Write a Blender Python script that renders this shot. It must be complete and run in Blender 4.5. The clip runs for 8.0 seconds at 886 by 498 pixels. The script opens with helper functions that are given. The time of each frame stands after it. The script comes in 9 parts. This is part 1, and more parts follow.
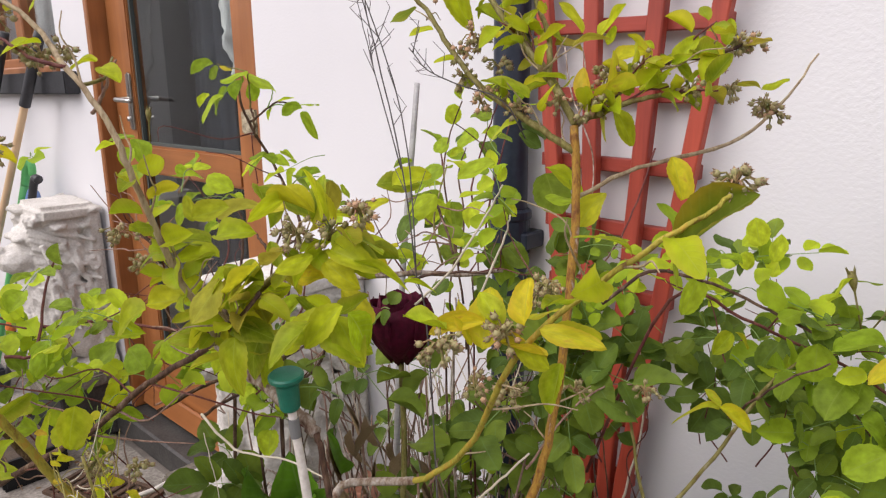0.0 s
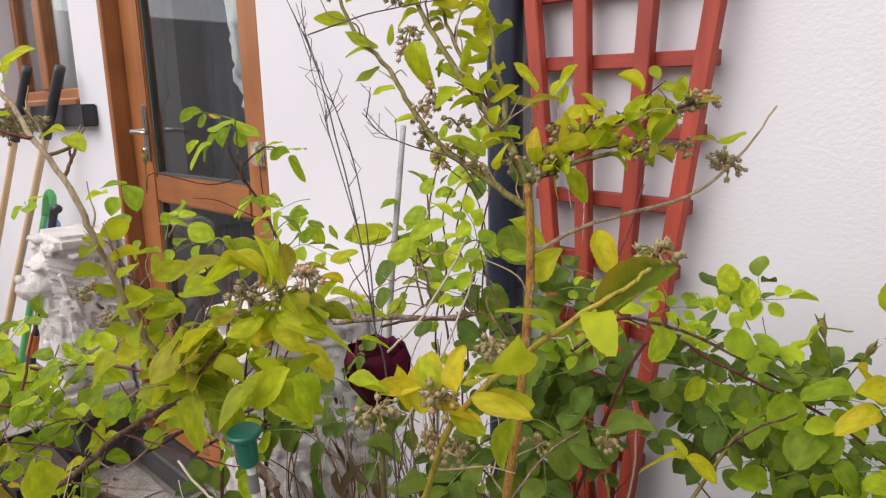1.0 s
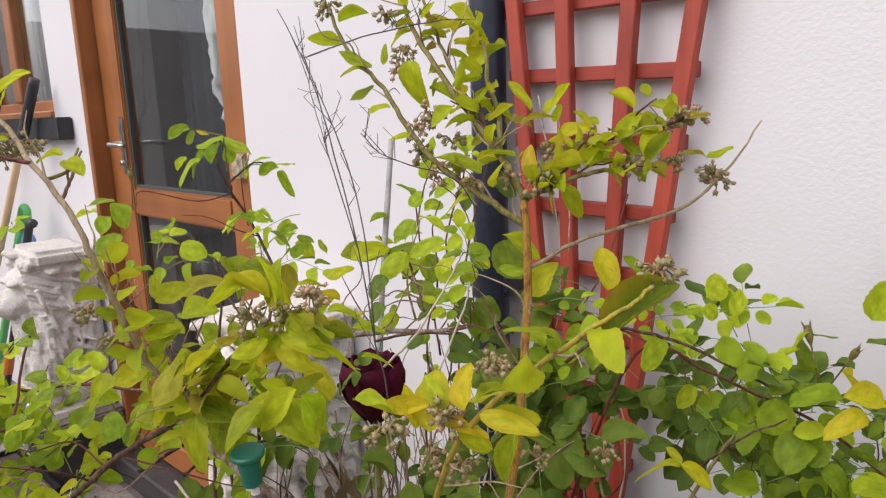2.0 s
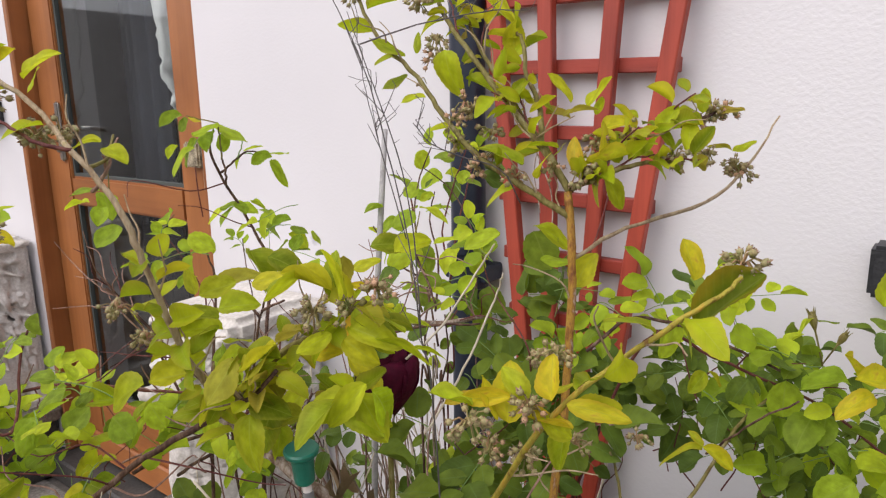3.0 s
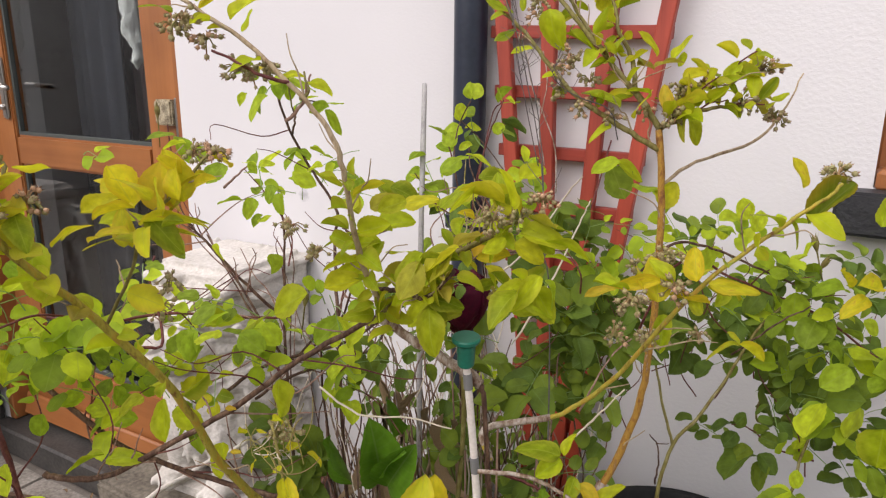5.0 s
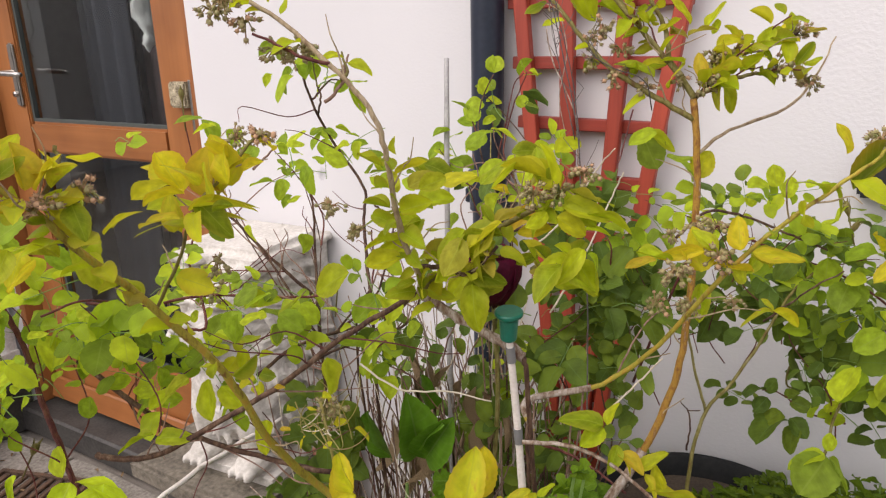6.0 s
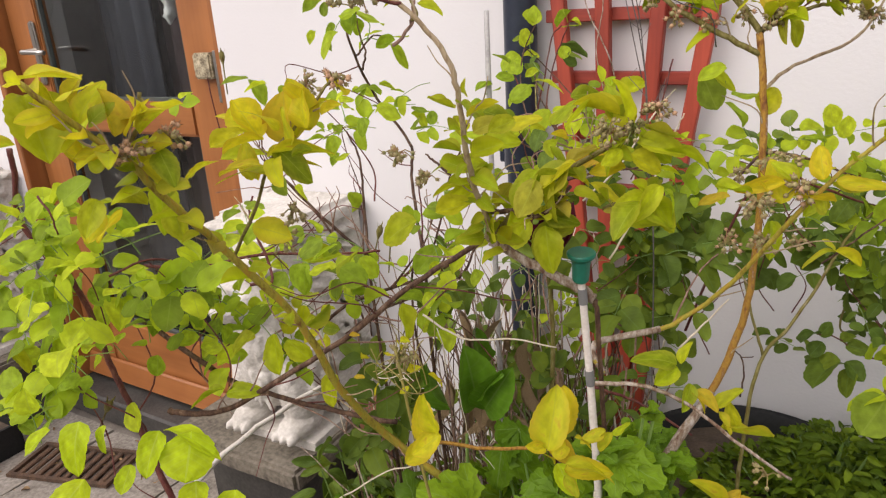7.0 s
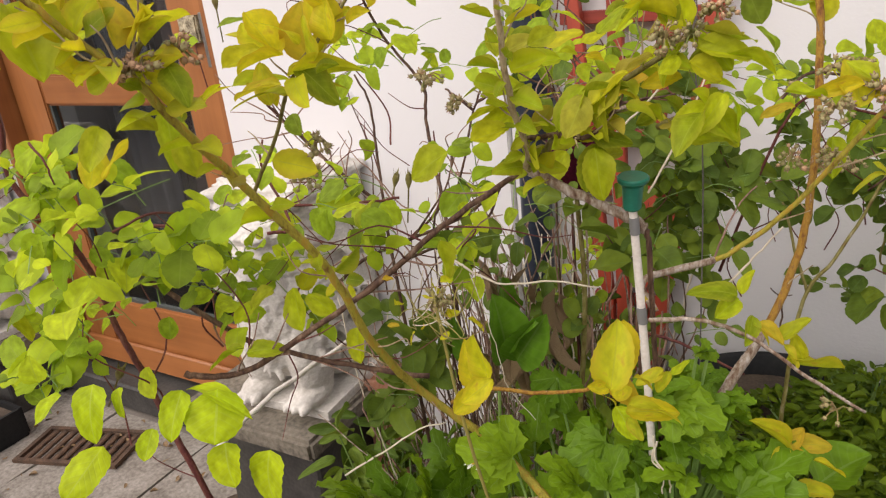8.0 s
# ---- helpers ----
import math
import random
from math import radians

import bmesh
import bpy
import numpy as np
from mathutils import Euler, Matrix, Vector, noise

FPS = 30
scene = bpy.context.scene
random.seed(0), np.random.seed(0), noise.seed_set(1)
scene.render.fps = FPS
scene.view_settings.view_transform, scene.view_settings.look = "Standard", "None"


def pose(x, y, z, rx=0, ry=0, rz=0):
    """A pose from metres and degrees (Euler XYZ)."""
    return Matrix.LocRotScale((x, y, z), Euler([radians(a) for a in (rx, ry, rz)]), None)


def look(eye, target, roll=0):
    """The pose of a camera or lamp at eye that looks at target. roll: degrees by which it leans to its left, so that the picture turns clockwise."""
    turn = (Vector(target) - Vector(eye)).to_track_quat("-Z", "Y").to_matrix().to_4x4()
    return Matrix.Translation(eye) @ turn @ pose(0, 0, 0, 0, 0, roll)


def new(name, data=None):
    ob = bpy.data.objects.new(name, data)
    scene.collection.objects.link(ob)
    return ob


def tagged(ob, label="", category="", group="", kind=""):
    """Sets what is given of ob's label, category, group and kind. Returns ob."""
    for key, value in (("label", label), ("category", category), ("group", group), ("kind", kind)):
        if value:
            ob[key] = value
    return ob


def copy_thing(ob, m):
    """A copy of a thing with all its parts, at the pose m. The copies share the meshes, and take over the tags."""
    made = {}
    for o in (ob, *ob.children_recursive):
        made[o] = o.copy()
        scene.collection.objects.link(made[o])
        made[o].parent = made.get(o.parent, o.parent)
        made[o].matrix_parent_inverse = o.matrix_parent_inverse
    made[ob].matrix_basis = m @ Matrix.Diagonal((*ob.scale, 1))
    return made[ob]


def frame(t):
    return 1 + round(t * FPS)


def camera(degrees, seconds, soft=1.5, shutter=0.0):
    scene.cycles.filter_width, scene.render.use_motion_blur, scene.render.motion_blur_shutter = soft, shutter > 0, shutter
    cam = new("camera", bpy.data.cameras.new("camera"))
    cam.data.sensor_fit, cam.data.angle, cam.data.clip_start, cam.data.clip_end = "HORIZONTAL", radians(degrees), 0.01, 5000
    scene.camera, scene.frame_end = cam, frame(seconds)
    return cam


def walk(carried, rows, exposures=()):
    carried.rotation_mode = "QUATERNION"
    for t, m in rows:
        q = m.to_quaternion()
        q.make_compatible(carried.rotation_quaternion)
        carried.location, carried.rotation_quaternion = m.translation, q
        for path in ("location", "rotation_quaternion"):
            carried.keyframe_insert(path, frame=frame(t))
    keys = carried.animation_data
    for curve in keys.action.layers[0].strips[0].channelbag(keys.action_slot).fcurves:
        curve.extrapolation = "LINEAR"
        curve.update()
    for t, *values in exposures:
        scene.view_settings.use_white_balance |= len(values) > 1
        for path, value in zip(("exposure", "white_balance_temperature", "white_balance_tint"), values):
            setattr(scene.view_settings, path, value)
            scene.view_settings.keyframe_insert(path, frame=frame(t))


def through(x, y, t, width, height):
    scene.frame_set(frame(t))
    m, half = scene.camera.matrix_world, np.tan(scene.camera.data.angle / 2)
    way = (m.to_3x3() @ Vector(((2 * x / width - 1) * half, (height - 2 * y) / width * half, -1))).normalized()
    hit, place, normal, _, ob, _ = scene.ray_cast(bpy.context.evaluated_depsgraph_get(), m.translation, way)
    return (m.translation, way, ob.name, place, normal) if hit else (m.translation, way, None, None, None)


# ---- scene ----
cam = camera(65.8, 8.0, soft=1.2)
PATH = [
    (0.0, (0.7569, 0.261, 1.35), (-0.4401, 1.5381, 0.9324), -0.5),
    (0.5, (0.7839, 0.2835, 1.3653), (-0.441, 1.5426, 0.9738), -0.8),
    (1.0, (0.7929, 0.2889, 1.377), (-0.4527, 1.5354, 1.0089), -1.3),
    (1.5, (0.7929, 0.2808, 1.3851), (-0.4527, 1.5291, 1.0269), -1.8),
    (2.8, (0.7416, 0.2502, 1.386), (-0.3528, 1.6299, 1.0152), -1.1),
    (3.0, (0.7236, 0.2259, 1.3878), (-0.3447, 1.6227, 1.0071), -0.9),
    (3.5, (0.6912, 0.1611, 1.3788), (-0.2844, 1.6227, 0.9882), 0.2),
    (4.0, (0.6759, 0.1161, 1.3734), (-0.2277, 1.62, 0.9693), 0.9),
    (4.5, (0.6525, 0.0738, 1.3707), (-0.216, 1.5921, 0.9432), 1.1),
    (6.0, (0.6174, 0.0342, 1.3752), (-0.2601, 1.5174, 0.8541), -1.4),
    (6.5, (0.6003, 0.0216, 1.3725), (-0.2844, 1.4886, 0.8181), -2.4),
    (7.0, (0.5814, 0.0063, 1.3563), (-0.3186, 1.449, 0.7668), -3.6),
    (7.5, (0.5589, -0.0072, 1.3329), (-0.3357, 1.4229, 0.7056), -4.6),
    (8.0, (0.5319, 0.018, 1.3167), (-0.3429, 1.4454, 0.6561), -6.0),
]
walk(cam, [(t, look(eye, target, roll)) for t, eye, target, roll in PATH], exposures=[(0, 0.46, 6300, 16), (1, 0.41, 6280, 16), (3.5, 0.38, 6280, 16), (4.5, 0.41, 6400, 16), (6, 0.44, 6520, 16), (8, 0.49, 6720, 15)])

# ---- world, sun, exposure ----
world = bpy.data.worlds.new("overcast_sky")
scene.world = world
world.use_nodes = True
wn = world.node_tree.nodes
sky = wn.new("ShaderNodeTexSky")
sky.sky_type = 'NISHITA'
sky.sun_disc = False
sky.sun_elevation = radians(52)
sky.sun_rotation = radians(205)
sky.air_density, sky.dust_density, sky.ozone_density = 1.0, 6.0, 1.0
soften = wn.new("ShaderNodeMixRGB")
soften.inputs[0].default_value = 0.75
soften.inputs[2].default_value = (7.5, 7.4, 7.45, 1)
world.node_tree.links.new(sky.outputs[0], soften.inputs[1])
world.node_tree.links.new(soften.outputs[0], wn["Background"].inputs[0])
wn["Background"].inputs[1].default_value = 0.132

sun = new("sun", bpy.data.lights.new("sun", 'SUN'))
sun.data.energy, sun.data.angle, sun.data.color = 1.5, radians(60), (1.0, 0.955, 0.90)
sun.matrix_world = look((-1.3, -2.6, 4.2), (0, 1.0, 0.8))

# ---- materials ----


def mat(name, base, rough=0.7, metal=0.0, vary=None, scale=8.0, bump=0.0, bump_scale=60.0, detail=6.0, spec=0.5, coords="Object"):
    """Principled material: base colour, mottled towards vary at two scales, with fine relief."""
    m = bpy.data.materials.new(name)
    m.use_nodes = True
    n, l = m.node_tree.nodes, m.node_tree.links
    b = n["Principled BSDF"]
    b.inputs["Base Color"].default_value = (*base, 1)
    b.inputs["Roughness"].default_value = rough
    b.inputs["Metallic"].default_value = metal
    b.inputs["Specular IOR Level"].default_value = spec
    tc = n.new("ShaderNodeTexCoord")
    if vary:
        big = n.new("ShaderNodeTexNoise")
        big.inputs["Scale"].default_value, big.inputs["Detail"].default_value = scale, detail
        fine = n.new("ShaderNodeTexNoise")
        fine.inputs["Scale"].default_value, fine.inputs["Detail"].default_value = scale * 9, 4
        l.new(tc.outputs[coords], big.inputs[0])
        l.new(tc.outputs[coords], fine.inputs[0])
        add = n.new("ShaderNodeMath")
        add.operation = 'ADD'
        l.new(big.outputs["Fac"], add.inputs[0])
        l.new(fine.outputs["Fac"], add.inputs[1])
        ramp = n.new("ShaderNodeMapRange")
        ramp.inputs["From Min"].default_value, ramp.inputs["From Max"].default_value = 0.7, 1.3
        l.new(add.outputs[0], ramp.inputs["Value"])
        mix = n.new("ShaderNodeMixRGB")
        mix.inputs[1].default_value, mix.inputs[2].default_value = (*base, 1), (*vary, 1)
        l.new(ramp.outputs[0], mix.inputs[0])
        l.new(mix.outputs[0], b.inputs["Base Color"])
    if bump:
        t = n.new("ShaderNodeTexNoise")
        t.inputs["Scale"].default_value, t.inputs["Detail"].default_value = bump_scale, 5
        l.new(tc.outputs[coords], t.inputs[0])
        bp = n.new("ShaderNodeBump")
        bp.inputs["Strength"].default_value = min(1.0, bump)
        bp.inputs["Distance"].default_value = 0.004
        l.new(t.outputs["Fac"], bp.inputs["Height"])
        l.new(bp.outputs[0], b.inputs["Normal"])
    return m


def wood(name, light, dark, rough=0.5, along=(1, 1, 0.06), scale=26.0, bump=0.25):
    """Painted or stained timber with grain stretched along one axis."""
    m = bpy.data.materials.new(name)
    m.use_nodes = True
    n, l = m.node_tree.nodes, m.node_tree.links
    b = n["Principled BSDF"]
    tc, mp = n.new("ShaderNodeTexCoord"), n.new("ShaderNodeMapping")
    mp.inputs["Scale"].default_value = along
    l.new(tc.outputs["Object"], mp.inputs[0])
    g = n.new("ShaderNodeTexNoise")
    g.inputs["Scale"].default_value, g.inputs["Detail"].default_value, g.inputs["Roughness"].default_value = scale, 8, 0.65
    l.new(mp.outputs[0], g.inputs[0])
    blotch = n.new("ShaderNodeTexNoise")
    blotch.inputs["Scale"].default_value, blotch.inputs["Detail"].default_value = 5, 3
    l.new(tc.outputs["Object"], blotch.inputs[0])
    oi = n.new("ShaderNodeObjectInfo")
    s1 = n.new("ShaderNodeMath")
    s1.operation = 'ADD'
    l.new(g.outputs["Fac"], s1.inputs[0])
    l.new(blotch.outputs["Fac"], s1.inputs[1])
    s2 = n.new("ShaderNodeMath")
    s2.operation = 'MULTIPLY_ADD'
    l.new(oi.outputs["Random"], s2.inputs[0])
    s2.inputs[1].default_value = 0.18
    l.new(s1.outputs[0], s2.inputs[2])
    r = n.new("ShaderNodeMapRange")
    r.inputs["From Min"].default_value, r.inputs["From Max"].default_value = 0.72, 1.45
    l.new(s2.outputs[0], r.inputs["Value"])
    mix = n.new("ShaderNodeMixRGB")
    mix.inputs[1].default_value, mix.inputs[2].default_value = (*dark, 1), (*light, 1)
    l.new(r.outputs[0], mix.inputs[0])
    l.new(mix.outputs[0], b.inputs["Base Color"])
    b.inputs["Roughness"].default_value = rough
    bp = n.new("ShaderNodeBump")
    bp.inputs["Strength"].default_value, bp.inputs["Distance"].default_value = bump, 0.002
    l.new(g.outputs["Fac"], bp.inputs["Height"])
    l.new(bp.outputs[0], b.inputs["Normal"])
    return m


def leaf_mat(name, tones, vein, rough=0.45, through=0.5, joined=False, spots=None, rim=None):
    """Leaf blade: tones chosen leaf by leaf, pale veins along the blade, thin enough to let light through."""
    m = bpy.data.materials.new(name)
    m.use_nodes = True
    n, l = m.node_tree.nodes, m.node_tree.links
    b, out = n["Principled BSDF"], n["Material Output"]
    if joined:
        pick = n.new("ShaderNodeNewGeometry").outputs["Random Per Island"]
    else:
        pick = n.new("ShaderNodeObjectInfo").outputs["Random"]
    ramp = n.new("ShaderNodeValToRGB")
    while len(ramp.color_ramp.elements) < len(tones):
        ramp.color_ramp.elements.new(0.5)
    for i, c in enumerate(tones):
        e = ramp.color_ramp.elements[i]
        e.position, e.color = i / max(1, len(tones) - 1), (*c, 1)
    l.new(pick, ramp.inputs[0])
    uv = n.new("ShaderNodeUVMap")
    uv.uv_map = "blade"
    sep = n.new("ShaderNodeSeparateXYZ")
    l.new(uv.outputs[0], sep.inputs[0])

    def math_node(op, a, c=None, d=None):
        k = n.new("ShaderNodeMath")
        k.operation = op
        for s, v in zip(k.inputs, (a, c, d)):
            if v is None:
                continue
            if isinstance(v, (int, float)):
                s.default_value = v
            else:
                l.new(v, s)
        return k.outputs[0]
    off = math_node('ABSOLUTE', math_node('SUBTRACT', sep.outputs[0], 0.5))
    mid = math_node('LESS_THAN', off, 0.022)
    side = math_node('SINE', math_node('MULTIPLY', math_node('SUBTRACT', sep.outputs[1], math_node('MULTIPLY', off, 0.55)), 52.0))
    side = math_node('MULTIPLY', math_node('POWER', math_node('MAXIMUM', side, 0.0), 3.0), 0.09)
    veins = math_node('MAXIMUM', math_node('MULTIPLY', mid, 0.30), side)
    tc = n.new("ShaderNodeTexCoord")
    nz = n.new("ShaderNodeTexNoise")
    nz.inputs["Scale"].default_value, nz.inputs["Detail"].default_value = 55, 5
    l.new(tc.outputs["Object"] if joined else uv.outputs[0], nz.inputs[0])
    if not joined:
        nz.inputs["Scale"].default_value = 3.2
    hsv = n.new("ShaderNodeHueSaturation")
    l.new(ramp.outputs[0], hsv.inputs["Color"])
    l.new(math_node('MULTIPLY_ADD', nz.outputs["Fac"], 1.4, 0.33), hsv.inputs["Value"])
    col = hsv.outputs[0]
    if spots:
        sm = n.new("ShaderNodeMixRGB")
        sr = n.new("ShaderNodeMapRange")
        sr.inputs["From Min"].default_value, sr.inputs["From Max"].default_value = 0.55, 0.75
        l.new(nz.outputs["Fac"], sr.inputs["Value"])
        l.new(math_node('MULTIPLY', sr.outputs[0], 0.8), sm.inputs[0])
        l.new(col, sm.inputs[1])
        sm.inputs[2].default_value = (*spots, 1)
        col = sm.outputs[0]
    if rim:
        rr = n.new("ShaderNodeMapRange")
        rr.inputs["From Min"].default_value, rr.inputs["From Max"].default_value = 0.62, 1.15
        l.new(math_node('ADD', math_node('MULTIPLY', off, 1.3), math_node('MULTIPLY', nz.outputs["Fac"], 0.75)), rr.inputs["Value"])
        rm = n.new("ShaderNodeMixRGB")
        l.new(math_node('MULTIPLY', rr.outputs[0], 0.5), rm.inputs[0])
        l.new(col, rm.inputs[1])
        rm.inputs[2].default_value = (*rim, 1)
        col = rm.outputs[0]
    vm = n.new("ShaderNodeMixRGB")
    l.new(veins, vm.inputs[0])
    l.new(col, vm.inputs[1])
    vm.inputs[2].default_value = (*vein, 1)
    l.new(vm.outputs[0], b.inputs["Base Color"])
    b.inputs["Roughness"].default_value = rough
    b.inputs["Specular IOR Level"].default_value = 0.17
    bp = n.new("ShaderNodeBump")
    bp.inputs["Strength"].default_value, bp.inputs["Distance"].default_value = 0.5, 0.002
    bp.invert = True
    l.new(math_node('ADD', veins, math_node('MULTIPLY', nz.outputs["Fac"], -0.6)), bp.inputs["Height"])
    l.new(bp.outputs[0], b.inputs["Normal"])
    tr = n.new("ShaderNodeBsdfTranslucent")
    l.new(vm.outputs[0], tr.inputs["Color"])
    mx = n.new("ShaderNodeMixShader")
    mx.inputs[0].default_value = through
    l.new(b.outputs[0], mx.inputs[1])
    l.new(tr.outputs[0], mx.inputs[2])
    l.new(mx.outputs[0], out.inputs[0])
    return m


def stucco():
    """White masonry paint over a trowelled render coat."""
    m = bpy.data.materials.new("white_render")
    m.use_nodes = True
    n, l = m.node_tree.nodes, m.node_tree.links
    b = n["Principled BSDF"]
    b.inputs["Roughness"].default_value = 0.85
    tc = n.new("ShaderNodeTexCoord")
    stain = n.new("ShaderNodeTexNoise")
    stain.inputs["Scale"].default_value, stain.inputs["Detail"].default_value = 2.2, 7
    l.new(tc.outputs["Object"], stain.inputs[0])
    mix = n.new("ShaderNodeMixRGB")
    mix.inputs[1].default_value, mix.inputs[2].default_value = (0.630, 0.620, 0.632, 1), (0.725, 0.715, 0.727, 1)
    l.new(stain.outputs["Fac"], mix.inputs[0])
    # a small grey scuff where something knocked the wall
    away = n.new("ShaderNodeVectorMath")
    away.operation = 'DISTANCE'
    away.inputs[1].default_value = (-0.432, WALL, 1.086)
    l.new(tc.outputs["Object"], away.inputs[0])
    ragged = n.new("ShaderNodeTexNoise")
    ragged.inputs["Scale"].default_value, ragged.inputs["Detail"].default_value = 120, 4
    l.new(tc.outputs["Object"], ragged.inputs[0])
    reach = n.new("ShaderNodeMath")
    reach.operation = 'MULTIPLY_ADD'
    l.new(ragged.outputs["Fac"], reach.inputs[0])
    reach.inputs[1].default_value = 0.022
    l.new(away.outputs["Value"], reach.inputs[2])
    scuff = n.new("ShaderNodeMapRange")
    scuff.inputs["From Min"].default_value, scuff.inputs["From Max"].default_value = 0.014, 0.028
    scuff.inputs["To Min"].default_value, scuff.inputs["To Max"].default_value = 0.6, 0.0
    l.new(reach.outputs[0], scuff.inputs["Value"])
    worn = n.new("ShaderNodeMixRGB")
    worn.inputs[2].default_value = (0.24, 0.24, 0.26, 1)
    l.new(scuff.outputs[0], worn.inputs[0])
    l.new(mix.outputs[0], worn.inputs[1])
    l.new(worn.outputs[0], b.inputs["Base Color"])
    mp = n.new("ShaderNodeMapping")
    mp.inputs["Scale"].default_value = (0.88, 1, 1.1)
    mp.inputs["Rotation"].default_value = (0, radians(7), 0)
    l.new(tc.outputs["Object"], mp.inputs[0])
    warp = n.new("ShaderNodeTexNoise")
    warp.inputs["Scale"].default_value, warp.inputs["Detail"].default_value = 9, 2
    l.new(mp.outputs[0], warp.inputs[0])
    shift = n.new("ShaderNodeMixRGB")
    shift.blend_type = 'LINEAR_LIGHT'
    shift.inputs[0].default_value = 0.008
    l.new(mp.outputs[0], shift.inputs[1])
    l.new(warp.outputs["Color"], shift.inputs[2])
    a = n.new("ShaderNodeTexNoise")
    a.inputs["Scale"].default_value, a.inputs["Detail"].default_value, a.inputs["Roughness"].default_value = 150, 3, 0.5
    l.new(shift.outputs[0], a.inputs[0])
    dab = n.new("ShaderNodeMapRange")
    dab.interpolation_type = 'SMOOTHSTEP'
    dab.inputs["From Min"].default_value, dab.inputs["From Max"].default_value = 0.36, 0.66
    l.new(a.outputs["Fac"], dab.inputs["Value"])
    c = n.new("ShaderNodeTexNoise")
    c.inputs["Scale"].default_value, c.inputs["Detail"].default_value = 210, 4
    l.new(mp.outputs[0], c.inputs[0])
    patch = n.new("ShaderNodeTexNoise")
    patch.inputs["Scale"].default_value, patch.inputs["Detail"].default_value = 3.5, 3
    l.new(tc.outputs["Object"], patch.inputs[0])
    keep = n.new("ShaderNodeMapRange")
    keep.inputs["From Min"].default_value, keep.inputs["From Max"].default_value = 0.35, 0.65
    keep.inputs["To Min"].default_value, keep.inputs["To Max"].default_value = 0.35, 1.0
    l.new(patch.outputs["Fac"], keep.inputs["Value"])
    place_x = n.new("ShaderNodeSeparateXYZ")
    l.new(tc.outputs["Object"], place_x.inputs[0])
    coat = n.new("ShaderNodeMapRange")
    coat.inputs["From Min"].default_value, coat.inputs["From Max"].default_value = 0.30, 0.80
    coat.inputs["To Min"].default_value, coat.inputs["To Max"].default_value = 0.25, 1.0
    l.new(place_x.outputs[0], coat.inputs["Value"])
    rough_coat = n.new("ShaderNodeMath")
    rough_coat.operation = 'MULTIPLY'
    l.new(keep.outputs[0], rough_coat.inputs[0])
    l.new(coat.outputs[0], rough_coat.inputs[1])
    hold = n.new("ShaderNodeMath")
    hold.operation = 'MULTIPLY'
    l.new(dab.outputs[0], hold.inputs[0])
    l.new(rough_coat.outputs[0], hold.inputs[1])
    s = n.new("ShaderNodeMath")
    s.operation = 'MULTIPLY_ADD'
    l.new(c.outputs["Fac"], s.inputs[0])
    s.inputs[1].default_value = 0.16
    l.new(hold.outputs[0], s.inputs[2])
    bp = n.new("ShaderNodeBump")
    bp.inputs["Strength"].default_value, bp.inputs["Distance"].default_value = 0.30, 0.0016
    l.new(s.outputs[0], bp.inputs["Height"])
    l.new(bp.outputs[0], b.inputs["Normal"])
    return m


def glass_mat(name, tint=(0.8, 0.85, 0.85), rough=0.02):
    m = bpy.data.materials.new(name)
    m.use_nodes = True
    b = m.node_tree.nodes["Principled BSDF"]
    b.inputs["Base Color"].default_value = (*tint, 1)
    b.inputs["Transmission Weight"].default_value = 1.0
    b.inputs["Roughness"].default_value = rough
    b.inputs["IOR"].default_value = 1.45
    return m


WALL = 1.26
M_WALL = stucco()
M_DOOR = wood("oak_stained_frame", (0.40, 0.155, 0.048), (0.21, 0.072, 0.020), rough=0.40, along=(1, 1, 0.04))
M_DOOR_RAIL = wood("oak_stained_rail", (0.40, 0.155, 0.048), (0.21, 0.072, 0.020), rough=0.40, along=(0.04, 1, 1))
M_BEAD = mat("glazing_seal", (0.06, 0.07, 0.065), 0.6)
M_GLASS = glass_mat("pane_glass")
M_CHROME = mat("brushed_metal", (0.62, 0.60, 0.56), 0.28, 1.0, vary=(0.45, 0.43, 0.4), scale=20)
M_BRASS = mat("tarnished_brass", (0.66, 0.58, 0.40), 0.5, 0.2, vary=(0.05, 0.03, 0.012), scale=38, bump=0.8, bump_scale=90)
M_SILL = mat("black_sill_paint", (0.012, 0.013, 0.016), 0.55, vary=(0.03, 0.03, 0.034), scale=15, bump=0.4, bump_scale=120)
M_PIPE = mat("navy_pipe_paint", (0.010, 0.015, 0.029), 0.36, vary=(0.021, 0.028, 0.046), scale=12)
M_RED = wood("red_painted_batten", (0.47, 0.072, 0.036), (0.22, 0.026, 0.014), rough=0.55, scale=60, bump=0.5)
M_RED_BAR = wood("red_painted_crossbar", (0.42, 0.058, 0.032), (0.13, 0.015, 0.010), rough=0.55, along=(0.06, 1, 1), scale=60, bump=0.5)
M_STONE = mat("cast_stone", (0.46, 0.43, 0.385), 0.9, vary=(0.70, 0.67, 0.625), scale=13, bump=0.8, bump_scale=90)
M_YARD = mat("rendered_yard_wall", (0.40, 0.38, 0.355), 0.9, vary=(0.52, 0.50, 0.475), scale=3, bump=0.5, bump_scale=30)
M_SLAB = mat("weathered_slab", (0.075, 0.064, 0.048), 0.9, vary=(0.24, 0.21, 0.165), scale=10, bump=0.9, bump_scale=70)
M_PAVE = mat("paving_stone", (0.14, 0.122, 0.10), 0.9, vary=(0.36, 0.33, 0.29), scale=9, bump=0.9, bump_scale=60)
M_JOINT = mat("sandy_joint", (0.16, 0.14, 0.12), 0.95, vary=(0.24, 0.21, 0.18), scale=30)
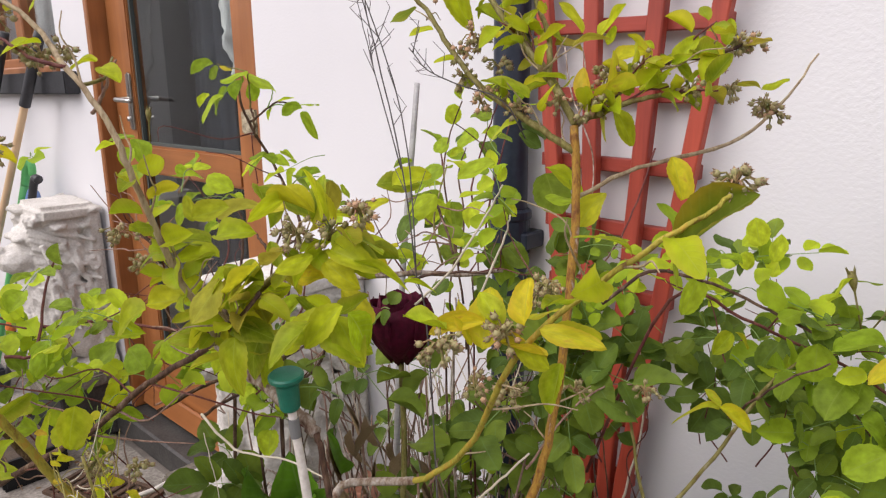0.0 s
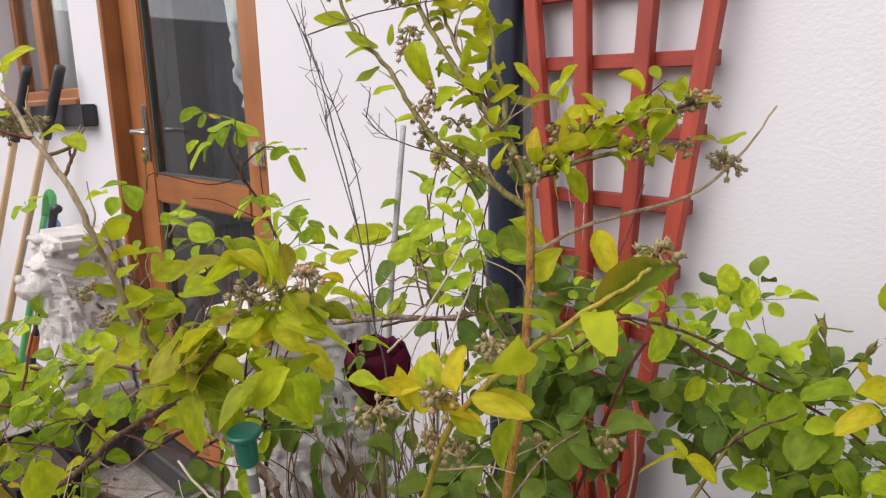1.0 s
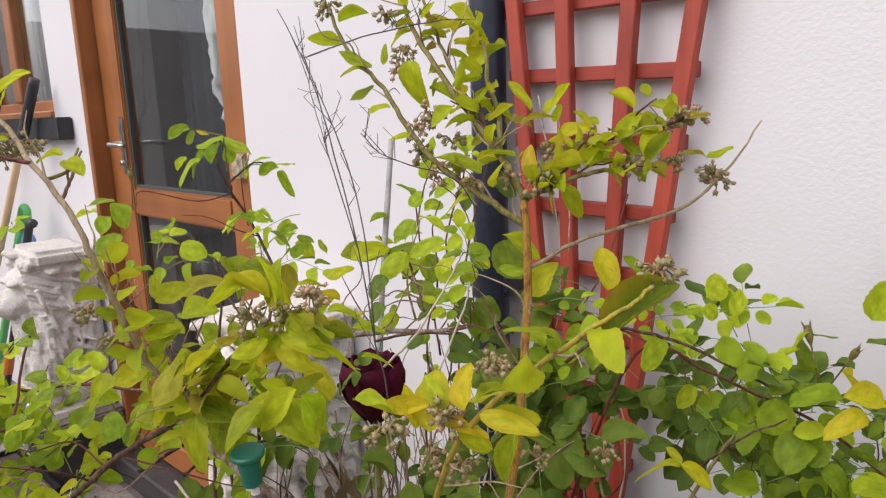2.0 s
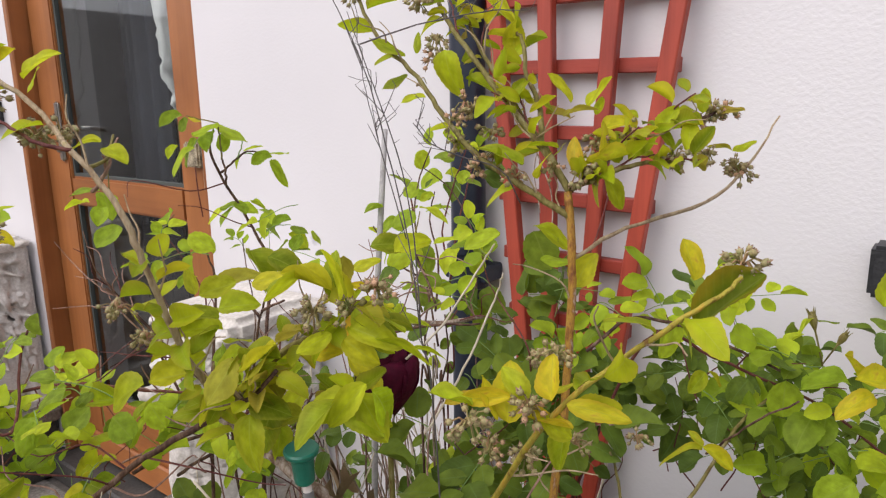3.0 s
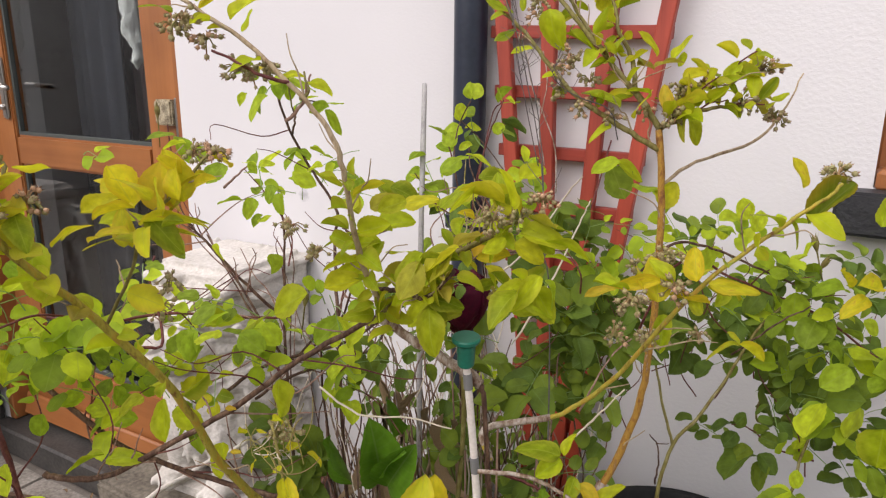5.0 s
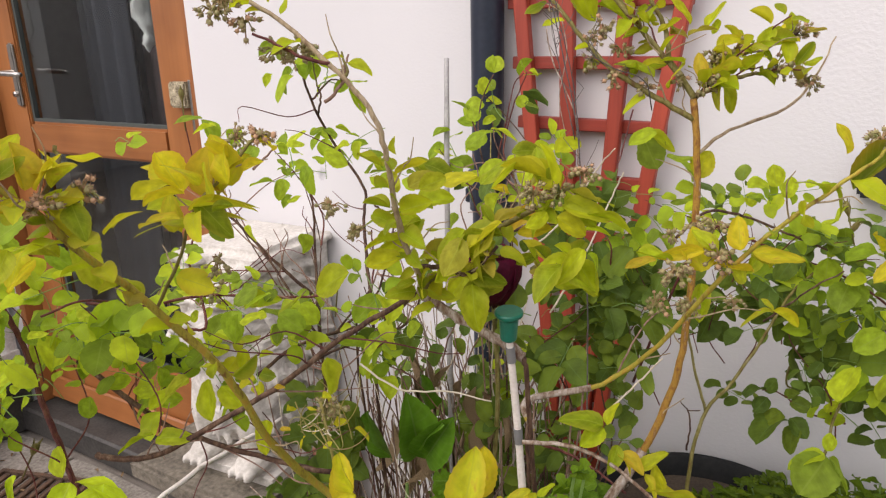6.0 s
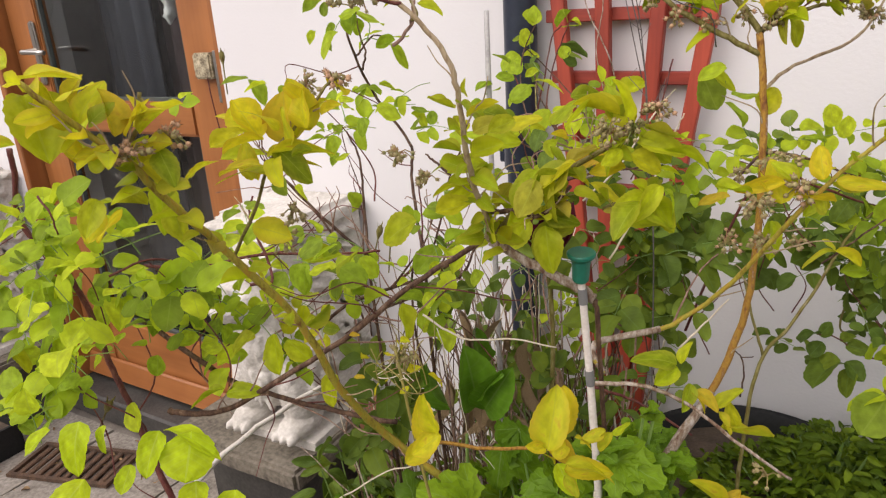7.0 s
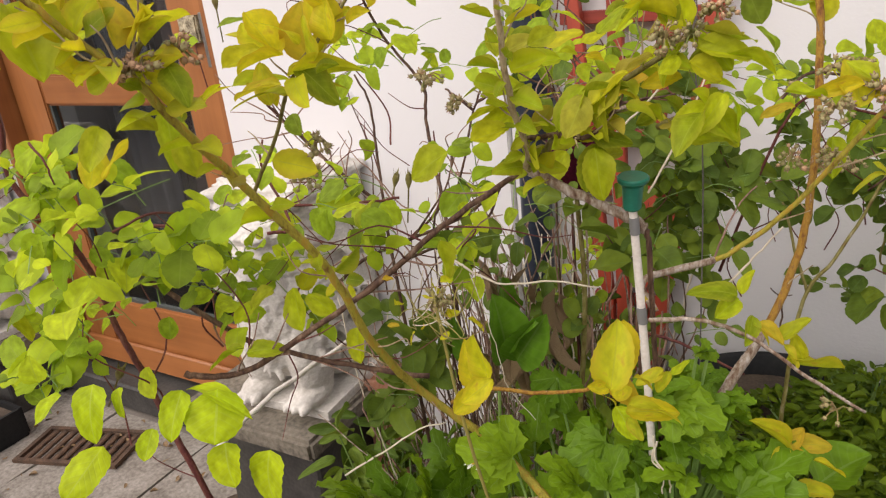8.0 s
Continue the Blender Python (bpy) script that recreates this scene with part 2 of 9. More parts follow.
M_SOIL = mat("garden_soil", (0.05, 0.035, 0.025), 0.95, vary=(0.11, 0.08, 0.055), scale=25, bump=1.0, bump_scale=60)
M_TUB = mat("black_plastic", (0.010, 0.011, 0.012), 0.6, vary=(0.022, 0.022, 0.022), scale=14, spec=0.22)
M_TERRA = mat("terracotta", (0.36, 0.13, 0.07), 0.8, vary=(0.44, 0.24, 0.16), scale=16, bump=0.4)
M_IRON = mat("rusty_iron", (0.055, 0.038, 0.028), 0.8, 0.2, vary=(0.15, 0.085, 0.05), scale=30, bump=0.6, bump_scale=120)
M_DARKFRAME = mat("dark_threshold", (0.030, 0.028, 0.027), 0.6, vary=(0.075, 0.070, 0.064), scale=12)
M_ROOM = mat("room_wall_grey", (0.36, 0.37, 0.37), 0.9, vary=(0.46, 0.47, 0.47), scale=2)
M_CURTAIN = mat("net_curtain", (0.55, 0.56, 0.56), 0.9, vary=(0.7, 0.7, 0.7), scale=6)
M_NAVY = mat("navy_cloth", (0.014, 0.017, 0.026), 0.9, vary=(0.034, 0.038, 0.052), scale=40, detail=4)
M_MAROON = mat("maroon_cloth", (0.030, 0.017, 0.018), 0.9, vary=(0.06, 0.036, 0.036), scale=14, detail=3)
M_PLASTER = mat("pale_plaster", (0.62, 0.62, 0.6), 0.8, vary=(0.5, 0.5, 0.48), scale=12, bump=0.4)
M_HANDLE = wood("ash_handle", (0.70, 0.50, 0.30), (0.55, 0.36, 0.19), rough=0.5)
M_BLACKP = mat("black_rubber", (0.02, 0.021, 0.024), 0.5, vary=(0.04, 0.04, 0.045), scale=25)
M_GREENP = mat("green_plastic", (0.10, 0.42, 0.12), 0.4, vary=(0.14, 0.5, 0.16), scale=20)
M_BLUEP = mat("blue_plastic", (0.12, 0.22, 0.52), 0.4, vary=(0.2, 0.3, 0.6), scale=20)
M_ORANGEP = mat("orange_plastic", (0.75, 0.2, 0.03), 0.45, vary=(0.6, 0.15, 0.03), scale=20)
M_TEALP = mat("teal_green_plastic", (0.004, 0.115, 0.075), 0.38, vary=(0.006, 0.15, 0.10), scale=30)
M_CANE = mat("bleached_cane", (0.56, 0.50, 0.45), 0.7, vary=(0.70, 0.66, 0.62), scale=40, bump=0.5, bump_scale=120)
M_TAPE = mat("grey_tape", (0.16, 0.16, 0.16), 0.6)
M_GREYCANE = mat("weathered_cane", (0.28, 0.27, 0.27), 0.8, vary=(0.42, 0.41, 0.40), scale=30, bump=0.5)


def bark(name, tones, rough=0.65, scale=70.0):
    """Bark in patches of several tones, drawn out along the stem, with fine cracks."""
    m = bpy.data.materials.new(name)
    m.use_nodes = True
    n, l = m.node_tree.nodes, m.node_tree.links
    b = n["Principled BSDF"]
    b.inputs["Roughness"].default_value, b.inputs["Specular IOR Level"].default_value = rough, 0.3
    tc = n.new("ShaderNodeTexCoord")
    mp = n.new("ShaderNodeMapping")
    mp.inputs["Scale"].default_value = (2.2, 2.2, 0.8)
    l.new(tc.outputs["Object"], mp.inputs[0])
    nz = n.new("ShaderNodeTexNoise")
    nz.inputs["Scale"].default_value, nz.inputs["Detail"].default_value, nz.inputs["Roughness"].default_value = scale, 7, 0.68
    l.new(mp.outputs[0], nz.inputs[0])
    ramp = n.new("ShaderNodeValToRGB")
    while len(ramp.color_ramp.elements) < len(tones):
        ramp.color_ramp.elements.new(0.5)
    for i, c in enumerate(tones):
        e = ramp.color_ramp.elements[i]
        e.position, e.color = 0.34 + 0.34 * i / (len(tones) - 1), (*c, 1)
    l.new(nz.outputs["Fac"], ramp.inputs[0])
    l.new(ramp.outputs[0], b.inputs["Base Color"])
    fine = n.new("ShaderNodeTexNoise")
    fine.inputs["Scale"].default_value, fine.inputs["Detail"].default_value = 260, 4
    l.new(mp.outputs[0], fine.inputs[0])
    bp = n.new("ShaderNodeBump")
    bp.inputs["Strength"].default_value, bp.inputs["Distance"].default_value = 0.9, 0.0018
    l.new(fine.outputs["Fac"], bp.inputs["Height"])
    l.new(bp.outputs[0], b.inputs["Normal"])
    return m


M_STEM_O = bark("ochre_bark", ((0.12, 0.04, 0.014), (0.25, 0.115, 0.02), (0.36, 0.205, 0.028), (0.23, 0.11, 0.026), (0.42, 0.33, 0.25)))
M_STEM_L = bark("olive_bark", ((0.19, 0.10, 0.025), (0.29, 0.235, 0.03), (0.37, 0.32, 0.042), (0.41, 0.25, 0.03), (0.30, 0.28, 0.06)))
M_STEM_T = bark("taupe_bark", ((0.20, 0.13, 0.075), (0.32, 0.24, 0.14), (0.43, 0.34, 0.22), (0.36, 0.30, 0.13)))
M_STEM_G = bark("green_bark", ((0.12, 0.065, 0.025), (0.16, 0.14, 0.035), (0.22, 0.19, 0.06), (0.30, 0.26, 0.15)))
M_STEM_D = bark("dark_bark", ((0.045, 0.022, 0.018), (0.075, 0.038, 0.026), (0.14, 0.08, 0.05), (0.22, 0.15, 0.11)))
M_STEM_R = bark("red_bark", ((0.08, 0.02, 0.02), (0.13, 0.035, 0.03), (0.19, 0.08, 0.05)), 0.55)
M_DEAD = bark("dead_grey_bark", ((0.12, 0.06, 0.04), (0.24, 0.17, 0.12), (0.40, 0.34, 0.29), (0.52, 0.47, 0.43)), 0.85)
M_TWIG = bark("pinkish_dead_twig", ((0.16, 0.09, 0.065), (0.28, 0.17, 0.13), (0.40, 0.28, 0.22)), 0.8)
M_STALKP = bark("pink_stalk", ((0.17, 0.21, 0.05), (0.26, 0.20, 0.08), (0.36, 0.17, 0.11)), 0.6, 60.0)
M_DRY = mat("dry_black_stalk", (0.07, 0.062, 0.062), 0.8, vary=(0.15, 0.13, 0.125), scale=40)
M_STRAW = mat("pale_straw", (0.55, 0.48, 0.36), 0.8, vary=(0.66, 0.60, 0.5), scale=40)
M_BERRY = mat("green_berry", (0.21, 0.23, 0.08), 0.55, vary=(0.40, 0.30, 0.15), scale=160)
M_CROWN = mat("dry_berry_crown", (0.20, 0.11, 0.06), 0.8, vary=(0.36, 0.24, 0.16), scale=220)
M_WITHER = mat("withered_corolla", (0.40, 0.20, 0.11), 0.8, vary=(0.60, 0.42, 0.26), scale=120)
M_PETAL = mat("maroon_petal", (0.085, 0.002, 0.020), 0.65, vary=(0.035, 0.001, 0.010), scale=22, bump=0.5, bump_scale=70, spec=0.15)
M_WHITEP = mat("white_petal", (0.8, 0.8, 0.76), 0.6)
M_YELLOWP = mat("yellow_disc", (0.7, 0.5, 0.05), 0.6)

LIME = [(0.2779, 0.359, 0.01), (0.404, 0.5093, 0.0106), (0.5441, 0.6083, 0.0131), (0.1911, 0.2601, 0.01), (0.3671, 0.4603, 0.0106), (0.5939, 0.5593, 0.0189), (0.455, 0.5463, 0.0115), (0.341, 0.2654, 0.0381)]
GOLD = [(0.597, 0.6232, 0.0174), (0.7504, 0.6641, 0.0201), (0.4994, 0.5569, 0.0225), (0.6997, 0.5917, 0.021), (0.5549, 0.5977, 0.0174), (0.6198, 0.4268, 0.035)]
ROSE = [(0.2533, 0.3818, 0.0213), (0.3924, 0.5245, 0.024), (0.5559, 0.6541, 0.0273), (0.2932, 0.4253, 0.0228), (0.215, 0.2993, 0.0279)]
# DEEP is the rose green darkened: shade of inner leaves put into the colour
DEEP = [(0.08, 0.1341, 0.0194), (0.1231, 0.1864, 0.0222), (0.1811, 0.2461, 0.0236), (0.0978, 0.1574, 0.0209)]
CEL = [(0.0788, 0.1628, 0.007), (0.1313, 0.2467, 0.009), (0.21, 0.336, 0.011)]
MINT = [(0.0738, 0.1246, 0.0085), (0.1165, 0.189, 0.0102), (0.1823, 0.2617, 0.0136)]
OLIVE = [(0.17, 0.23, 0.012), (0.22, 0.26, 0.015)]
L_LIME = leaf_mat("blueberry_leaf", LIME, (0.48, 0.54, 0.07), rim=(0.45, 0.40, 0.04))
L_OLIVE = leaf_mat("turning_leaf", OLIVE, (0.36, 0.40, 0.07), rim=(0.46, 0.20, 0.015))
L_FRESH = leaf_mat("young_leaf", [(0.40, 0.54, 0.010), (0.50, 0.63, 0.014), (0.46, 0.56, 0.012)], (0.52, 0.62, 0.16))
L_LIME_J = leaf_mat("blueberry_leaf_mass", LIME, (0.48, 0.52, 0.07), joined=True, rim=(0.44, 0.33, 0.04))
L_GOLD = leaf_mat("yellowing_leaf", GOLD, (0.42, 0.46, 0.07), spots=(0.46, 0.26, 0.05), rim=(0.50, 0.26, 0.03))
L_GOLD_J = leaf_mat("yellowing_leaf_mass", GOLD, (0.42, 0.46, 0.07), joined=True, rim=(0.55, 0.34, 0.06))
L_ROSE = leaf_mat("rose_leaf", ROSE, (0.36, 0.45, 0.08), rough=0.5)
L_ROSE_J = leaf_mat("rose_leaf_mass", ROSE, (0.36, 0.45, 0.08), rough=0.5, joined=True)
L_DEEP = leaf_mat("rose_leaf_painted_shade", DEEP, (0.16, 0.27, 0.08), rough=0.5, through=0.32)
L_DEEP_J = leaf_mat("rose_leaf_painted_shade_mass", DEEP, (0.16, 0.27, 0.08), rough=0.5, through=0.32, joined=True)
L_DOCK = leaf_mat("dock_leaf", [(0.075, 0.17, 0.012), (0.11, 0.235, 0.016), (0.09, 0.20, 0.013)], (0.22, 0.34, 0.10), rough=0.35, through=0.2)
L_CEL = leaf_mat("celery_leaf", CEL, (0.28, 0.42, 0.13), rough=0.42, through=0.32)
L_CEL_J = leaf_mat("celery_leaf_mass", CEL, (0.28, 0.42, 0.13), rough=0.42, through=0.32, joined=True)
L_MINT_J = leaf_mat("herb_leaf_mass", MINT, (0.20, 0.30, 0.08), rough=0.5, through=0.32, joined=True)

# ---- mesh helpers ----


def part(name, bm, material, parent=None, label="", smooth=False):
    """Links a bmesh as one mesh object, under a thing or a part."""
    me = bpy.data.meshes.new(name)
    bm.to_mesh(me)
    bm.free()
    return place(name, me, material, parent, label, smooth)


def place(name, me, material, parent=None, label="", smooth=False):
    if material and not me.materials:
        me.materials.append(material)
    if smooth:
        me.polygons.foreach_set("use_smooth", [True] * len(me.polygons))
    ob = new(name, me)
    if parent:
        ob.parent = parent
    if label:
        ob["label"] = label
    return ob


def thing(name, label, category, at=(0, 0, 0), group="", kind=""):
    e = new(name)
    e.location = at
    e.empty_display_size = 0.05
    bpy.context.view_layer.update()
    return tagged(e, label, category, group, kind)


def box(bm, x0, x1, y0, y1, z0, z1, bevel=0.0, seg=1):
    r = bmesh.ops.create_cube(bm, size=1.0, matrix=Matrix.Translation(((x0 + x1) / 2, (y0 + y1) / 2, (z0 + z1) / 2)) @ Matrix.Diagonal((x1 - x0, y1 - y0, z1 - z0, 1)))
    if bevel:
        edges = list({e for v in r["verts"] for e in v.link_edges})
        bmesh.ops.bevel(bm, geom=edges, offset=bevel, segments=seg, affect='EDGES', clamp_overlap=True)
    return bm


def boxm(*a, **k):
    return box(bmesh.new(), *a, **k)


def rel(ob_parent, p):
    return Vector(p) - ob_parent.location


def smooth_path(pts, per=5):
    """Catmull-Rom through the points."""
    P = [Vector(p) for p in pts]
    P = [P[0] * 2 - P[1]] + P + [P[-1] * 2 - P[-2]]
    out = []
    for i in range(1, len(P) - 2):
        a, b, c, d = P[i - 1:i + 3]
        for k in range(per):
            t = k / per
            out.append(0.5 * ((2 * b) + (c - a) * t + (2 * a - 5 * b + 4 * c - d) * t * t + (3 * b - a - 3 * c + d) * t ** 3))
    out.append(P[-2])
    return out


def tube(bm, path, r0, r1, seg=7, knots=0.0, cap=True, rng=random):
    """A tapered, slightly knotty stem along a path."""
    rings, side = [], None
    for i, p in enumerate(path):
        d = (path[min(i + 1, len(path) - 1)] - path[max(i - 1, 0)]).normalized()
        side = d.orthogonal().normalized() if side is None else (side - d * side.dot(d)).normalized()
        up = d.cross(side)
        r = r0 + (r1 - r0) * i / max(1, len(path) - 1)
        r *= 1 + knots * rng.uniform(-1, 1)
        rings.append([bm.verts.new(p + (side * math.cos(a) + up * math.sin(a)) * r) for a in (2 * math.pi * k / seg for k in range(seg))])
    for a, b in zip(rings, rings[1:]):
        for k in range(seg):
            bm.faces.new((a[k], a[(k + 1) % seg], b[(k + 1) % seg], b[k]))
    if cap:
        bm.faces.new(rings[0][::-1])
        bm.faces.new(rings[-1])
    return bm


def lathe(profile, seg=32, closed=False):
    """Turns a profile of (radius, height) round the z axis."""
    bm = bmesh.new()
    rings = [[bm.verts.new((r * math.cos(2 * math.pi * k / seg), r * math.sin(2 * math.pi * k / seg), z)) for k in range(seg)] for r, z in profile]
    for a, b in zip(rings, rings[1:]):
        for k in range(seg):
            bm.faces.new((a[k], a[(k + 1) % seg], b[(k + 1) % seg], b[k]))
    bm.faces.new(rings[0][::-1])
    bm.faces.new(rings[-1])
    return bm


# ---- the house wall ----
bm = bmesh.new()
OPEN = [(-3.30, -2.215, 1.415, 2.25), (-1.906, -0.832, 0.0, 2.05), (0.69, 1.75, 1.205, 2.15)]
xs = sorted({-7.0, 4.5, *(o[0] for o in OPEN), *(o[1] for o in OPEN)})
zs = sorted({0.0, 4.2, *(o[2] for o in OPEN), *(o[3] for o in OPEN)})
for xa, xb in zip(xs, xs[1:]):
    za = None
    for z0, z1 in zip(zs, zs[1:]):
        hole = any(o[0] <= xa and xb <= o[1] and o[2] <= z0 and z1 <= o[3] for o in OPEN)
        if not hole and za is None:
            za = z0
        if za is not None and (hole or z1 == zs[-1]):
            box(bm, xa, xb, WALL, WALL + 0.28, za, z0 if hole else z1)
            za = None
bmesh.ops.remove_doubles(bm, verts=bm.verts, dist=0.0005)
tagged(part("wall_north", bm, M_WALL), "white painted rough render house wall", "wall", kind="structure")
# soffit above and plain garden walls that close the yard
# added out of view; height and grey tone set what the door glass mirrors
tagged(part("wall_south", boxm(-7.0, 4.5, -4.4, -4.2, 0, 2.3), M_YARD), "plain grey unseen wall added to close the yard", "wall", kind="structure")
tagged(part("wall_west", boxm(-7.2, -7.0, -4.4, WALL + 0.28, 0, 2.4), M_YARD), "plain grey unseen wall added to close the yard", "wall", kind="structure")
tagged(part("wall_east", boxm(4.5, 4.7, -4.4, WALL + 0.28, 0, 1.9), M_YARD), "plain grey unseen wall added to close the yard", "wall", kind="structure")
tagged(part("ground", boxm(-60, 60, -60, 60, -0.3, -0.012), M_JOINT), "sandy ground under the paving", "ground", kind="structure")
# the dim room behind the door and windows
bm = bmesh.new()
box(bm, -6.0, 3.0, 4.4, 4.5, 0, 2.6)
box(bm, -6.1, -6.0, WALL + 0.28, 4.4, 0, 2.6)
box(bm, 3.0, 3.1, WALL + 0.28, 4.4, 0, 2.6)
tagged(part("wall_room", bm, M_ROOM), "dim grey room walls behind the glass", "wall", kind="structure")
tagged(part("floor_room", boxm(-6.0, 3.0, WALL + 0.28, 4.4, -0.01, 0.10), M_ROOM), "dim room floor behind the glass", "floor", kind="structure")
tagged(part("ceiling", boxm(-6.0, 3.0, WALL + 0.28, 4.4, 2.55, 2.62), M_ROOM), "dim room ceiling behind the glass", "ceiling", kind="structure")

# ---- door ----
DX0, DX1, DY = -1.906, -0.832, 1.318
door = thing("door_1", "oak-stained half-glazed back door, closed", "door", (-1.35, 1.30, 0.0), kind="structure")


def dpart(name, bm, m, parent=None, label=""):
    parent = parent or door
    base = door.location if parent is door else Vector((0, 0, 0))
    bmesh.ops.translate(bm, verts=bm.verts, vec=-door.location)
    return part(name, bm, m, parent, label)


# fixed frame round the leaf
dpart("jamb", boxm(DX0, DX0 + 0.032, WALL - 0.004, 1.40, 0.105, 2.05, bevel=0.004), M_DOOR)
dpart("jamb", boxm(DX1 - 0.032, DX1, WALL + 0.012, 1.40, 0.105, 2.05, bevel=0.004), M_DOOR)
dpart("frame_head", boxm(DX0 + 0.032, DX1 - 0.032, WALL - 0.004, 1.40, 2.01, 2.05, bevel=0.004), M_DOOR_RAIL)
LX0, LX1 = DX0 + 0.036, DX1 - 0.040
GX0, GX1 = -1.708, -1.036
dpart("stile", boxm(LX0, GX0, DY, DY + 0.05, 0.112, 2.005, bevel=0.005, seg=2), M_DOOR)
dpart("stile", boxm(GX1, LX1, DY, DY + 0.05, 0.112, 2.005, bevel=0.005, seg=2), M_DOOR)
dpart("rail", boxm(GX0 + 0.001, GX1 - 0.001, DY + 0.001, DY + 0.049, 1.056, 1.156, bevel=0.008, seg=2), M_DOOR_RAIL)
dpart("rail", boxm(GX0 + 0.001, GX1 - 0.001, DY + 0.001, DY + 0.049, 0.115, 0.365, bevel=0.008, seg=2), M_DOOR_RAIL)
dpart("rail", boxm(GX0 + 0.001, GX1 - 0.001, DY + 0.001, DY + 0.049, 1.90, 2.004, bevel=0.008, seg=2), M_DOOR_RAIL)
bm = boxm(LX0 + 0.01, LX1 - 0.01, DY - 0.035, DY - 0.001, 0.125, 0.205, bevel=0.006)
for v in bm.verts:
    if v.co.z > 0.17 and v.co.y < DY - 0.02:
        v.co.y += 0.018
dpart("weatherboard", bm, M_DOOR_RAIL)
for z0, z1 in ((1.156, 1.90), (0.365, 1.056)):
    bm = bmesh.new()
    box(bm, GX0, GX0 + 0.012, DY + 0.012, DY + 0.03, z0, z1)
    box(bm, GX1 - 0.012, GX1, DY + 0.012, DY + 0.03, z0, z1)
    box(bm, GX0 + 0.012, GX1 - 0.012, DY + 0.012, DY + 0.03, z0, z0 + 0.010)
    dpart("glazing_seal", bm, M_BEAD)
    pane = dpart("pane", boxm(GX0 + 0.004, GX1 - 0.004, DY + 0.022, DY + 0.028, z0 + 0.003, z1 - 0.003), M_GLASS)
    pane.visible_shadow = False
# lever handle on its long plate
hb = boxm(-1.745, -1.715, DY - 0.012, DY - 0.001, 1.205, 1.405, bevel=0.006, seg=3)
handle = dpart("door_handle", hb, M_CHROME, label="satin chrome lever handle plate")
bm = bmesh.new()
tube(bm, smooth_path([(-1.73, DY - 0.008, 1.312), (-1.73, DY - 0.05, 1.312), (-1.715, DY - 0.056, 1.312), (-1.62, DY - 0.052, 1.308)], 4), 0.010, 0.008, 10)
bmesh.ops.translate(bm, verts=bm.verts, vec=-door.location)
part("lever", bm, M_CHROME, handle, smooth=True)
bm = bmesh.new()
tube(bm, [Vector((-1.73, DY - 0.008, 1.245)), Vector((-1.73, DY - 0.022, 1.245))], 0.009, 0.009, 12)
bmesh.ops.translate(bm, verts=bm.verts, vec=-door.location)
part("key_barrel", bm, M_CHROME, handle, smooth=True)
# surface latch on the opposite stile
dpart("rim_latch", boxm(-0.974, -0.906, DY - 0.028, DY - 0.001, 1.222, 1.290, bevel=0.005, seg=2), M_BRASS, label="tarnished brass rim latch")
bm = boxm(-0.900, -0.884, DY - 0.022, DY - 0.001, 1.16, 1.295, bevel=0.002)
dpart("keep_plate", bm, M_CHROME)
bm = bmesh.new()
tube(bm, smooth_path([(-0.925, DY - 0.027, 1.225), (-0.918, DY - 0.030, 1.17), (-0.912, DY - 0.026, 1.09)], 4), 0.0018, 0.0018, 6)
dpart("latch_cord", bm, M_STEM_R)
tagged(part("threshold", boxm(DX0 - 0.03, DX1 + 0.03, 1.20, 1.42, 0.0, 0.103, bevel=0.008), M_DARKFRAME), "dark painted concrete door step", "door step", kind="structure")

# ---- windows ----


def window(name, x0, x1, z0, z1, sill_x0, sill_x1, sill_z, depth, mull, label):
    w = thing(name, label, "window", ((x0 + x1) / 2, 1.36, z0), kind="structure")

    def wp(nm, bm, m, lab=""):
        bmesh.ops.translate(bm, verts=bm.verts, vec=-w.location)
        return part(nm, bm, m, w, lab)
    y0, y1 = WALL + depth, WALL + depth + 0.06
    f = 0.055
    wp("frame_side", boxm(x0, x0 + f, y0, y1, z0, z1, bevel=0.006), M_DOOR)
    wp("frame_side", boxm(x1 - f, x1, y0, y1, z0, z1, bevel=0.006), M_DOOR)
    wp("frame_rail", boxm(x0 + f, x1 - f, y0 + 0.002, y1 - 0.002, z0, z0 + f + 0.02, bevel=0.006), M_DOOR_RAIL)
    wp("frame_rail", boxm(x0 + f, x1 - f, y0 + 0.002, y1 - 0.002, z1 - f, z1, bevel=0.006), M_DOOR_RAIL)
    wp("mullion", boxm(mull - 0.05, mull + 0.05, y0 - 0.01, y1 - 0.004, z0 + f + 0.02, z1 - f, bevel=0.006), M_DOOR)
    for a, b in ((x0 + f, mull - 0.05), (mull + 0.05, x1 - f)):
        pn = wp("pane", boxm(a, b, y0 + 0.025, y0 + 0.03, z0 + f + 0.02, z1 - f), M_GLASS)
        pn.visible_shadow = False
    wp("timber_subsill", boxm(x0 + 0.002, x1 - 0.002, WALL - 0.012, y0 - 0.002, z0 - 0.004, z0 + 0.028, bevel=0.006), M_DOOR_RAIL)
    wp("window_sill", boxm(sill_x0, sill_x1, WALL - 0.055, WALL - 0.0005, sill_z[0], sill_z[1], bevel=0.005, seg=2), M_SILL, "black painted sill")
    return w


window("window_1", -3.30, -2.215, 1.415, 2.25, -3.40, -2.03, (1.33, 1.414), 0.075, -2.86, "oak-stained window with net curtain and black sill")
window("window_2", 0.69, 1.75, 1.205, 2.15, 0.642, 1.80, (1.138, 1.204), 0.05, 1.25, "oak-stained window frame above a black sill")
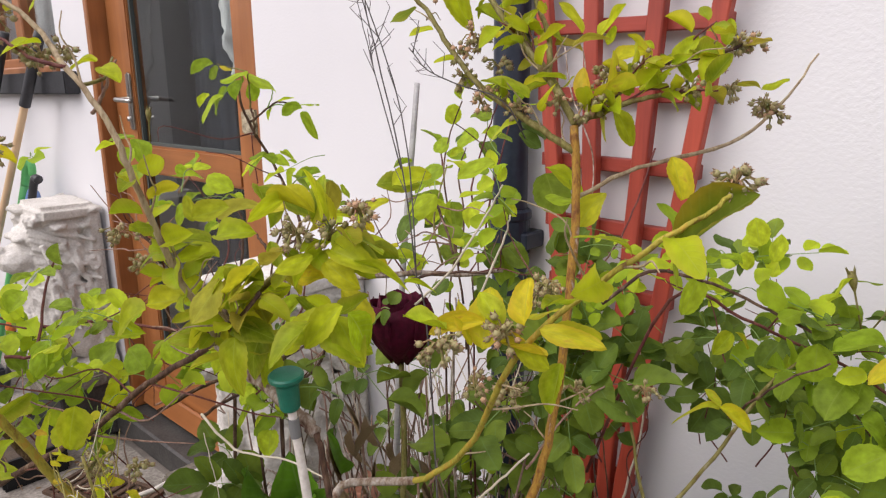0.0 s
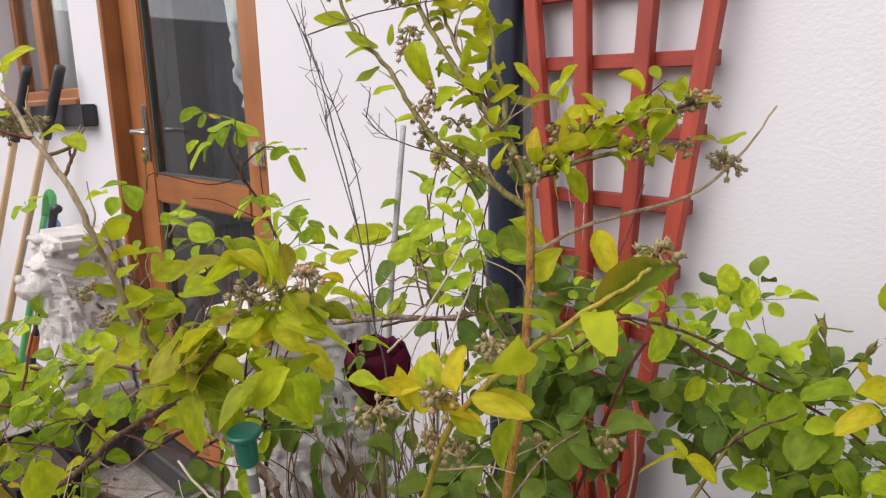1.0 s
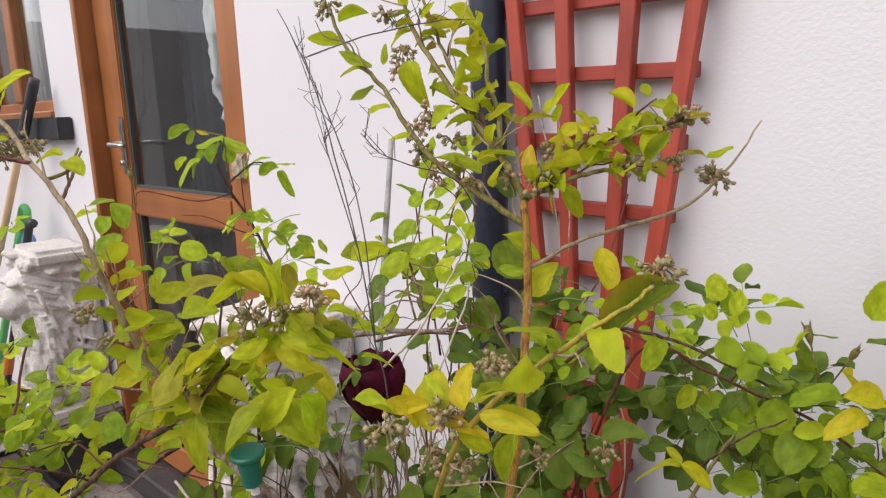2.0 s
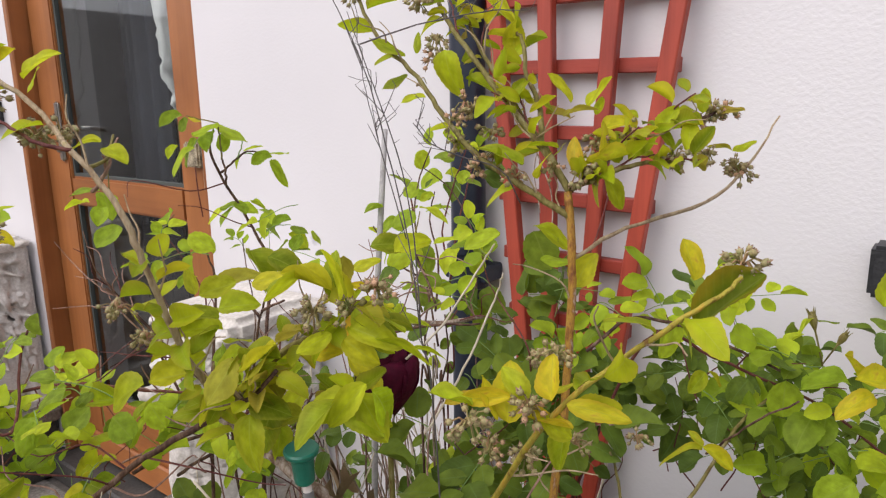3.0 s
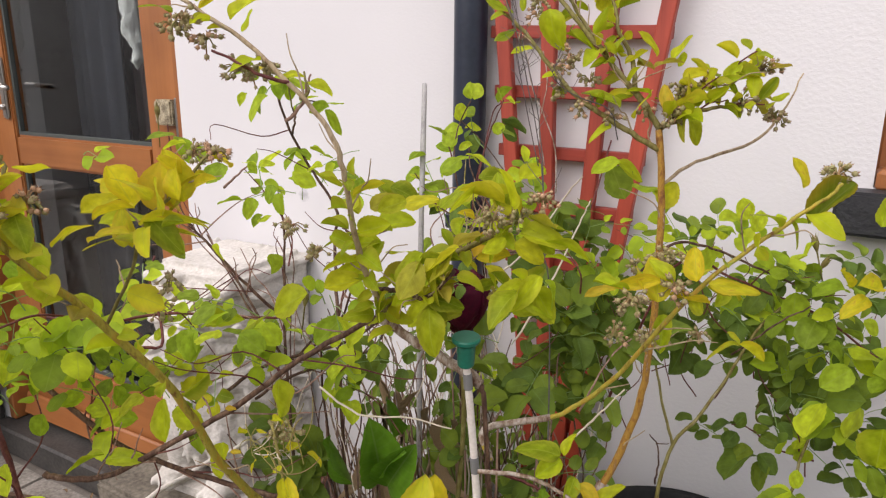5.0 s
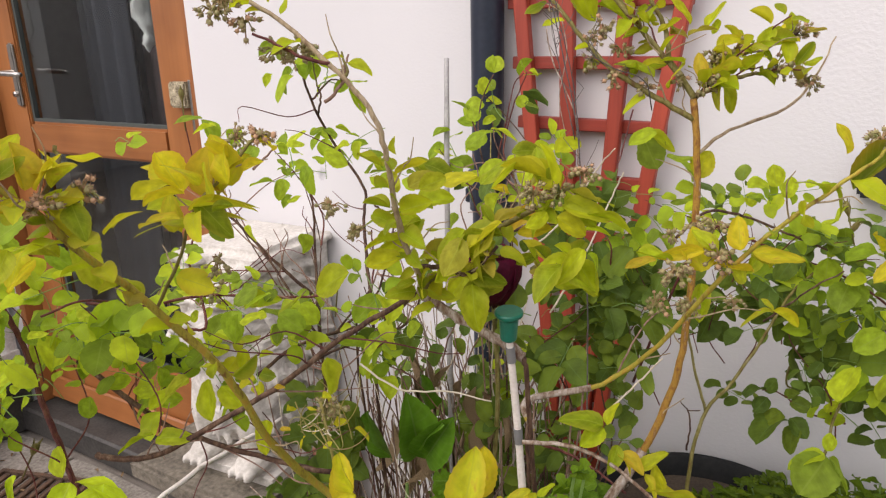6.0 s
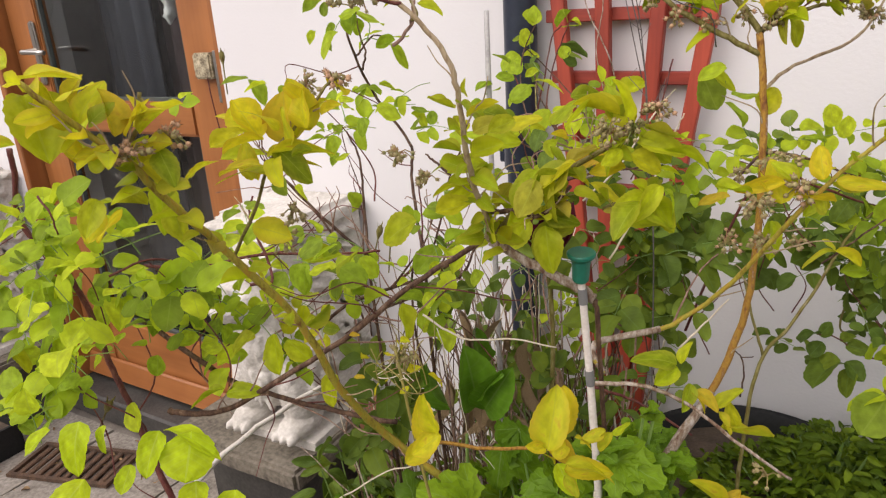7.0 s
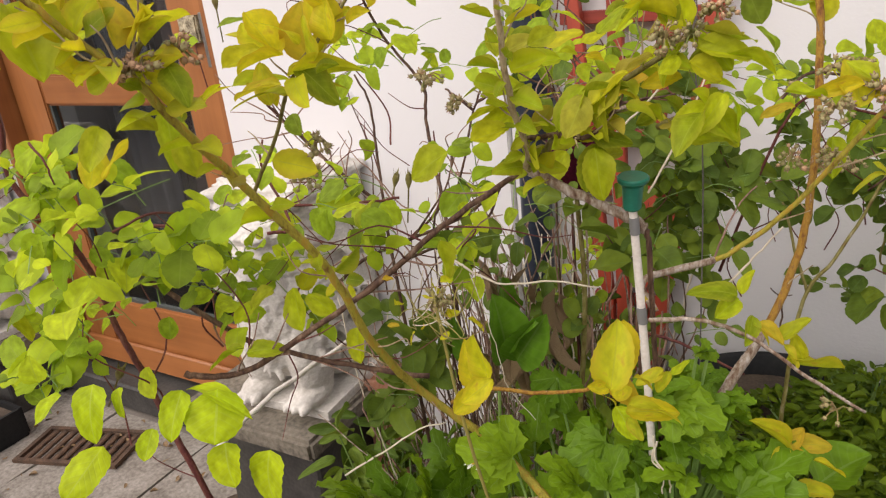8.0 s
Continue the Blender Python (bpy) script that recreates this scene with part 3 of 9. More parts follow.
# net curtain in folds
bm = bmesh.new()
cols = []
for i in range(61):
    x = -3.22 + 1.0 * i / 60
    y = 1.47 + 0.018 * math.sin(i * 1.25) + 0.008 * math.sin(i * 0.47)
    cols.append([bm.verts.new((x, y, z)) for z in (1.45, 1.8, 2.24)])
for a, b in zip(cols, cols[1:]):
    for k in range(2):
        bm.faces.new((a[k], b[k], b[k + 1], a[k + 1]))
ob = tagged(part("net_curtain", bm, M_CURTAIN, smooth=True), "pale net curtain in soft folds behind the window", "curtain")
md = ob.modifiers.new("thick", 'SOLIDIFY')
md.thickness = 0.002

# dark curtains and pale hanging ornaments just inside the door


def door_curtain(x0, x1, y, material, label):
    """A dark curtain in folds, with real thickness."""
    bm, cols = bmesh.new(), []
    n = int((x1 - x0) / 0.0125)
    for i in range(n + 1):
        yy = y + 0.02 * math.sin(i * 1.1) + 0.01 * math.sin(i * 0.43)
        cols.append([bm.verts.new((x0 + (x1 - x0) * i / n, yy, z)) for z in (0.12, 1.0, 2.04)])
    for a, b in zip(cols, cols[1:]):
        for k in range(2):
            bm.faces.new((a[k], b[k], b[k + 1], a[k + 1]))
    ob = tagged(part("door_curtain", bm, material, smooth=True), label, "curtain", group="curtains behind the door")
    md = ob.modifiers.new("thick", 'SOLIDIFY')
    md.thickness = 0.003


door_curtain(-1.72, -1.47, 1.56, M_NAVY, "dark navy speckled curtain hanging behind the door glass")
door_curtain(-1.50, -0.78, 1.63, M_MAROON, "dark maroon brown curtain hanging behind the door glass")
bm = lathe([(0.004, 1.335), (0.020, 1.36), (0.014, 1.39), (0.026, 1.42), (0.034, 1.47), (0.028, 1.52), (0.036, 1.58), (0.042, 1.66), (0.036, 1.71), (0.044, 1.76), (0.046, 1.81), (0.030, 1.85), (0.022, 1.88), (0.034, 1.92), (0.032, 1.96)], 20)
bmesh.ops.subdivide_edges(bm, edges=list(bm.edges), cuts=2, use_grid_fill=True)
for v in bm.verts:
    v.co += Vector((v.co.x, v.co.y, 0)).normalized() * (0.012 * noise.noise(v.co * 28) + 0.006 * noise.noise(v.co * 70))
ob = part("ornament", bm, M_PLASTER, smooth=True)
ob.location = (-1.845, 1.43, 0.0)
tagged(ob, "knobbly pale plaster ornament hanging behind the door glass", "ornament", group="ornaments behind the door")
copy_thing(ob, pose(-1.205, 1.43, 0.03, 0, 0, 140))

# ---- downpipe ----
pipe = thing("downpipe", "dark navy painted round rainwater downpipe on the wall", "downpipe", (0.024, 1.217, 0.0))
for a, b, r in ((0.30, 1.10, 0.031), (1.10, 4.0, 0.031)):
    bm = bmesh.new()
    tube(bm, [Vector((0, 0, a + (b - a) * k / 8)) for k in range(9)], r, r, 28, cap=False)
    part("pipe_length", bm, M_PIPE, pipe, smooth=False)
part("socket", lathe([(0.0335, 1.055), (0.0365, 1.058), (0.0365, 1.118), (0.039, 1.122), (0.039, 1.134), (0.0335, 1.138)], 28), M_PIPE, pipe)
part("clip", boxm(-0.046, 0.046, -0.012, 0.043, 1.068, 1.098, bevel=0.003), M_PIPE, pipe)
part("clip", boxm(-0.046, 0.046, -0.012, 0.043, 2.05, 2.08, bevel=0.003), M_PIPE, pipe)
for o in pipe.children:
    for p in o.data.polygons:
        p.use_smooth = len(p.vertices) == 4 and o.name.startswith("pipe")
bm = lathe([(0.031, 0.30), (0.036, 0.29), (0.036, 0.05), (0.05, 0.0)], 24)
part("shoe", bm, M_PIPE, pipe)

# ---- fan trellis ----
trellis = thing("fan_trellis", "red painted timber fan trellis leaning on the wall", "trellis", (0.21, 1.235, 0.0))
APEX = (0.21, 0.27)


def fan_x(top, z):
    return APEX[0] + (z - APEX[1]) / 1.29 * (top - APEX[0])


for i, top in enumerate((0.076, 0.172, 0.287, 0.388)):
    bm = bmesh.new()
    z0, z1, w = 0.02, 1.86, 0.0128
    a, b = fan_x(top, z0), fan_x(top, z1)
    if z0 < APEX[1]:
        a = APEX[0] + (i - 1.5) * 0.034
    mid = fan_x(top, 0.42) * 0.5 + (APEX[0] + (i - 1.5) * 0.034) * 0.5
    rings = []
    for x, z in ((a, z0), (mid, 0.42), (fan_x(top, 0.7), 0.7), (fan_x(top, 1.2), 1.2), (b, z1)):
        rings.append([bm.verts.new((x + sx * w - 0.21, sy - 0.0, z)) for sx, sy in ((-1, -0.022), (1, -0.022), (1, -0.003), (-1, -0.003))])
    for p, q in zip(rings, rings[1:]):
        for k in range(4):
            bm.faces.new((p[k], p[(k + 1) % 4], q[(k + 1) % 4], q[k]))
    bm.faces.new(rings[0][::-1])
    bm.faces.new(rings[-1])
    bmesh.ops.recalc_face_normals(bm, faces=bm.faces)
    long_edges = [e for e in bm.edges if abs(e.verts[0].co.z - e.verts[1].co.z) > 0.05]
    bmesh.ops.bevel(bm, geom=long_edges, offset=0.002, segments=1, affect='EDGES')
    part("batten", bm, M_RED, trellis)
for z in (1.755, 1.65, 1.545, 1.437, 1.334, 1.226, 1.125, 1.02, 0.915, 0.80, 0.69):
    a, b = fan_x(0.076, z) - 0.032, fan_x(0.388, z) + 0.010
    bar = part("crossbar", boxm((a - b) / 2, (b - a) / 2, -0.009, 0.009, -0.011, 0.011, bevel=0.0015), M_RED_BAR, trellis)
    bar.location = ((a + b) / 2 - 0.21, 0.0065, z)
    bar.rotation_euler = (0, 0.014 + random.uniform(-0.008, 0.008), 0)

# ---- paving ----
paving = thing("paving", "worn grey stone paving slabs with sandy joints", "paving", (0, 0, 0), kind="structure")
slab_meshes = []
for i in range(4):
    bm = boxm(-0.222, 0.222, -0.222, 0.222, -0.03, 0.0)
    bmesh.ops.subdivide_edges(bm, edges=[e for e in bm.edges if abs(e.verts[0].co.z - e.verts[1].co.z) < 0.001], cuts=2, use_grid_fill=True)
    for v in bm.verts:
        v.co += Vector((random.uniform(-0.004, 0.004), random.uniform(-0.004, 0.004), random.uniform(-0.003, 0.003)))
    me = bpy.data.meshes.new("slab")
    bm.to_mesh(me)
    bm.free()
    me.materials.append(M_PAVE)
    slab_meshes.append(me)
for ix in range(-9, 5):
    for iy in range(-5, 3):
        x, y = ix * 0.455 + (iy % 2) * 0.2, 0.96 + (iy - 2) * 0.455
        if -0.72 < x < 1.2 and 0.1 < y:
            continue
        s = place("slab", slab_meshes[(ix * 3 + iy * 5) % 4], None, paving)
        s.location = (x, y, random.uniform(-0.003, 0.003))
        s.rotation_euler = (random.uniform(-0.006, 0.006), random.uniform(-0.006, 0.006), random.uniform(-0.006, 0.006))
# planting bed along the wall
bm = bmesh.new()
bmesh.ops.create_grid(bm, x_segments=60, y_segments=40, size=0.5)
for v in bm.verts:
    v.co = Vector((v.co.x * 2.3 + 0.32, v.co.y * 1.15 + 0.66, 0))
    v.co.z = 0.03 + 0.05 * noise.noise(v.co * 4) + 0.02 * noise.noise(v.co * 17)
tagged(part("planting_bed", bm, M_SOIL, smooth=True), "dark crumbly soil of the planting bed", "soil", kind="structure")

# cast-iron drain cover
grate = thing("drain_grate", "rusty cast-iron slotted drain grate set in the paving", "drain grate", (-1.52, 0.985, 0.004))
part("rim", (lambda b: (box(b, -0.19, 0.19, -0.09, -0.075, 0, 0.012), box(b, -0.19, 0.19, 0.075, 0.09, 0, 0.012), box(b, -0.19, -0.175, -0.075, 0.075, 0, 0.012), box(b, 0.175, 0.19, -0.075, 0.075, 0, 0.012))[0])(bmesh.new()), M_IRON, grate)
for i in range(10):
    b = part("bar", boxm(-0.010, 0.010, -0.074, 0.074, -0.002, 0.009, bevel=0.003), M_IRON, grate)
    b.location = (-0.155 + i * 0.0345, 0, 0)
grate.rotation_euler = (0, 0, radians(18))

# ---- stone lions by the door ----


def ellipsoid(bm, c, r, turn=None, sub=2):
    m = Matrix.Translation(c)
    if turn is not None:
        m = m @ turn
    bmesh.ops.create_icosphere(bm, subdivisions=sub, radius=1.0, matrix=m @ Matrix.Diagonal((*r, 1)))


def lion_mesh():
    rng = random.Random(11)
    bm = bmesh.new()
    box(bm, -0.142, 0.142, -0.06, 0.0, 0.0, 0.70, bevel=0.012, seg=2)
    box(bm, -0.142, 0.142, -0.22, 0.0, 0.66, 0.735, bevel=0.02, seg=3)
    for i in range(26):
        ellipsoid(bm, (rng.uniform(-0.13, 0.13), rng.uniform(-0.24, -0.02), rng.uniform(0.64, 0.72)), (0.035, 0.035, 0.02), sub=1)
    box(bm, -0.145, 0.145, -0.25, 0.0, 0.0, 0.03)
    ellipsoid(bm, (0, -0.15, 0.565), (0.115, 0.115, 0.125))
    ellipsoid(bm, (0, -0.115, 0.635), (0.138, 0.135, 0.085))
    ellipsoid(bm, (0, -0.095, 0.52), (0.142, 0.115, 0.15))
    ellipsoid(bm, (0, -0.25, 0.505), (0.085, 0.095, 0.072))
    ellipsoid(bm, (0, -0.20, 0.60), (0.10, 0.085, 0.06))
    ellipsoid(bm, (0, -0.322, 0.55), (0.032, 0.018, 0.022))
    ellipsoid(bm, (0, -0.255, 0.462), (0.055, 0.058, 0.03))
    for s in (-1, 1):
        ellipsoid(bm, (s * 0.045, -0.268, 0.598), (0.032, 0.024, 0.016))
        ellipsoid(bm, (s * 0.085, -0.12, 0.635), (0.026, 0.018, 0.03))
        ellipsoid(bm, (s * 0.085, -0.10, 0.16), (0.055, 0.085, 0.13))
        ellipsoid(bm, (s * 0.075, -0.205, 0.20), (0.055, 0.058, 0.20))
        ellipsoid(bm, (s * 0.078, -0.225, 0.065), (0.048, 0.062, 0.04))
        for k in range(3):
            ellipsoid(bm, (s * 0.078 + (k - 1) * 0.026, -0.275, 0.055), (0.014, 0.02, 0.02), sub=1)
    ellipsoid(bm, (0, -0.15, 0.32), (0.138, 0.135, 0.27))
    # mane: wavy locks that sweep back from the face and down the chest and flanks
    def lock(a, b, r, wave):
        a, b = Vector(a), Vector(b)
        d = b - a
        u = d.cross(Vector((0.3, 1.0, 0.2))).normalized()
        ph = rng.uniform(0, 6.3)
        tube(bm, [a + d * f + u * wave * math.sin(ph + f * 6.5) * (0.3 + f) for f in (k / 9 for k in range(10))], r, r * 0.45, 6)
    for s in (-1, 1):
        for i in range(16):
            f = i / 15
            z = 0.68 - 0.30 * f
            lock((s * 0.075, -0.245 + 0.03 * f, z), (s * rng.uniform(0.138, 0.150), -0.02 - 0.03 * rng.random(), z - rng.uniform(0.05, 0.13)), rng.uniform(0.013, 0.019), 0.014)
        for i in range(22):
            y = rng.uniform(-0.22, -0.03)
            z = rng.uniform(0.20, 0.52)
            lock((s * 0.128, y, z + 0.07), (s * 0.140, y + rng.uniform(0.01, 0.05), z - 0.07), rng.uniform(0.010, 0.016), 0.012)
    for i in range(40):
        x = rng.uniform(-0.12, 0.12)
        z = rng.uniform(0.20, 0.45)
        y = -0.12 - 0.15 * math.sqrt(max(0.0, 1 - (x / 0.14) ** 2))
        lock((x, y, z + 0.06), (x * 1.1 + rng.uniform(-0.02, 0.02), y, z - 0.06), rng.uniform(0.010, 0.016), 0.010)
    for i in range(30):
        lock((rng.uniform(-0.13, 0.13), -0.235, rng.uniform(0.655, 0.69)), (rng.uniform(-0.14, 0.14), -0.03, rng.uniform(0.70, 0.738)), rng.uniform(0.008, 0.013), 0.010)
    me = bpy.data.meshes.new("lion_statue")
    bm.to_mesh(me)
    bm.free()
    me.materials.append(M_STONE)
    return me


LION = lion_mesh()
for x, y, z, turn, size, lab in ((-0.545, 1.25, 0.42, 4, (0.88, 1.15, 0.735), "white cast-stone seated lion statue on a stone slab"), (-2.10, 1.25, 0.29, -2, (1.10, 0.98, 0.875), "white cast-stone seated lion statue with a flat top beside tools")):
    lion = place("lion_statue", LION, None, smooth=True)
    lion.location, lion.rotation_euler = (x, y, z), (0, 0, radians(turn))
    lion.scale = size
    tagged(lion, lab, "statue", group="lion statues by the door")
    rm = lion.modifiers.new("weld", 'REMESH')
    rm.mode, rm.voxel_size, rm.use_smooth_shade = 'VOXEL', 0.005, True
for x0, x1, y0, z1 in ((-0.80, -0.385, 0.885, 0.42), (-2.36, -1.88, 0.95, 0.29)):
    seat = thing("stone_slab", "weathered grey stone slab on a brick pier under the lion", "stone slab", ((x0 + x1) / 2, 1.1, 0.0), group="slabs under the lions")
    bm = boxm(x0, x1, y0, 1.253, z1 - 0.055, z1, bevel=0.010, seg=2)
    bmesh.ops.subdivide_edges(bm, edges=list(bm.edges), cuts=3, use_grid_fill=True)
    for v in bm.verts:
        v.co += Vector((1, 1, 0.4)) * 0.007 * noise.noise(v.co * 9)
        v.co.y = min(v.co.y, 1.255)
    bmesh.ops.translate(bm, verts=bm.verts, vec=-seat.location)
    part("slab", bm, M_SLAB, seat)
    bm = boxm(x0 + 0.05, x1 - 0.05, y0 + 0.06, 1.25, 0.0, z1 - 0.053, bevel=0.006)
    bmesh.ops.translate(bm, verts=bm.verts, vec=-seat.location)
    part("pier", bm, M_DARKFRAME, seat)

# ---- tools leaning by the window ----


def staff(name, label, category, a, b, r, m, sleeve=0.0):
    """A long handle from its foot a to its top b, with a dark grip sleeve on its upper end."""
    A, B = Vector(a), Vector(b)
    t = thing(name, label, category, A)
    bm = bmesh.new()
    n = 10
    tube(bm, [(B - A) * (k / n) for k in range(n + 1)], r, r * 0.92, 12)
    part("shaft", bm, m, t, smooth=True)
    if sleeve:
        d = (B - A).normalized()
        bm = bmesh.new()
        L = (B - A).length
        tube(bm, [d * (L - sleeve), d * (L - sleeve + 0.01), d * (L - 0.01), d * (L + 0.012)], r * 1.35, r * 1.25, 14)
        part("grip_sleeve", bm, M_BLACKP, t, smooth=True)
    return t


tool = staff("garden_rake", "ash-handled garden tool with a black grip leaning on the wall", "garden tool", (-2.98, 0.93, 0.02), (-2.19, 1.195, 1.55), 0.0155, M_HANDLE, 0.30)
part("rake_head", boxm(-0.17, 0.17, -0.02, 0.02, 0.0, 0.03, bevel=0.006), M_IRON, tool)
tool = staff("garden_hoe", "ash-handled hoe with a black grip leaning on the wall", "garden tool", (-3.22, 0.90, 0.02), (-2.62, 1.195, 1.57), 0.0155, M_HANDLE, 0.33)
part("hoe_blade", boxm(-0.08, 0.08, -0.01, 0.01, 0.0, 0.10, bevel=0.004), M_IRON, tool)
tool = staff("green_broom", "bright green plastic tool handle with a hooked end", "garden tool", (-2.85, 1.0, 0.02), (-2.46, 1.15, 0.98), 0.017, M_GREENP)
bm = bmesh.new()
tube(bm, smooth_path([(0.385, 0.148, 0.94), (0.41, 0.155, 1.01), (0.43, 0.16, 1.035), (0.445, 0.165, 1.02), (0.44, 0.165, 0.985)], 5), 0.018, 0.015, 10)
part("hook", bm, M_GREENP, tool, smooth=True)
part("brush_head", boxm(-0.14, 0.14, -0.03, 0.03, 0.0, 0.09, bevel=0.01, seg=2), M_BLACKP, tool)
scoop = thing("blue_watering_rose", "rounded blue plastic handle hanging behind the lion", "garden tool", (-2.40, 1.15, 0.0))
bm = bmesh.new()
tube(bm, smooth_path([(-0.06, 0, 0.72), (-0.055, 0, 0.86), (-0.02, 0.005, 0.93), (0.025, 0.005, 0.92), (0.04, 0, 0.86), (0.035, 0, 0.70)], 6), 0.019, 0.019, 10)
part("loop", bm, M_BLUEP, scoop, smooth=True)
part("body", lathe([(0.07, 0.0), (0.085, 0.02), (0.085, 0.66), (0.06, 0.74), (0.03, 0.78)], 24), M_BLUEP, scoop, smooth=True)
shears = thing("edging_shears", "black-handled tool with orange collar leaning behind the lion", "garden tool", (-2.62, 1.06, 0.0))
bm = bmesh.new()
tube(bm, smooth_path([(-0.06, -0.05, 0.02), (0.10, 0.0, 0.45), (0.28, 0.055, 0.86), (0.325, 0.07, 0.975), (0.345, 0.075, 1.005), (0.365, 0.08, 1.0)], 6), 0.013, 0.018, 10)
part("grip", bm, M_BLACKP, shears, smooth=True)
bm = bmesh.new()
tube(bm, [Vector((0.045, -0.02, 0.33)), Vector((0.09, -0.005, 0.43))], 0.024, 0.02, 12)
part("collar", bm, M_ORANGEP, shears)

# ---- pots ----
tub = thing("planter_tub", "large black plastic tub full of soil and herbs", "plant pot", (0.50, 1.035, 0.05))
part("tub_wall", lathe([(0.15, 0.0), (0.16, 0.02), (0.188, 0.53), (0.20, 0.535), (0.204, 0.565), (0.199, 0.577), (0.19, 0.572), (0.185, 0.50), (0.181, 0.49)], 56), M_TUB, tub, smooth=True)
bm = lathe([(0.001, 0.545), (0.06, 0.55), (0.12, 0.546), (0.187, 0.535)], 40)
part("compost", bm, M_SOIL, tub)
pot = thing("terracotta_pot", "terracotta flower pot beside the lion", "plant pot", (-0.395, 1.175, 0.03))
part("pot_wall", lathe([(0.034, 0.0), (0.038, 0.02), (0.050, 0.36), (0.056, 0.365), (0.057, 0.405), (0.052, 0.41), (0.049, 0.39)], 36), M_TERRA, pot, smooth=True)
part("compost", lathe([(0.001, 0.38), (0.03, 0.385), (0.049, 0.38)], 24), M_SOIL, pot)
pot2 = thing("dark_planter", "dark grey plastic pot crowded with celery", "plant pot", (0.28, 0.52, 0.03))
part("pot_wall", lathe([(0.13, 0.0), (0.14, 0.02), (0.18, 0.38), (0.192, 0.385), (0.195, 0.42), (0.186, 0.425), (0.178, 0.39)], 40), M_TUB, pot2, smooth=True)
part("compost", lathe([(0.001, 0.385), (0.1, 0.39), (0.177, 0.385)], 30), M_SOIL, pot2)

# made-up black tray of soil that fills the dark area beside the far lion
crate = thing("plant_tray", "black tray added for the dark area on the paving by the lion", "plant tray", (-2.02, 0.86, 0.0))
bm = bmesh.new()
box(bm, -0.24, 0.24, -0.10, 0.10, 0.0, 0.012)
for a in (-1, 1):
    box(bm, -0.24, 0.24, a * 0.10 - 0.006, a * 0.10 + 0.006, 0.012, 0.11)
    box(bm, a * 0.24 - 0.006, a * 0.24 + 0.006, -0.094, 0.094, 0.012, 0.11)
part("tray", bm, M_TUB, crate)
part("compost", boxm(-0.232, 0.232, -0.092, 0.092, 0.013, 0.09), M_SOIL, crate)

# ---- canes ----
cane = thing("plant_cane", "bleached white plant cane with a teal plastic cap", "plant cane", (0.425, 0.51, 0.55))
bm = bmesh.new()
pts = [(0.436, 0.515, 0.50), (0.428, 0.507, 0.80), (0.420, 0.497, 0.965), (0.412, 0.496, 1.068), (0.406, 0.489, 1.160)]
tube(bm, [rel(cane, p) for p in smooth_path(pts, 4)], 0.0035, 0.0031, 12, knots=0.05)
part("shaft", bm, M_CANE, cane, smooth=True)
bm = bmesh.new()
tube(bm, [rel(cane, (0.4135, 0.4965, 1.052)), rel(cane, (0.412, 0.4962, 1.066))], 0.0038, 0.0038, 14)
part("tape", bm, M_TAPE, cane)
bm = bmesh.new()
tube(bm, [rel(cane, (0.4085, 0.491, 1.128)), rel(cane, (0.4075, 0.4905, 1.141))], 0.0037, 0.0037, 14)
part("tape", bm, M_TAPE, cane)
bm = lathe([(0.0056, 0.0), (0.0066, 0.0015), (0.0073, 0.015), (0.0078, 0.019), (0.0112, 0.0225), (0.0114, 0.0248), (0.0102, 0.0258), (0.002, 0.0254)], 28)
cap = part("cap", bm, M_TEALP, cane, label="teal green plastic cane cap", smooth=False)
cap.location = rel(cane, (0.4065, 0.4895, 1.148))
cap.rotation_euler = (radians(6), radians(3), 0)
cane2 = thing("bamboo_cane", "thin weathered grey cane standing among the stems", "plant cane", (0.20, 0.75, 0.05))
bm = bmesh.new()
tube(bm, [rel(cane2, p) for p in smooth_path([(0.235, 0.69, 0.05), (0.191, 0.766, 0.70), (0.160, 0.82, 1.08), (0.123, 0.892, 1.353)], 6)], 0.0042, 0.0038, 9, knots=0.06)
part("shaft", bm, M_GREYCANE, cane2, smooth=True)

# ---- plants ----
RNG = random.Random(5)


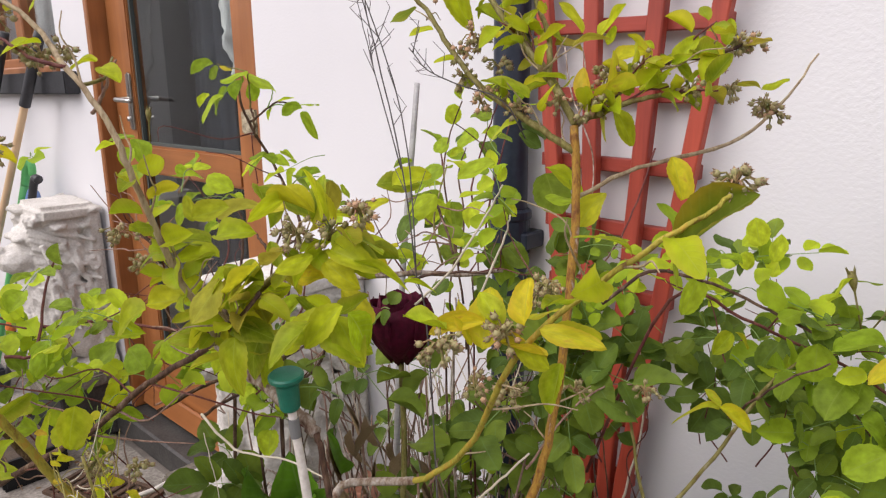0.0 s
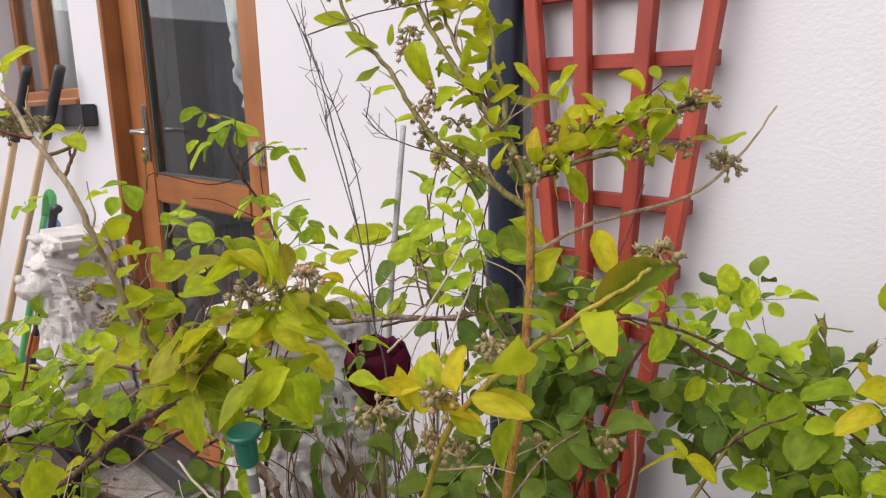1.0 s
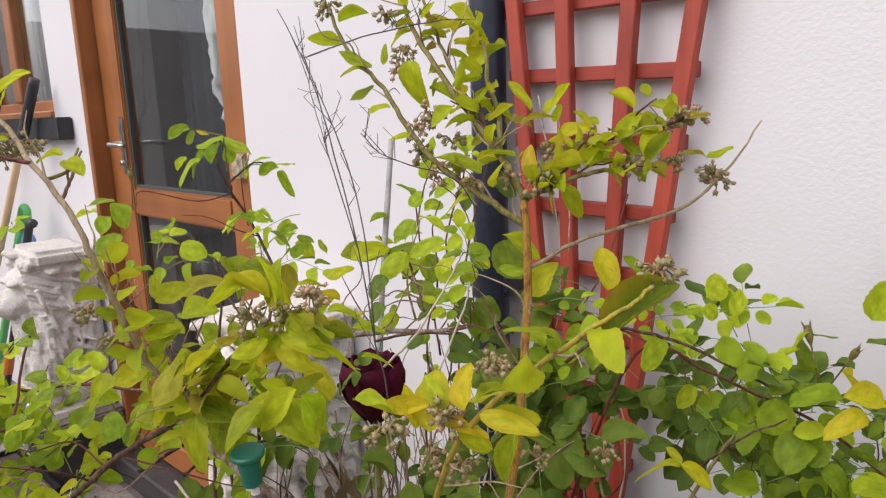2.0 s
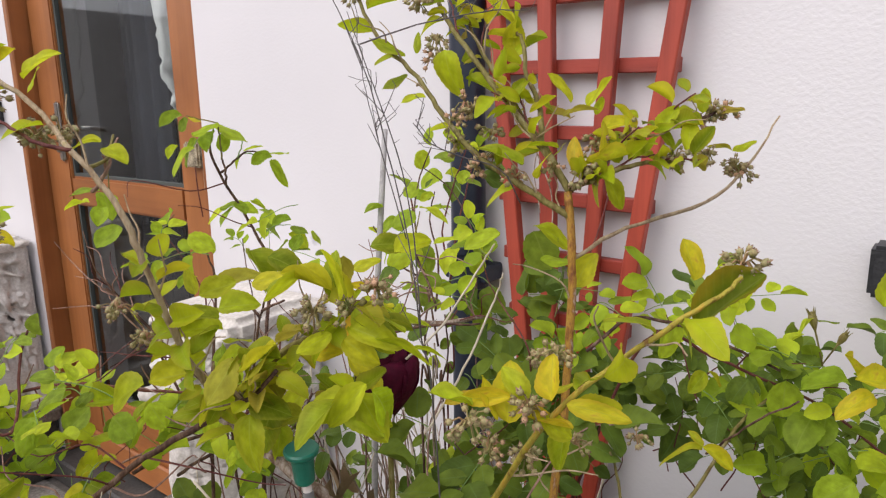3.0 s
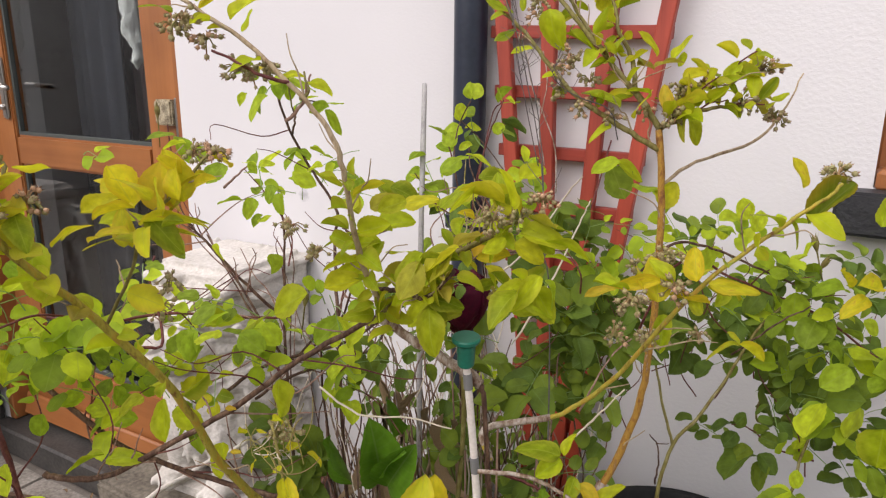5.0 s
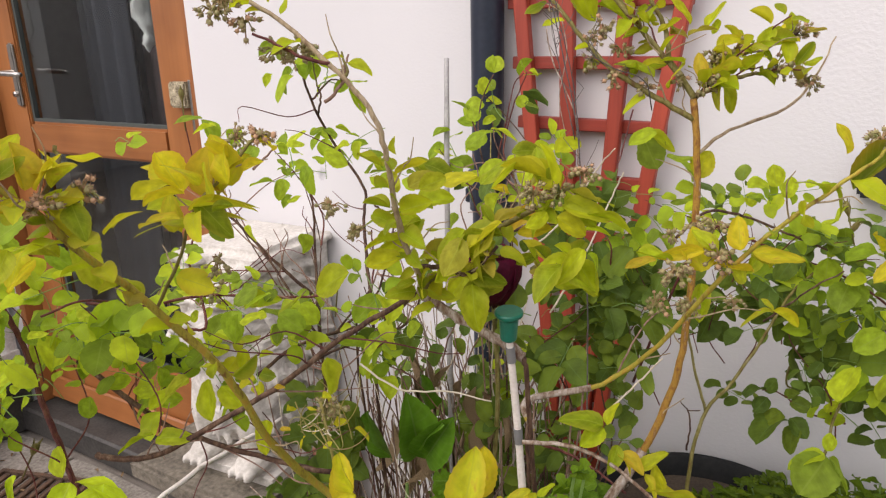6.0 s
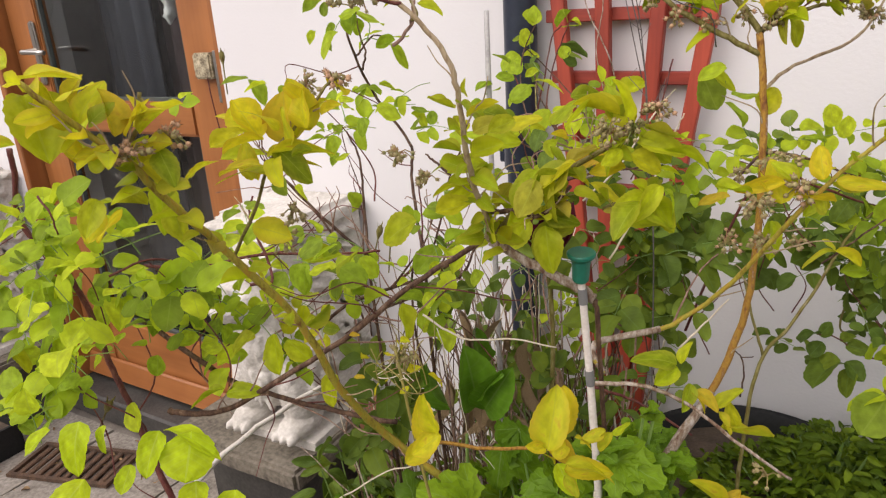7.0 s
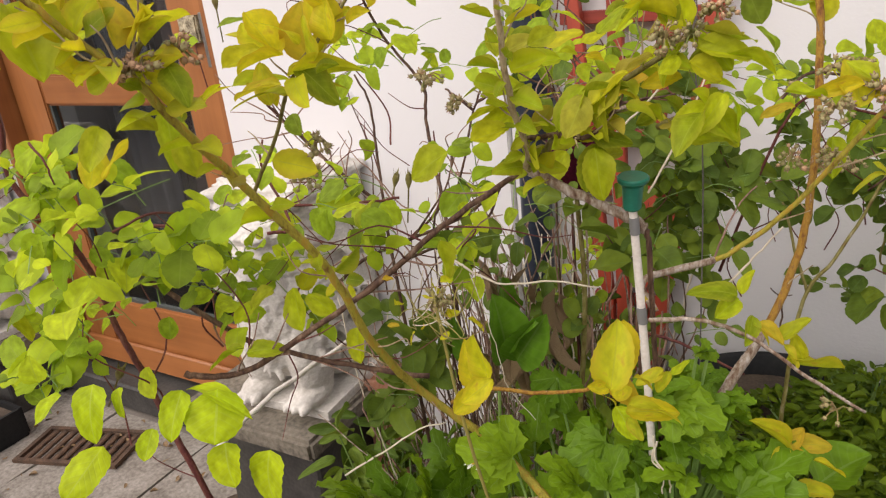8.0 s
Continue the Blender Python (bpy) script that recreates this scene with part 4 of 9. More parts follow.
def blade_mesh(name, width, n=8, fold=0.12, droop=0.25, cup=0.0, teeth=0.0, shape=(0.62, 0.78), tipx=0.0, wave=0.02, twist=0.0, seed=0):
    """A leaf blade one unit long along +y, its upper side towards +z, with a folded midrib, a drooping tip and an uneven, wavy margin."""
    bm = bmesh.new()
    uvl = bm.loops.layers.uv.new("blade")
    rg = random.Random(seed * 7 + 1)
    ph = [rg.uniform(0, 6.3) for k in range(4)]
    pa, pb = shape
    top = (pa / (pa + pb)) ** pa * (pb / (pa + pb)) ** pb
    rows = []
    for i in range(n + 1):
        v = i / n
        w = width * 0.5 * (v ** pa * (1 - v) ** pb / top if 0 < v < 1 else 0.012)
        row = []
        for k in range(5):
            u = k / 4
            s = (u - 0.5) * 2
            ws = w * (1 + (0.07 * math.sin(v * 5 + ph[0] + s) if 0 < i < n else 0))
            if abs(s) > 0.9 and teeth and 0 < i < n:
                ws *= 1 + teeth * (1 if i % 2 else -1)
            edge = wave * math.sin(v * 8.5 + ph[1] + (2.1 if s > 0 else 0)) * s * s
            x = s * ws + tipx * v * v
            z = -droop * v * v + abs(s) * w * fold * 2 - cup * s * s * w + edge
            a = twist * v
            row.append((Vector((x * math.cos(a) - z * math.sin(a), v, x * math.sin(a) + z * math.cos(a))), (u, v)))
        rows.append([(bm.verts.new(c), q) for c, q in row])
    for a, b in zip(rows, rows[1:]):
        for k in range(4):
            quad = (a[k], a[k + 1], b[k + 1], b[k])
            f = bm.faces.new([q[0] for q in quad])
            f.smooth = True
            for lp, q in zip(f.loops, quad):
                lp[uvl].uv = q[1]
    me = bpy.data.meshes.new(name)
    bm.to_mesh(me)
    bm.free()
    return me


def lobed_mesh(name, lobes=3, teeth=5):
    """A broad, cut and toothed leaf such as celery has, one unit long along +y."""
    bm = bmesh.new()
    uvl = bm.loops.layers.uv.new("blade")
    for k in range(lobes):
        ang = (k - (lobes - 1) / 2) * (0.95 if lobes == 3 else 0.62)
        L = 1.0 if k == (lobes - 1) // 2 else 0.78
        c, s = math.cos(ang), math.sin(ang)
        pts = []
        n = teeth * 2
        for i in range(n + 1):
            v = i / n
            w = 0.40 * L * math.sin(math.pi * min(1, v * 0.92 + 0.04) ** 0.8) * (1 - 0.42 * math.exp(-((v - 0.52) / 0.10) ** 2))
            w *= 1.13 if i % 2 else 0.86
            pts.append((v * L, 0.01 if i in (0, n) else max(w, 0.012)))
        rows = []
        for v, w in pts:
            row = []
            for u, x in ((0, -w), (0.5, 0), (1, w)):
                y = v + (0.10 * L if x and 0 < v < L else 0)
                p = Vector((x, y, abs(x) * 0.30 - 0.25 * y * y + 0.03 * math.sin(v * 23 + u * 5)))
                row.append((bm.verts.new((p.x * c + p.y * s, -p.x * s + p.y * c, p.z)), (u, v)))
            rows.append(row)
        for a, b in zip(rows, rows[1:]):
            for j in range(2):
                quad = (a[j], a[j + 1], b[j + 1], b[j])
                f = bm.faces.new([q[0] for q in quad])
                f.smooth = True
                for lp, q in zip(f.loops, quad):
                    lp[uvl].uv = q[1]
    me = bpy.data.meshes.new(name)
    bm.to_mesh(me)
    bm.free()
    return me


KINDS = {
    "ovate": [blade_mesh("ovate_leaf", 1.03, n=16, teeth=0.03, shape=(0.56, 0.68), fold=f, droop=d, cup=c, tipx=x, wave=w, twist=tw, seed=i) for i, (f, d, c, x, w, tw) in enumerate((
        (0.12, 0.16, 0.0, 0.03, 0.03, 0.2), (0.22, 0.30, 0.1, -0.06, 0.05, -0.4), (0.06, 0.08, 0.15, 0.07, 0.04, 0.1), (0.14, 0.48, 0.0, -0.03, 0.03, 0.5), (0.34, 0.10, 0.0, 0.02, 0.02, -0.2), (0.20, -0.16, 0.0, -0.05, 0.05, 0.35), (0.10, 0.62, 0.12, 0.05, 0.03, -0.6)))],
    "round": [blade_mesh("round_leaf", 1.0, shape=(0.50, 0.62), n=13, teeth=0.03, fold=f, droop=d, cup=c, tipx=x, wave=w, twist=tw, seed=20 + i) for i, (f, d, c, x, w, tw) in enumerate((
        (0.10, 0.10, 0.0, 0.02, 0.03, 0.1), (0.20, 0.26, 0.1, -0.04, 0.05, -0.3), (0.05, 0.05, 0.18, 0.03, 0.04, 0.2), (0.28, 0.16, 0.0, 0.0, 0.04, 0.4), (0.12, 0.45, 0.1, 0.04, 0.03, -0.2)))],
    "lobed": [lobed_mesh("lobed_leaf", 3, 6), lobed_mesh("lobed_leaf", 3, 7), lobed_mesh("lobed_leaf", 5, 5)],
    "narrow": [blade_mesh("narrow_leaf", 1.0, n=5, fold=0.2, droop=d, seed=40) for d in (0.15, 0.4)],
}
JOIN = {}


def leaf_matrix(base, tip, wr, facing):
    b, t = Vector(base), Vector(tip)
    y = t - b
    L = y.length
    y.normalize()
    x = y.cross(facing)
    if x.length < 1e-4:
        x = y.orthogonal()
    x.normalize()
    z = x.cross(y)
    return Matrix.Translation(b) @ Matrix((x, y, z)).transposed().to_4x4() @ Matrix.Diagonal((L * wr, L, L, 1))


def facing_of(spread=0.35):
    """Leaves turn their upper side to the open sky over the yard."""
    return Vector((0.12 + RNG.uniform(-spread, spread), -0.36 + RNG.uniform(-spread, spread), 0.90 + RNG.uniform(-spread, spread) * 0.5)).normalized()


def leaf(plant, base, tip, wr, m, kind="ovate", spread=0.6):
    """One blade of its own."""
    me = KINDS[kind][RNG.randrange(len(KINDS[kind]))]
    key = (me.name, m.name)
    if key not in JOIN:
        c = me.copy()
        c.materials.clear()
        c.materials.append(m)
        JOIN[key] = c
    o = new("leaf", JOIN[key])
    o.parent = plant
    o.matrix_basis = Matrix.Translation(-plant.location) @ leaf_matrix(base, tip, wr, facing_of(spread))
    return o


class Mass:
    """Gathers many blades into one mesh."""

    def __init__(self):
        self.co, self.fa, self.uv, self.n = [], [], [], 0

    def add(self, base, tip, wr, kind, spread=0.5, facing=None):
        me = KINDS[kind][RNG.randrange(len(KINDS[kind]))]
        m = leaf_matrix(base, tip, wr, facing or facing_of(spread))
        cached = SRC.get(me.name)
        if cached is None:
            v = np.empty(len(me.vertices) * 3)
            me.vertices.foreach_get("co", v)
            uv = np.empty(len(me.loops) * 2)
            me.uv_layers[0].data.foreach_get("uv", uv)
            cached = SRC[me.name] = (v.reshape(-1, 3), [tuple(p.vertices) for p in me.polygons], uv.reshape(-1, 2))
        v, fs, uv = cached
        M = np.array(m)
        self.co.append(v @ M[:3, :3].T + M[:3, 3])
        self.fa.extend(tuple(i + self.n for i in f) for f in fs)
        self.uv.append(uv)
        self.n += len(v)

    def build(self, name, m, plant, label=""):
        if not self.n:
            return None
        me = bpy.data.meshes.new(name)
        me.from_pydata((np.concatenate(self.co) - np.array(plant.location)).tolist(), [], self.fa)
        lay = me.uv_layers.new(name="blade")
        lay.data.foreach_set("uv", np.concatenate(self.uv).ravel())
        o = place(name, me, m, plant, label, smooth=True)
        o["kind"] = "stuff"
        return o


SRC = {}


def stem(plant, pts, r0, r1, m, name="stem", per=5, knots=0.05, jitter=0.0007, seg=7, label=""):
    path = smooth_path(pts, per)
    path = [p + Vector((RNG.uniform(-1, 1), RNG.uniform(-1, 1), RNG.uniform(-1, 1))) * jitter for p in path]
    bm = bmesh.new()
    tube(bm, [p - plant.location for p in path], r0, r1, seg, knots, rng=RNG)
    part(name, bm, m, plant, label, smooth=True)
    return path


def berry_mesh(name, m, open_crown):
    bm = bmesh.new()
    bmesh.ops.create_icosphere(bm, subdivisions=1, radius=1.0)
    for k in range(5):
        a = k * 2 * math.pi / 5
        s = 1.5 if open_crown else 1.0
        q = [Vector((math.cos(a - 0.5) * 0.75, math.sin(a - 0.5) * 0.75, 0.6)), Vector((math.cos(a + 0.5) * 0.75, math.sin(a + 0.5) * 0.75, 0.6)), Vector((math.cos(a) * s, math.sin(a) * s, 1.25))]
        bm.faces.new([bm.verts.new(w) for w in q]).material_index = 1
    me = bpy.data.meshes.new(name)
    bm.to_mesh(me)
    bm.free()
    me.materials.append(m)
    me.materials.append(M_CROWN)
    me.polygons.foreach_set("use_smooth", [True] * len(me.polygons))
    return me


BERRY, WITHER = berry_mesh("berry", M_BERRY, False), berry_mesh("withered_flower", M_WITHER, True)
LOOSE = [0, bmesh.new()]


def berries(plant, c, n, spread=0.0105):
    """A cluster of small green crowned berries with withered flowers, on short stalks."""
    c = Vector(c)
    stalks, todo = bmesh.new(), []
    for i in range(int(n * 2.1)):
        d = Vector((RNG.gauss(0, 1), RNG.gauss(0, 1), RNG.gauss(0, 0.7))).normalized()
        p = c + d * spread * RNG.uniform(0.45, 1.15)
        m = Matrix.Translation(p - plant.location) @ d.to_track_quat('Z', 'Y').to_matrix().to_4x4() @ Matrix.Scale(RNG.uniform(0.0014, 0.0025), 4)
        todo.append((m, RNG.random() < 0.45))
        tube(stalks, [c - plant.location, (c + p) / 2 + Vector((0, 0, 0.003)) - plant.location, p - plant.location], 0.0006, 0.0005, 4, cap=False)
    cl = part("berry_truss", stalks, M_STALKP, plant, "cluster of green unripe berries and withered flowers")
    for m, old in todo:
        if LOOSE[0] < 300:
            o = new("withered_flower" if old else "berry", WITHER if old else BERRY)
            o.parent = cl
            o.matrix_basis = m
            LOOSE[0] += 1
        else:
            tmp = bmesh.new()
            tmp.from_mesh(BERRY)
            bmesh.ops.transform(tmp, matrix=m, verts=tmp.verts)
            vs = [LOOSE[1].verts.new(v.co) for v in tmp.verts]
            tmp.verts.index_update()
            for f in tmp.faces:
                LOOSE[1].faces.new([vs[v.index] for v in f.verts]).material_index = f.material_index
            tmp.free()


def along(path, t):
    f = t * (len(path) - 1)
    i = min(int(f), len(path) - 2)
    return path[i].lerp(path[i + 1], f - i), (path[i + 1] - path[i]).normalized()


def sprays(mass, path, n, size, wr=0.52, t0=0.1, t1=1.0, kind="ovate", lift=0.5, out=1.0):
    """Alternate leaves along a stem."""
    for i in range(n):
        t = t0 + (t1 - t0) * (i + RNG.uniform(0, 0.8)) / n
        p, d = along(path, min(t, 0.999))
        side = d.orthogonal().normalized()
        side.rotate(Matrix.Rotation(i * 2.4 + RNG.uniform(-0.5, 0.5), 3, d))
        way = d * RNG.uniform(0.1, 0.6) + side * out
        way = Vector((way.x, way.y - 0.1, way.z * 0.4 + lift * RNG.uniform(-0.25, 0.7))).normalized()
        L = RNG.uniform(*size)
        b = p + way * 0.004
        mass.add(b, b + way * L, wr * RNG.uniform(0.8, 1.15), kind, 1.1)


M_STEM_H = mat("green_stalk", (0.14, 0.26, 0.05), 0.5, vary=(0.22, 0.32, 0.09), scale=20)


def side_twigs(path, n, bm, plant, reach, r0):
    """Thin crooked side twigs growing out of a stem."""
    for i in range(n):
        p, d = along(path, RNG.uniform(0.12, 0.96))
        way = (d * 0.5 + Vector((RNG.uniform(-1, 1), RNG.uniform(-0.8, 0.5), RNG.uniform(-0.5, 0.9)))).normalized()
        L = RNG.uniform(*reach)
        k = [Vector((RNG.gauss(0, 1), RNG.gauss(0, 1), RNG.gauss(0, 1))) * L * 0.06 for j in range(3)]
        tube(bm, [v - plant.location for v in smooth_path([p, p + way * L * 0.35 + k[0], p + way * L * 0.7 + k[1], p + way * L + k[2]], 4)], r0, r0 * 0.45, 5, cap=False)


M_LITTER = mat("dry_leaf_litter", (0.13, 0.075, 0.035), 0.85, vary=(0.30, 0.20, 0.10), scale=30)
M_STEM_Y = mat("yellow_green_bark", (0.30, 0.24, 0.05), 0.6, vary=(0.24, 0.22, 0.06), scale=26, bump=0.4, bump_scale=140)
# -- blueberry bush --
bush = thing("blueberry_bush", "blueberry bush with lime and yellowing leaves and green berry clusters", "bush", (0.46, 0.62, 0.05))
main = stem(bush, [(0.46, 0.62, 0.05), (0.44, 0.58, 0.55), (0.445, 0.555, 0.8), (0.452, 0.545, 0.9), (0.455, 0.545, 0.943), (0.469, 0.558, 0.967), (0.495, 0.587, 1.017), (0.512, 0.613, 1.077), (0.516, 0.63, 1.137), (0.514, 0.644, 1.196), (0.507, 0.661, 1.273), (0.499, 0.668, 1.323)], 0.0037, 0.0030, M_STEM_O, per=6)
stem(bush, [(0.419, 0.514, 1.055), (0.406, 0.528, 1.074), (0.456, 0.551, 1.088)], 0.0032, 0.0029, M_DEAD)
stem(bush, [(0.455, 0.545, 0.943), (0.469, 0.558, 0.967), (0.495, 0.587, 1.017)], 0.0048, 0.0043, M_DEAD, "peeled_bark", label="pale stretch of stem where the bark has peeled")
tw = stem(bush, [(0.506, 0.665, 1.275), (0.525, 0.712, 1.292), (0.565, 0.773, 1.307), (0.584, 0.813, 1.333), (0.596, 0.853, 1.371)], 0.0018, 0.0009, M_STEM_T, knots=0.18)
t1 = stem(bush, [(0.501, 0.666, 1.305), (0.471, 0.661, 1.323), (0.435, 0.652, 1.345), (0.402, 0.649, 1.377), (0.376, 0.651, 1.406), (0.342, 0.647, 1.436), (0.314, 0.650, 1.473)], 0.0027, 0.0015, M_STEM_G)
t2 = stem(bush, [(0.500, 0.668, 1.323), (0.476, 0.671, 1.353), (0.448, 0.670, 1.384), (0.407, 0.672, 1.428), (0.378, 0.680, 1.459), (0.351, 0.695, 1.503)], 0.0028, 0.0016, M_STEM_G)
t3 = stem(bush, [(0.488, 0.670, 1.342), (0.461, 0.680, 1.367), (0.425, 0.684, 1.408), (0.401, 0.691, 1.440), (0.376, 0.699, 1.478)], 0.0022, 0.0012, M_STEM_G)
t4 = stem(bush, [(0.500, 0.669, 1.324), (0.511, 0.688, 1.337), (0.522, 0.708, 1.354), (0.536, 0.730, 1.365), (0.554, 0.754, 1.368), (0.568, 0.774, 1.377)], 0.0026, 0.0013, M_STEM_D)
t5 = stem(bush, [(0.500, 0.669, 1.324), (0.518, 0.685, 1.334), (0.536, 0.700, 1.341), (0.552, 0.711, 1.343), (0.566, 0.720, 1.346)], 0.0022, 0.0012, M_STEM_G)
t6 = stem(bush, [(0.477, 0.670, 1.353), (0.466, 0.681, 1.386), (0.453, 0.687, 1.406), (0.443, 0.696, 1.432), (0.432, 0.700, 1.442)], 0.0024, 0.0012, M_STEM_G)
rbp = stem(bush, [(0.419, 0.514, 1.055), (0.406, 0.528, 1.074), (0.456, 0.551, 1.088), (0.499, 0.555, 1.126), (0.552, 0.532, 1.207), (0.58, 0.54, 1.242), (0.615, 0.552, 1.275), (0.632, 0.564, 1.289), (0.643, 0.573, 1.301)], 0.0025, 0.0011, M_STEM_L)
lsp = stem(bush, [(0.44, 0.56, 0.6), (0.4, 0.5, 0.78), (0.365, 0.47, 0.84), (0.331, 0.472, 0.875), (0.274, 0.489, 0.905), (0.226, 0.461, 0.962), (0.217, 0.409, 1.042), (0.218, 0.367, 1.129), (0.207, 0.318, 1.203), (0.214, 0.272, 1.255), (0.215, 0.252, 1.282), (0.205, 0.233, 1.305), (0.205, 0.218, 1.321), (0.199, 0.207, 1.335)], 0.0054, 0.0014, M_STEM_L, per=6)
stem(bush, [(0.43, 0.56, 0.62), (0.425, 0.525, 0.9), (0.416, 0.508, 1.09), (0.414, 0.504, 1.127)], 0.0022, 0.0022, M_STEM_D)
stem(bush, [(0.414, 0.504, 1.127), (0.401, 0.5, 1.138), (0.362, 0.49, 1.157), (0.33, 0.483, 1.175)], 0.0046, 0.0036, M_DEAD, jitter=0.0012)
cbp = stem(bush, [(0.362, 0.49, 1.157), (0.33, 0.483, 1.175), (0.333, 0.478, 1.19), (0.33, 0.462, 1.225), (0.331, 0.448, 1.262), (0.335, 0.434, 1.302), (0.328, 0.427, 1.332), (0.304, 0.417, 1.362), (0.272, 0.413, 1.388), (0.245, 0.4, 1.408), (0.222, 0.388, 1.424)], 0.0028, 0.0014, M_STEM_T)
stem(bush, [(0.310, 0.421, 1.352), (0.302, 0.438, 1.356), (0.288, 0.451, 1.370)], 0.0014, 0.0008, M_STEM_G, per=3)
stem(bush, [(0.304, 0.417, 1.362), (0.292, 0.404, 1.367), (0.276, 0.397, 1.376), (0.262, 0.388, 1.384)], 0.0014, 0.0009, M_STEM_R, per=4)
s1 = stem(bush, [(0.330, 0.483, 1.175), (0.358, 0.491, 1.208), (0.389, 0.498, 1.233), (0.423, 0.505, 1.254), (0.450, 0.507, 1.273)], 0.0030, 0.0016, M_STEM_G)
s2 = stem(bush, [(0.421, 0.501, 1.206), (0.437, 0.495, 1.214), (0.456, 0.491, 1.222)], 0.0022, 0.0013, M_STEM_G)
s3 = stem(bush, [(0.323, 0.488, 1.197), (0.354, 0.478, 1.204), (0.384, 0.467, 1.207), (0.404, 0.475, 1.229)], 0.0024, 0.0013, M_STEM_D)
s4 = stem(bush, [(0.185, 0.339, 1.188), (0.219, 0.342, 1.236), (0.247, 0.336, 1.273), (0.265, 0.353, 1.298), (0.278, 0.365, 1.317)], 0.0014, 0.0010, M_STEM_G)
s5 = stem(bush, [(0.215, 0.264, 1.265), (0.203, 0.262, 1.289), (0.211, 0.270, 1.309), (0.210, 0.270, 1.321)], 0.0020, 0.0012, M_STEM_G)
stem(bush, [(0.306, 0.377, 1.029), (0.341, 0.366, 1.055), (0.375, 0.382, 1.050), (0.405, 0.399, 1.050), (0.422, 0.408, 1.052)], 0.0016, 0.0012, M_STEM_O)
stem(bush, [(0.421, 0.487, 1.061), (0.459, 0.503, 1.058), (0.494, 0.511, 1.043), (0.530, 0.515, 1.017), (0.568, 0.521, 0.993)], 0.0019, 0.0012, M_DEAD)
lime, gold = Mass(), Mass()
for p, n, t0 in ((t1, 9, 0.15), (t2, 13, 0.1), (t3, 13, 0.1), (t4, 12, 0.05), (t5, 9, 0.1), (t6, 9, 0.15)):
    sprays(lime, p, n, (0.014, 0.027), 0.46, t0)
sprays(gold, t4, 5, (0.018, 0.028), 0.45, 0.1)
for p in (t2, t3, t4, t5):
    for k in range(2):
        o, d = along(p, 0.28 + 0.36 * k)
        e = o + (d + Vector((RNG.uniform(-1, 1), RNG.uniform(-1, 1), RNG.uniform(0, 1)))).normalized() * 0.035
        twp = stem(bush, [o, o.lerp(e, 0.5) + Vector((0, 0, 0.003)), e], 0.0010, 0.0006, M_STEM_R, "twig", per=3, seg=5)
        sprays(lime, twp, 5, (0.014, 0.024), 0.46, 0.3)
sprays(lime, cbp, 30, (0.013, 0.028), 0.52, 0.05, 0.5)
sprays(lime, cbp, 6, (0.014, 0.022), 0.5, 0.75, 1.0)
sprays(lime, s1, 18, (0.014, 0.030), 0.56)
sprays(lime, s2, 7, (0.016, 0.030), 0.58)
sprays(lime, s3, 14, (0.014, 0.028), 0.58)
sprays(lime, lsp, 22, (0.013, 0.027), 0.55, 0.52, 0.85)
sprays(gold, lsp, 8, (0.018, 0.03), 0.45, 0.76, 1.0)
sprays(gold, s4, 6, (0.02, 0.036), 0.5)
sprays(gold, s5, 4, (0.02, 0.034), 0.5)
sprays(lime, rbp, 5, (0.02, 0.03), 0.5, 0.55, 0.8)
SPURS = bmesh.new()
for p, n in ((cbp, 9), (lsp, 10), (s1, 5), (s3, 4), (t1, 5), (t2, 6), (t3, 5), (t4, 6), (rbp, 5), (main, 6), (s4, 4)):
    side_twigs(p, n, SPURS, bush, (0.018, 0.055), 0.0008)
part("spur", SPURS, M_STEM_T, bush)["kind"] = "stuff"
leaf(bush, (0.493, 0.524, 1.053), (0.513, 0.519, 1.041), .5, L_GOLD)
leaf(bush, (0.507, 0.527, 1.039), (0.529, 0.533, 1.055), .45, L_LIME)
leaf(bush, (0.511, 0.528, 1.035), (0.520, 0.516, 1.021), .5, L_GOLD)
leaf(bush, (0.489, 0.523, 1.058), (0.489, 0.504, 1.042), .5, L_LIME)
leaf(bush, (0.525, 0.531, 1.023), (0.517, 0.529, 1.044), .5, L_LIME)
leaf(bush, (0.440, 0.471, 1.029), (0.433, 0.461, 1.015), .5, L_GOLD)
leaf(bush, (0.436, 0.469, 1.031), (0.423, 0.453, 1.027), .45, L_GOLD)
leaf(bush, (0.441, 0.470, 1.027), (0.451, 0.480, 1.037), .5, L_LIME)
leaf(bush, (0.626, 0.562, 1.274), (0.650, 0.585, 1.303), .42, L_OLIVE)
leaf(bush, (0.620, 0.573, 1.296), (0.613, 0.579, 1.317), .62, L_GOLD)
leaf(bush, (0.614, 0.568, 1.274), (0.627, 0.577, 1.261), .5, L_LIME)
leaf(bush, (0.541, 0.521, 1.215), (0.537, 0.526, 1.246), .60, L_GOLD)
leaf(bush, (0.536, 0.517, 1.217), (0.526, 0.520, 1.240), .42, L_GOLD)
leaf(bush, (0.548, 0.523, 1.221), (0.573, 0.532, 1.213), .45, L_GOLD)
leaf(bush, (0.523, 0.513, 1.224), (0.499, 0.504, 1.225), .40, L_LIME)
leaf(bush, (0.558, 0.536, 1.232), (0.570, 0.549, 1.238), .45, L_GOLD)
leaf(bush, (0.418, 0.498, 1.287), (0.396, 0.477, 1.288), .42, L_LIME)
leaf(bush, (0.427, 0.503, 1.270), (0.424, 0.508, 1.300), .40, L_LIME)
leaf(bush, (0.443, 0.502, 1.264), (0.470, 0.514, 1.254), .50, L_LIME)
leaf(bush, (0.436, 0.492, 1.254), (0.430, 0.470, 1.247), .45, L_LIME)
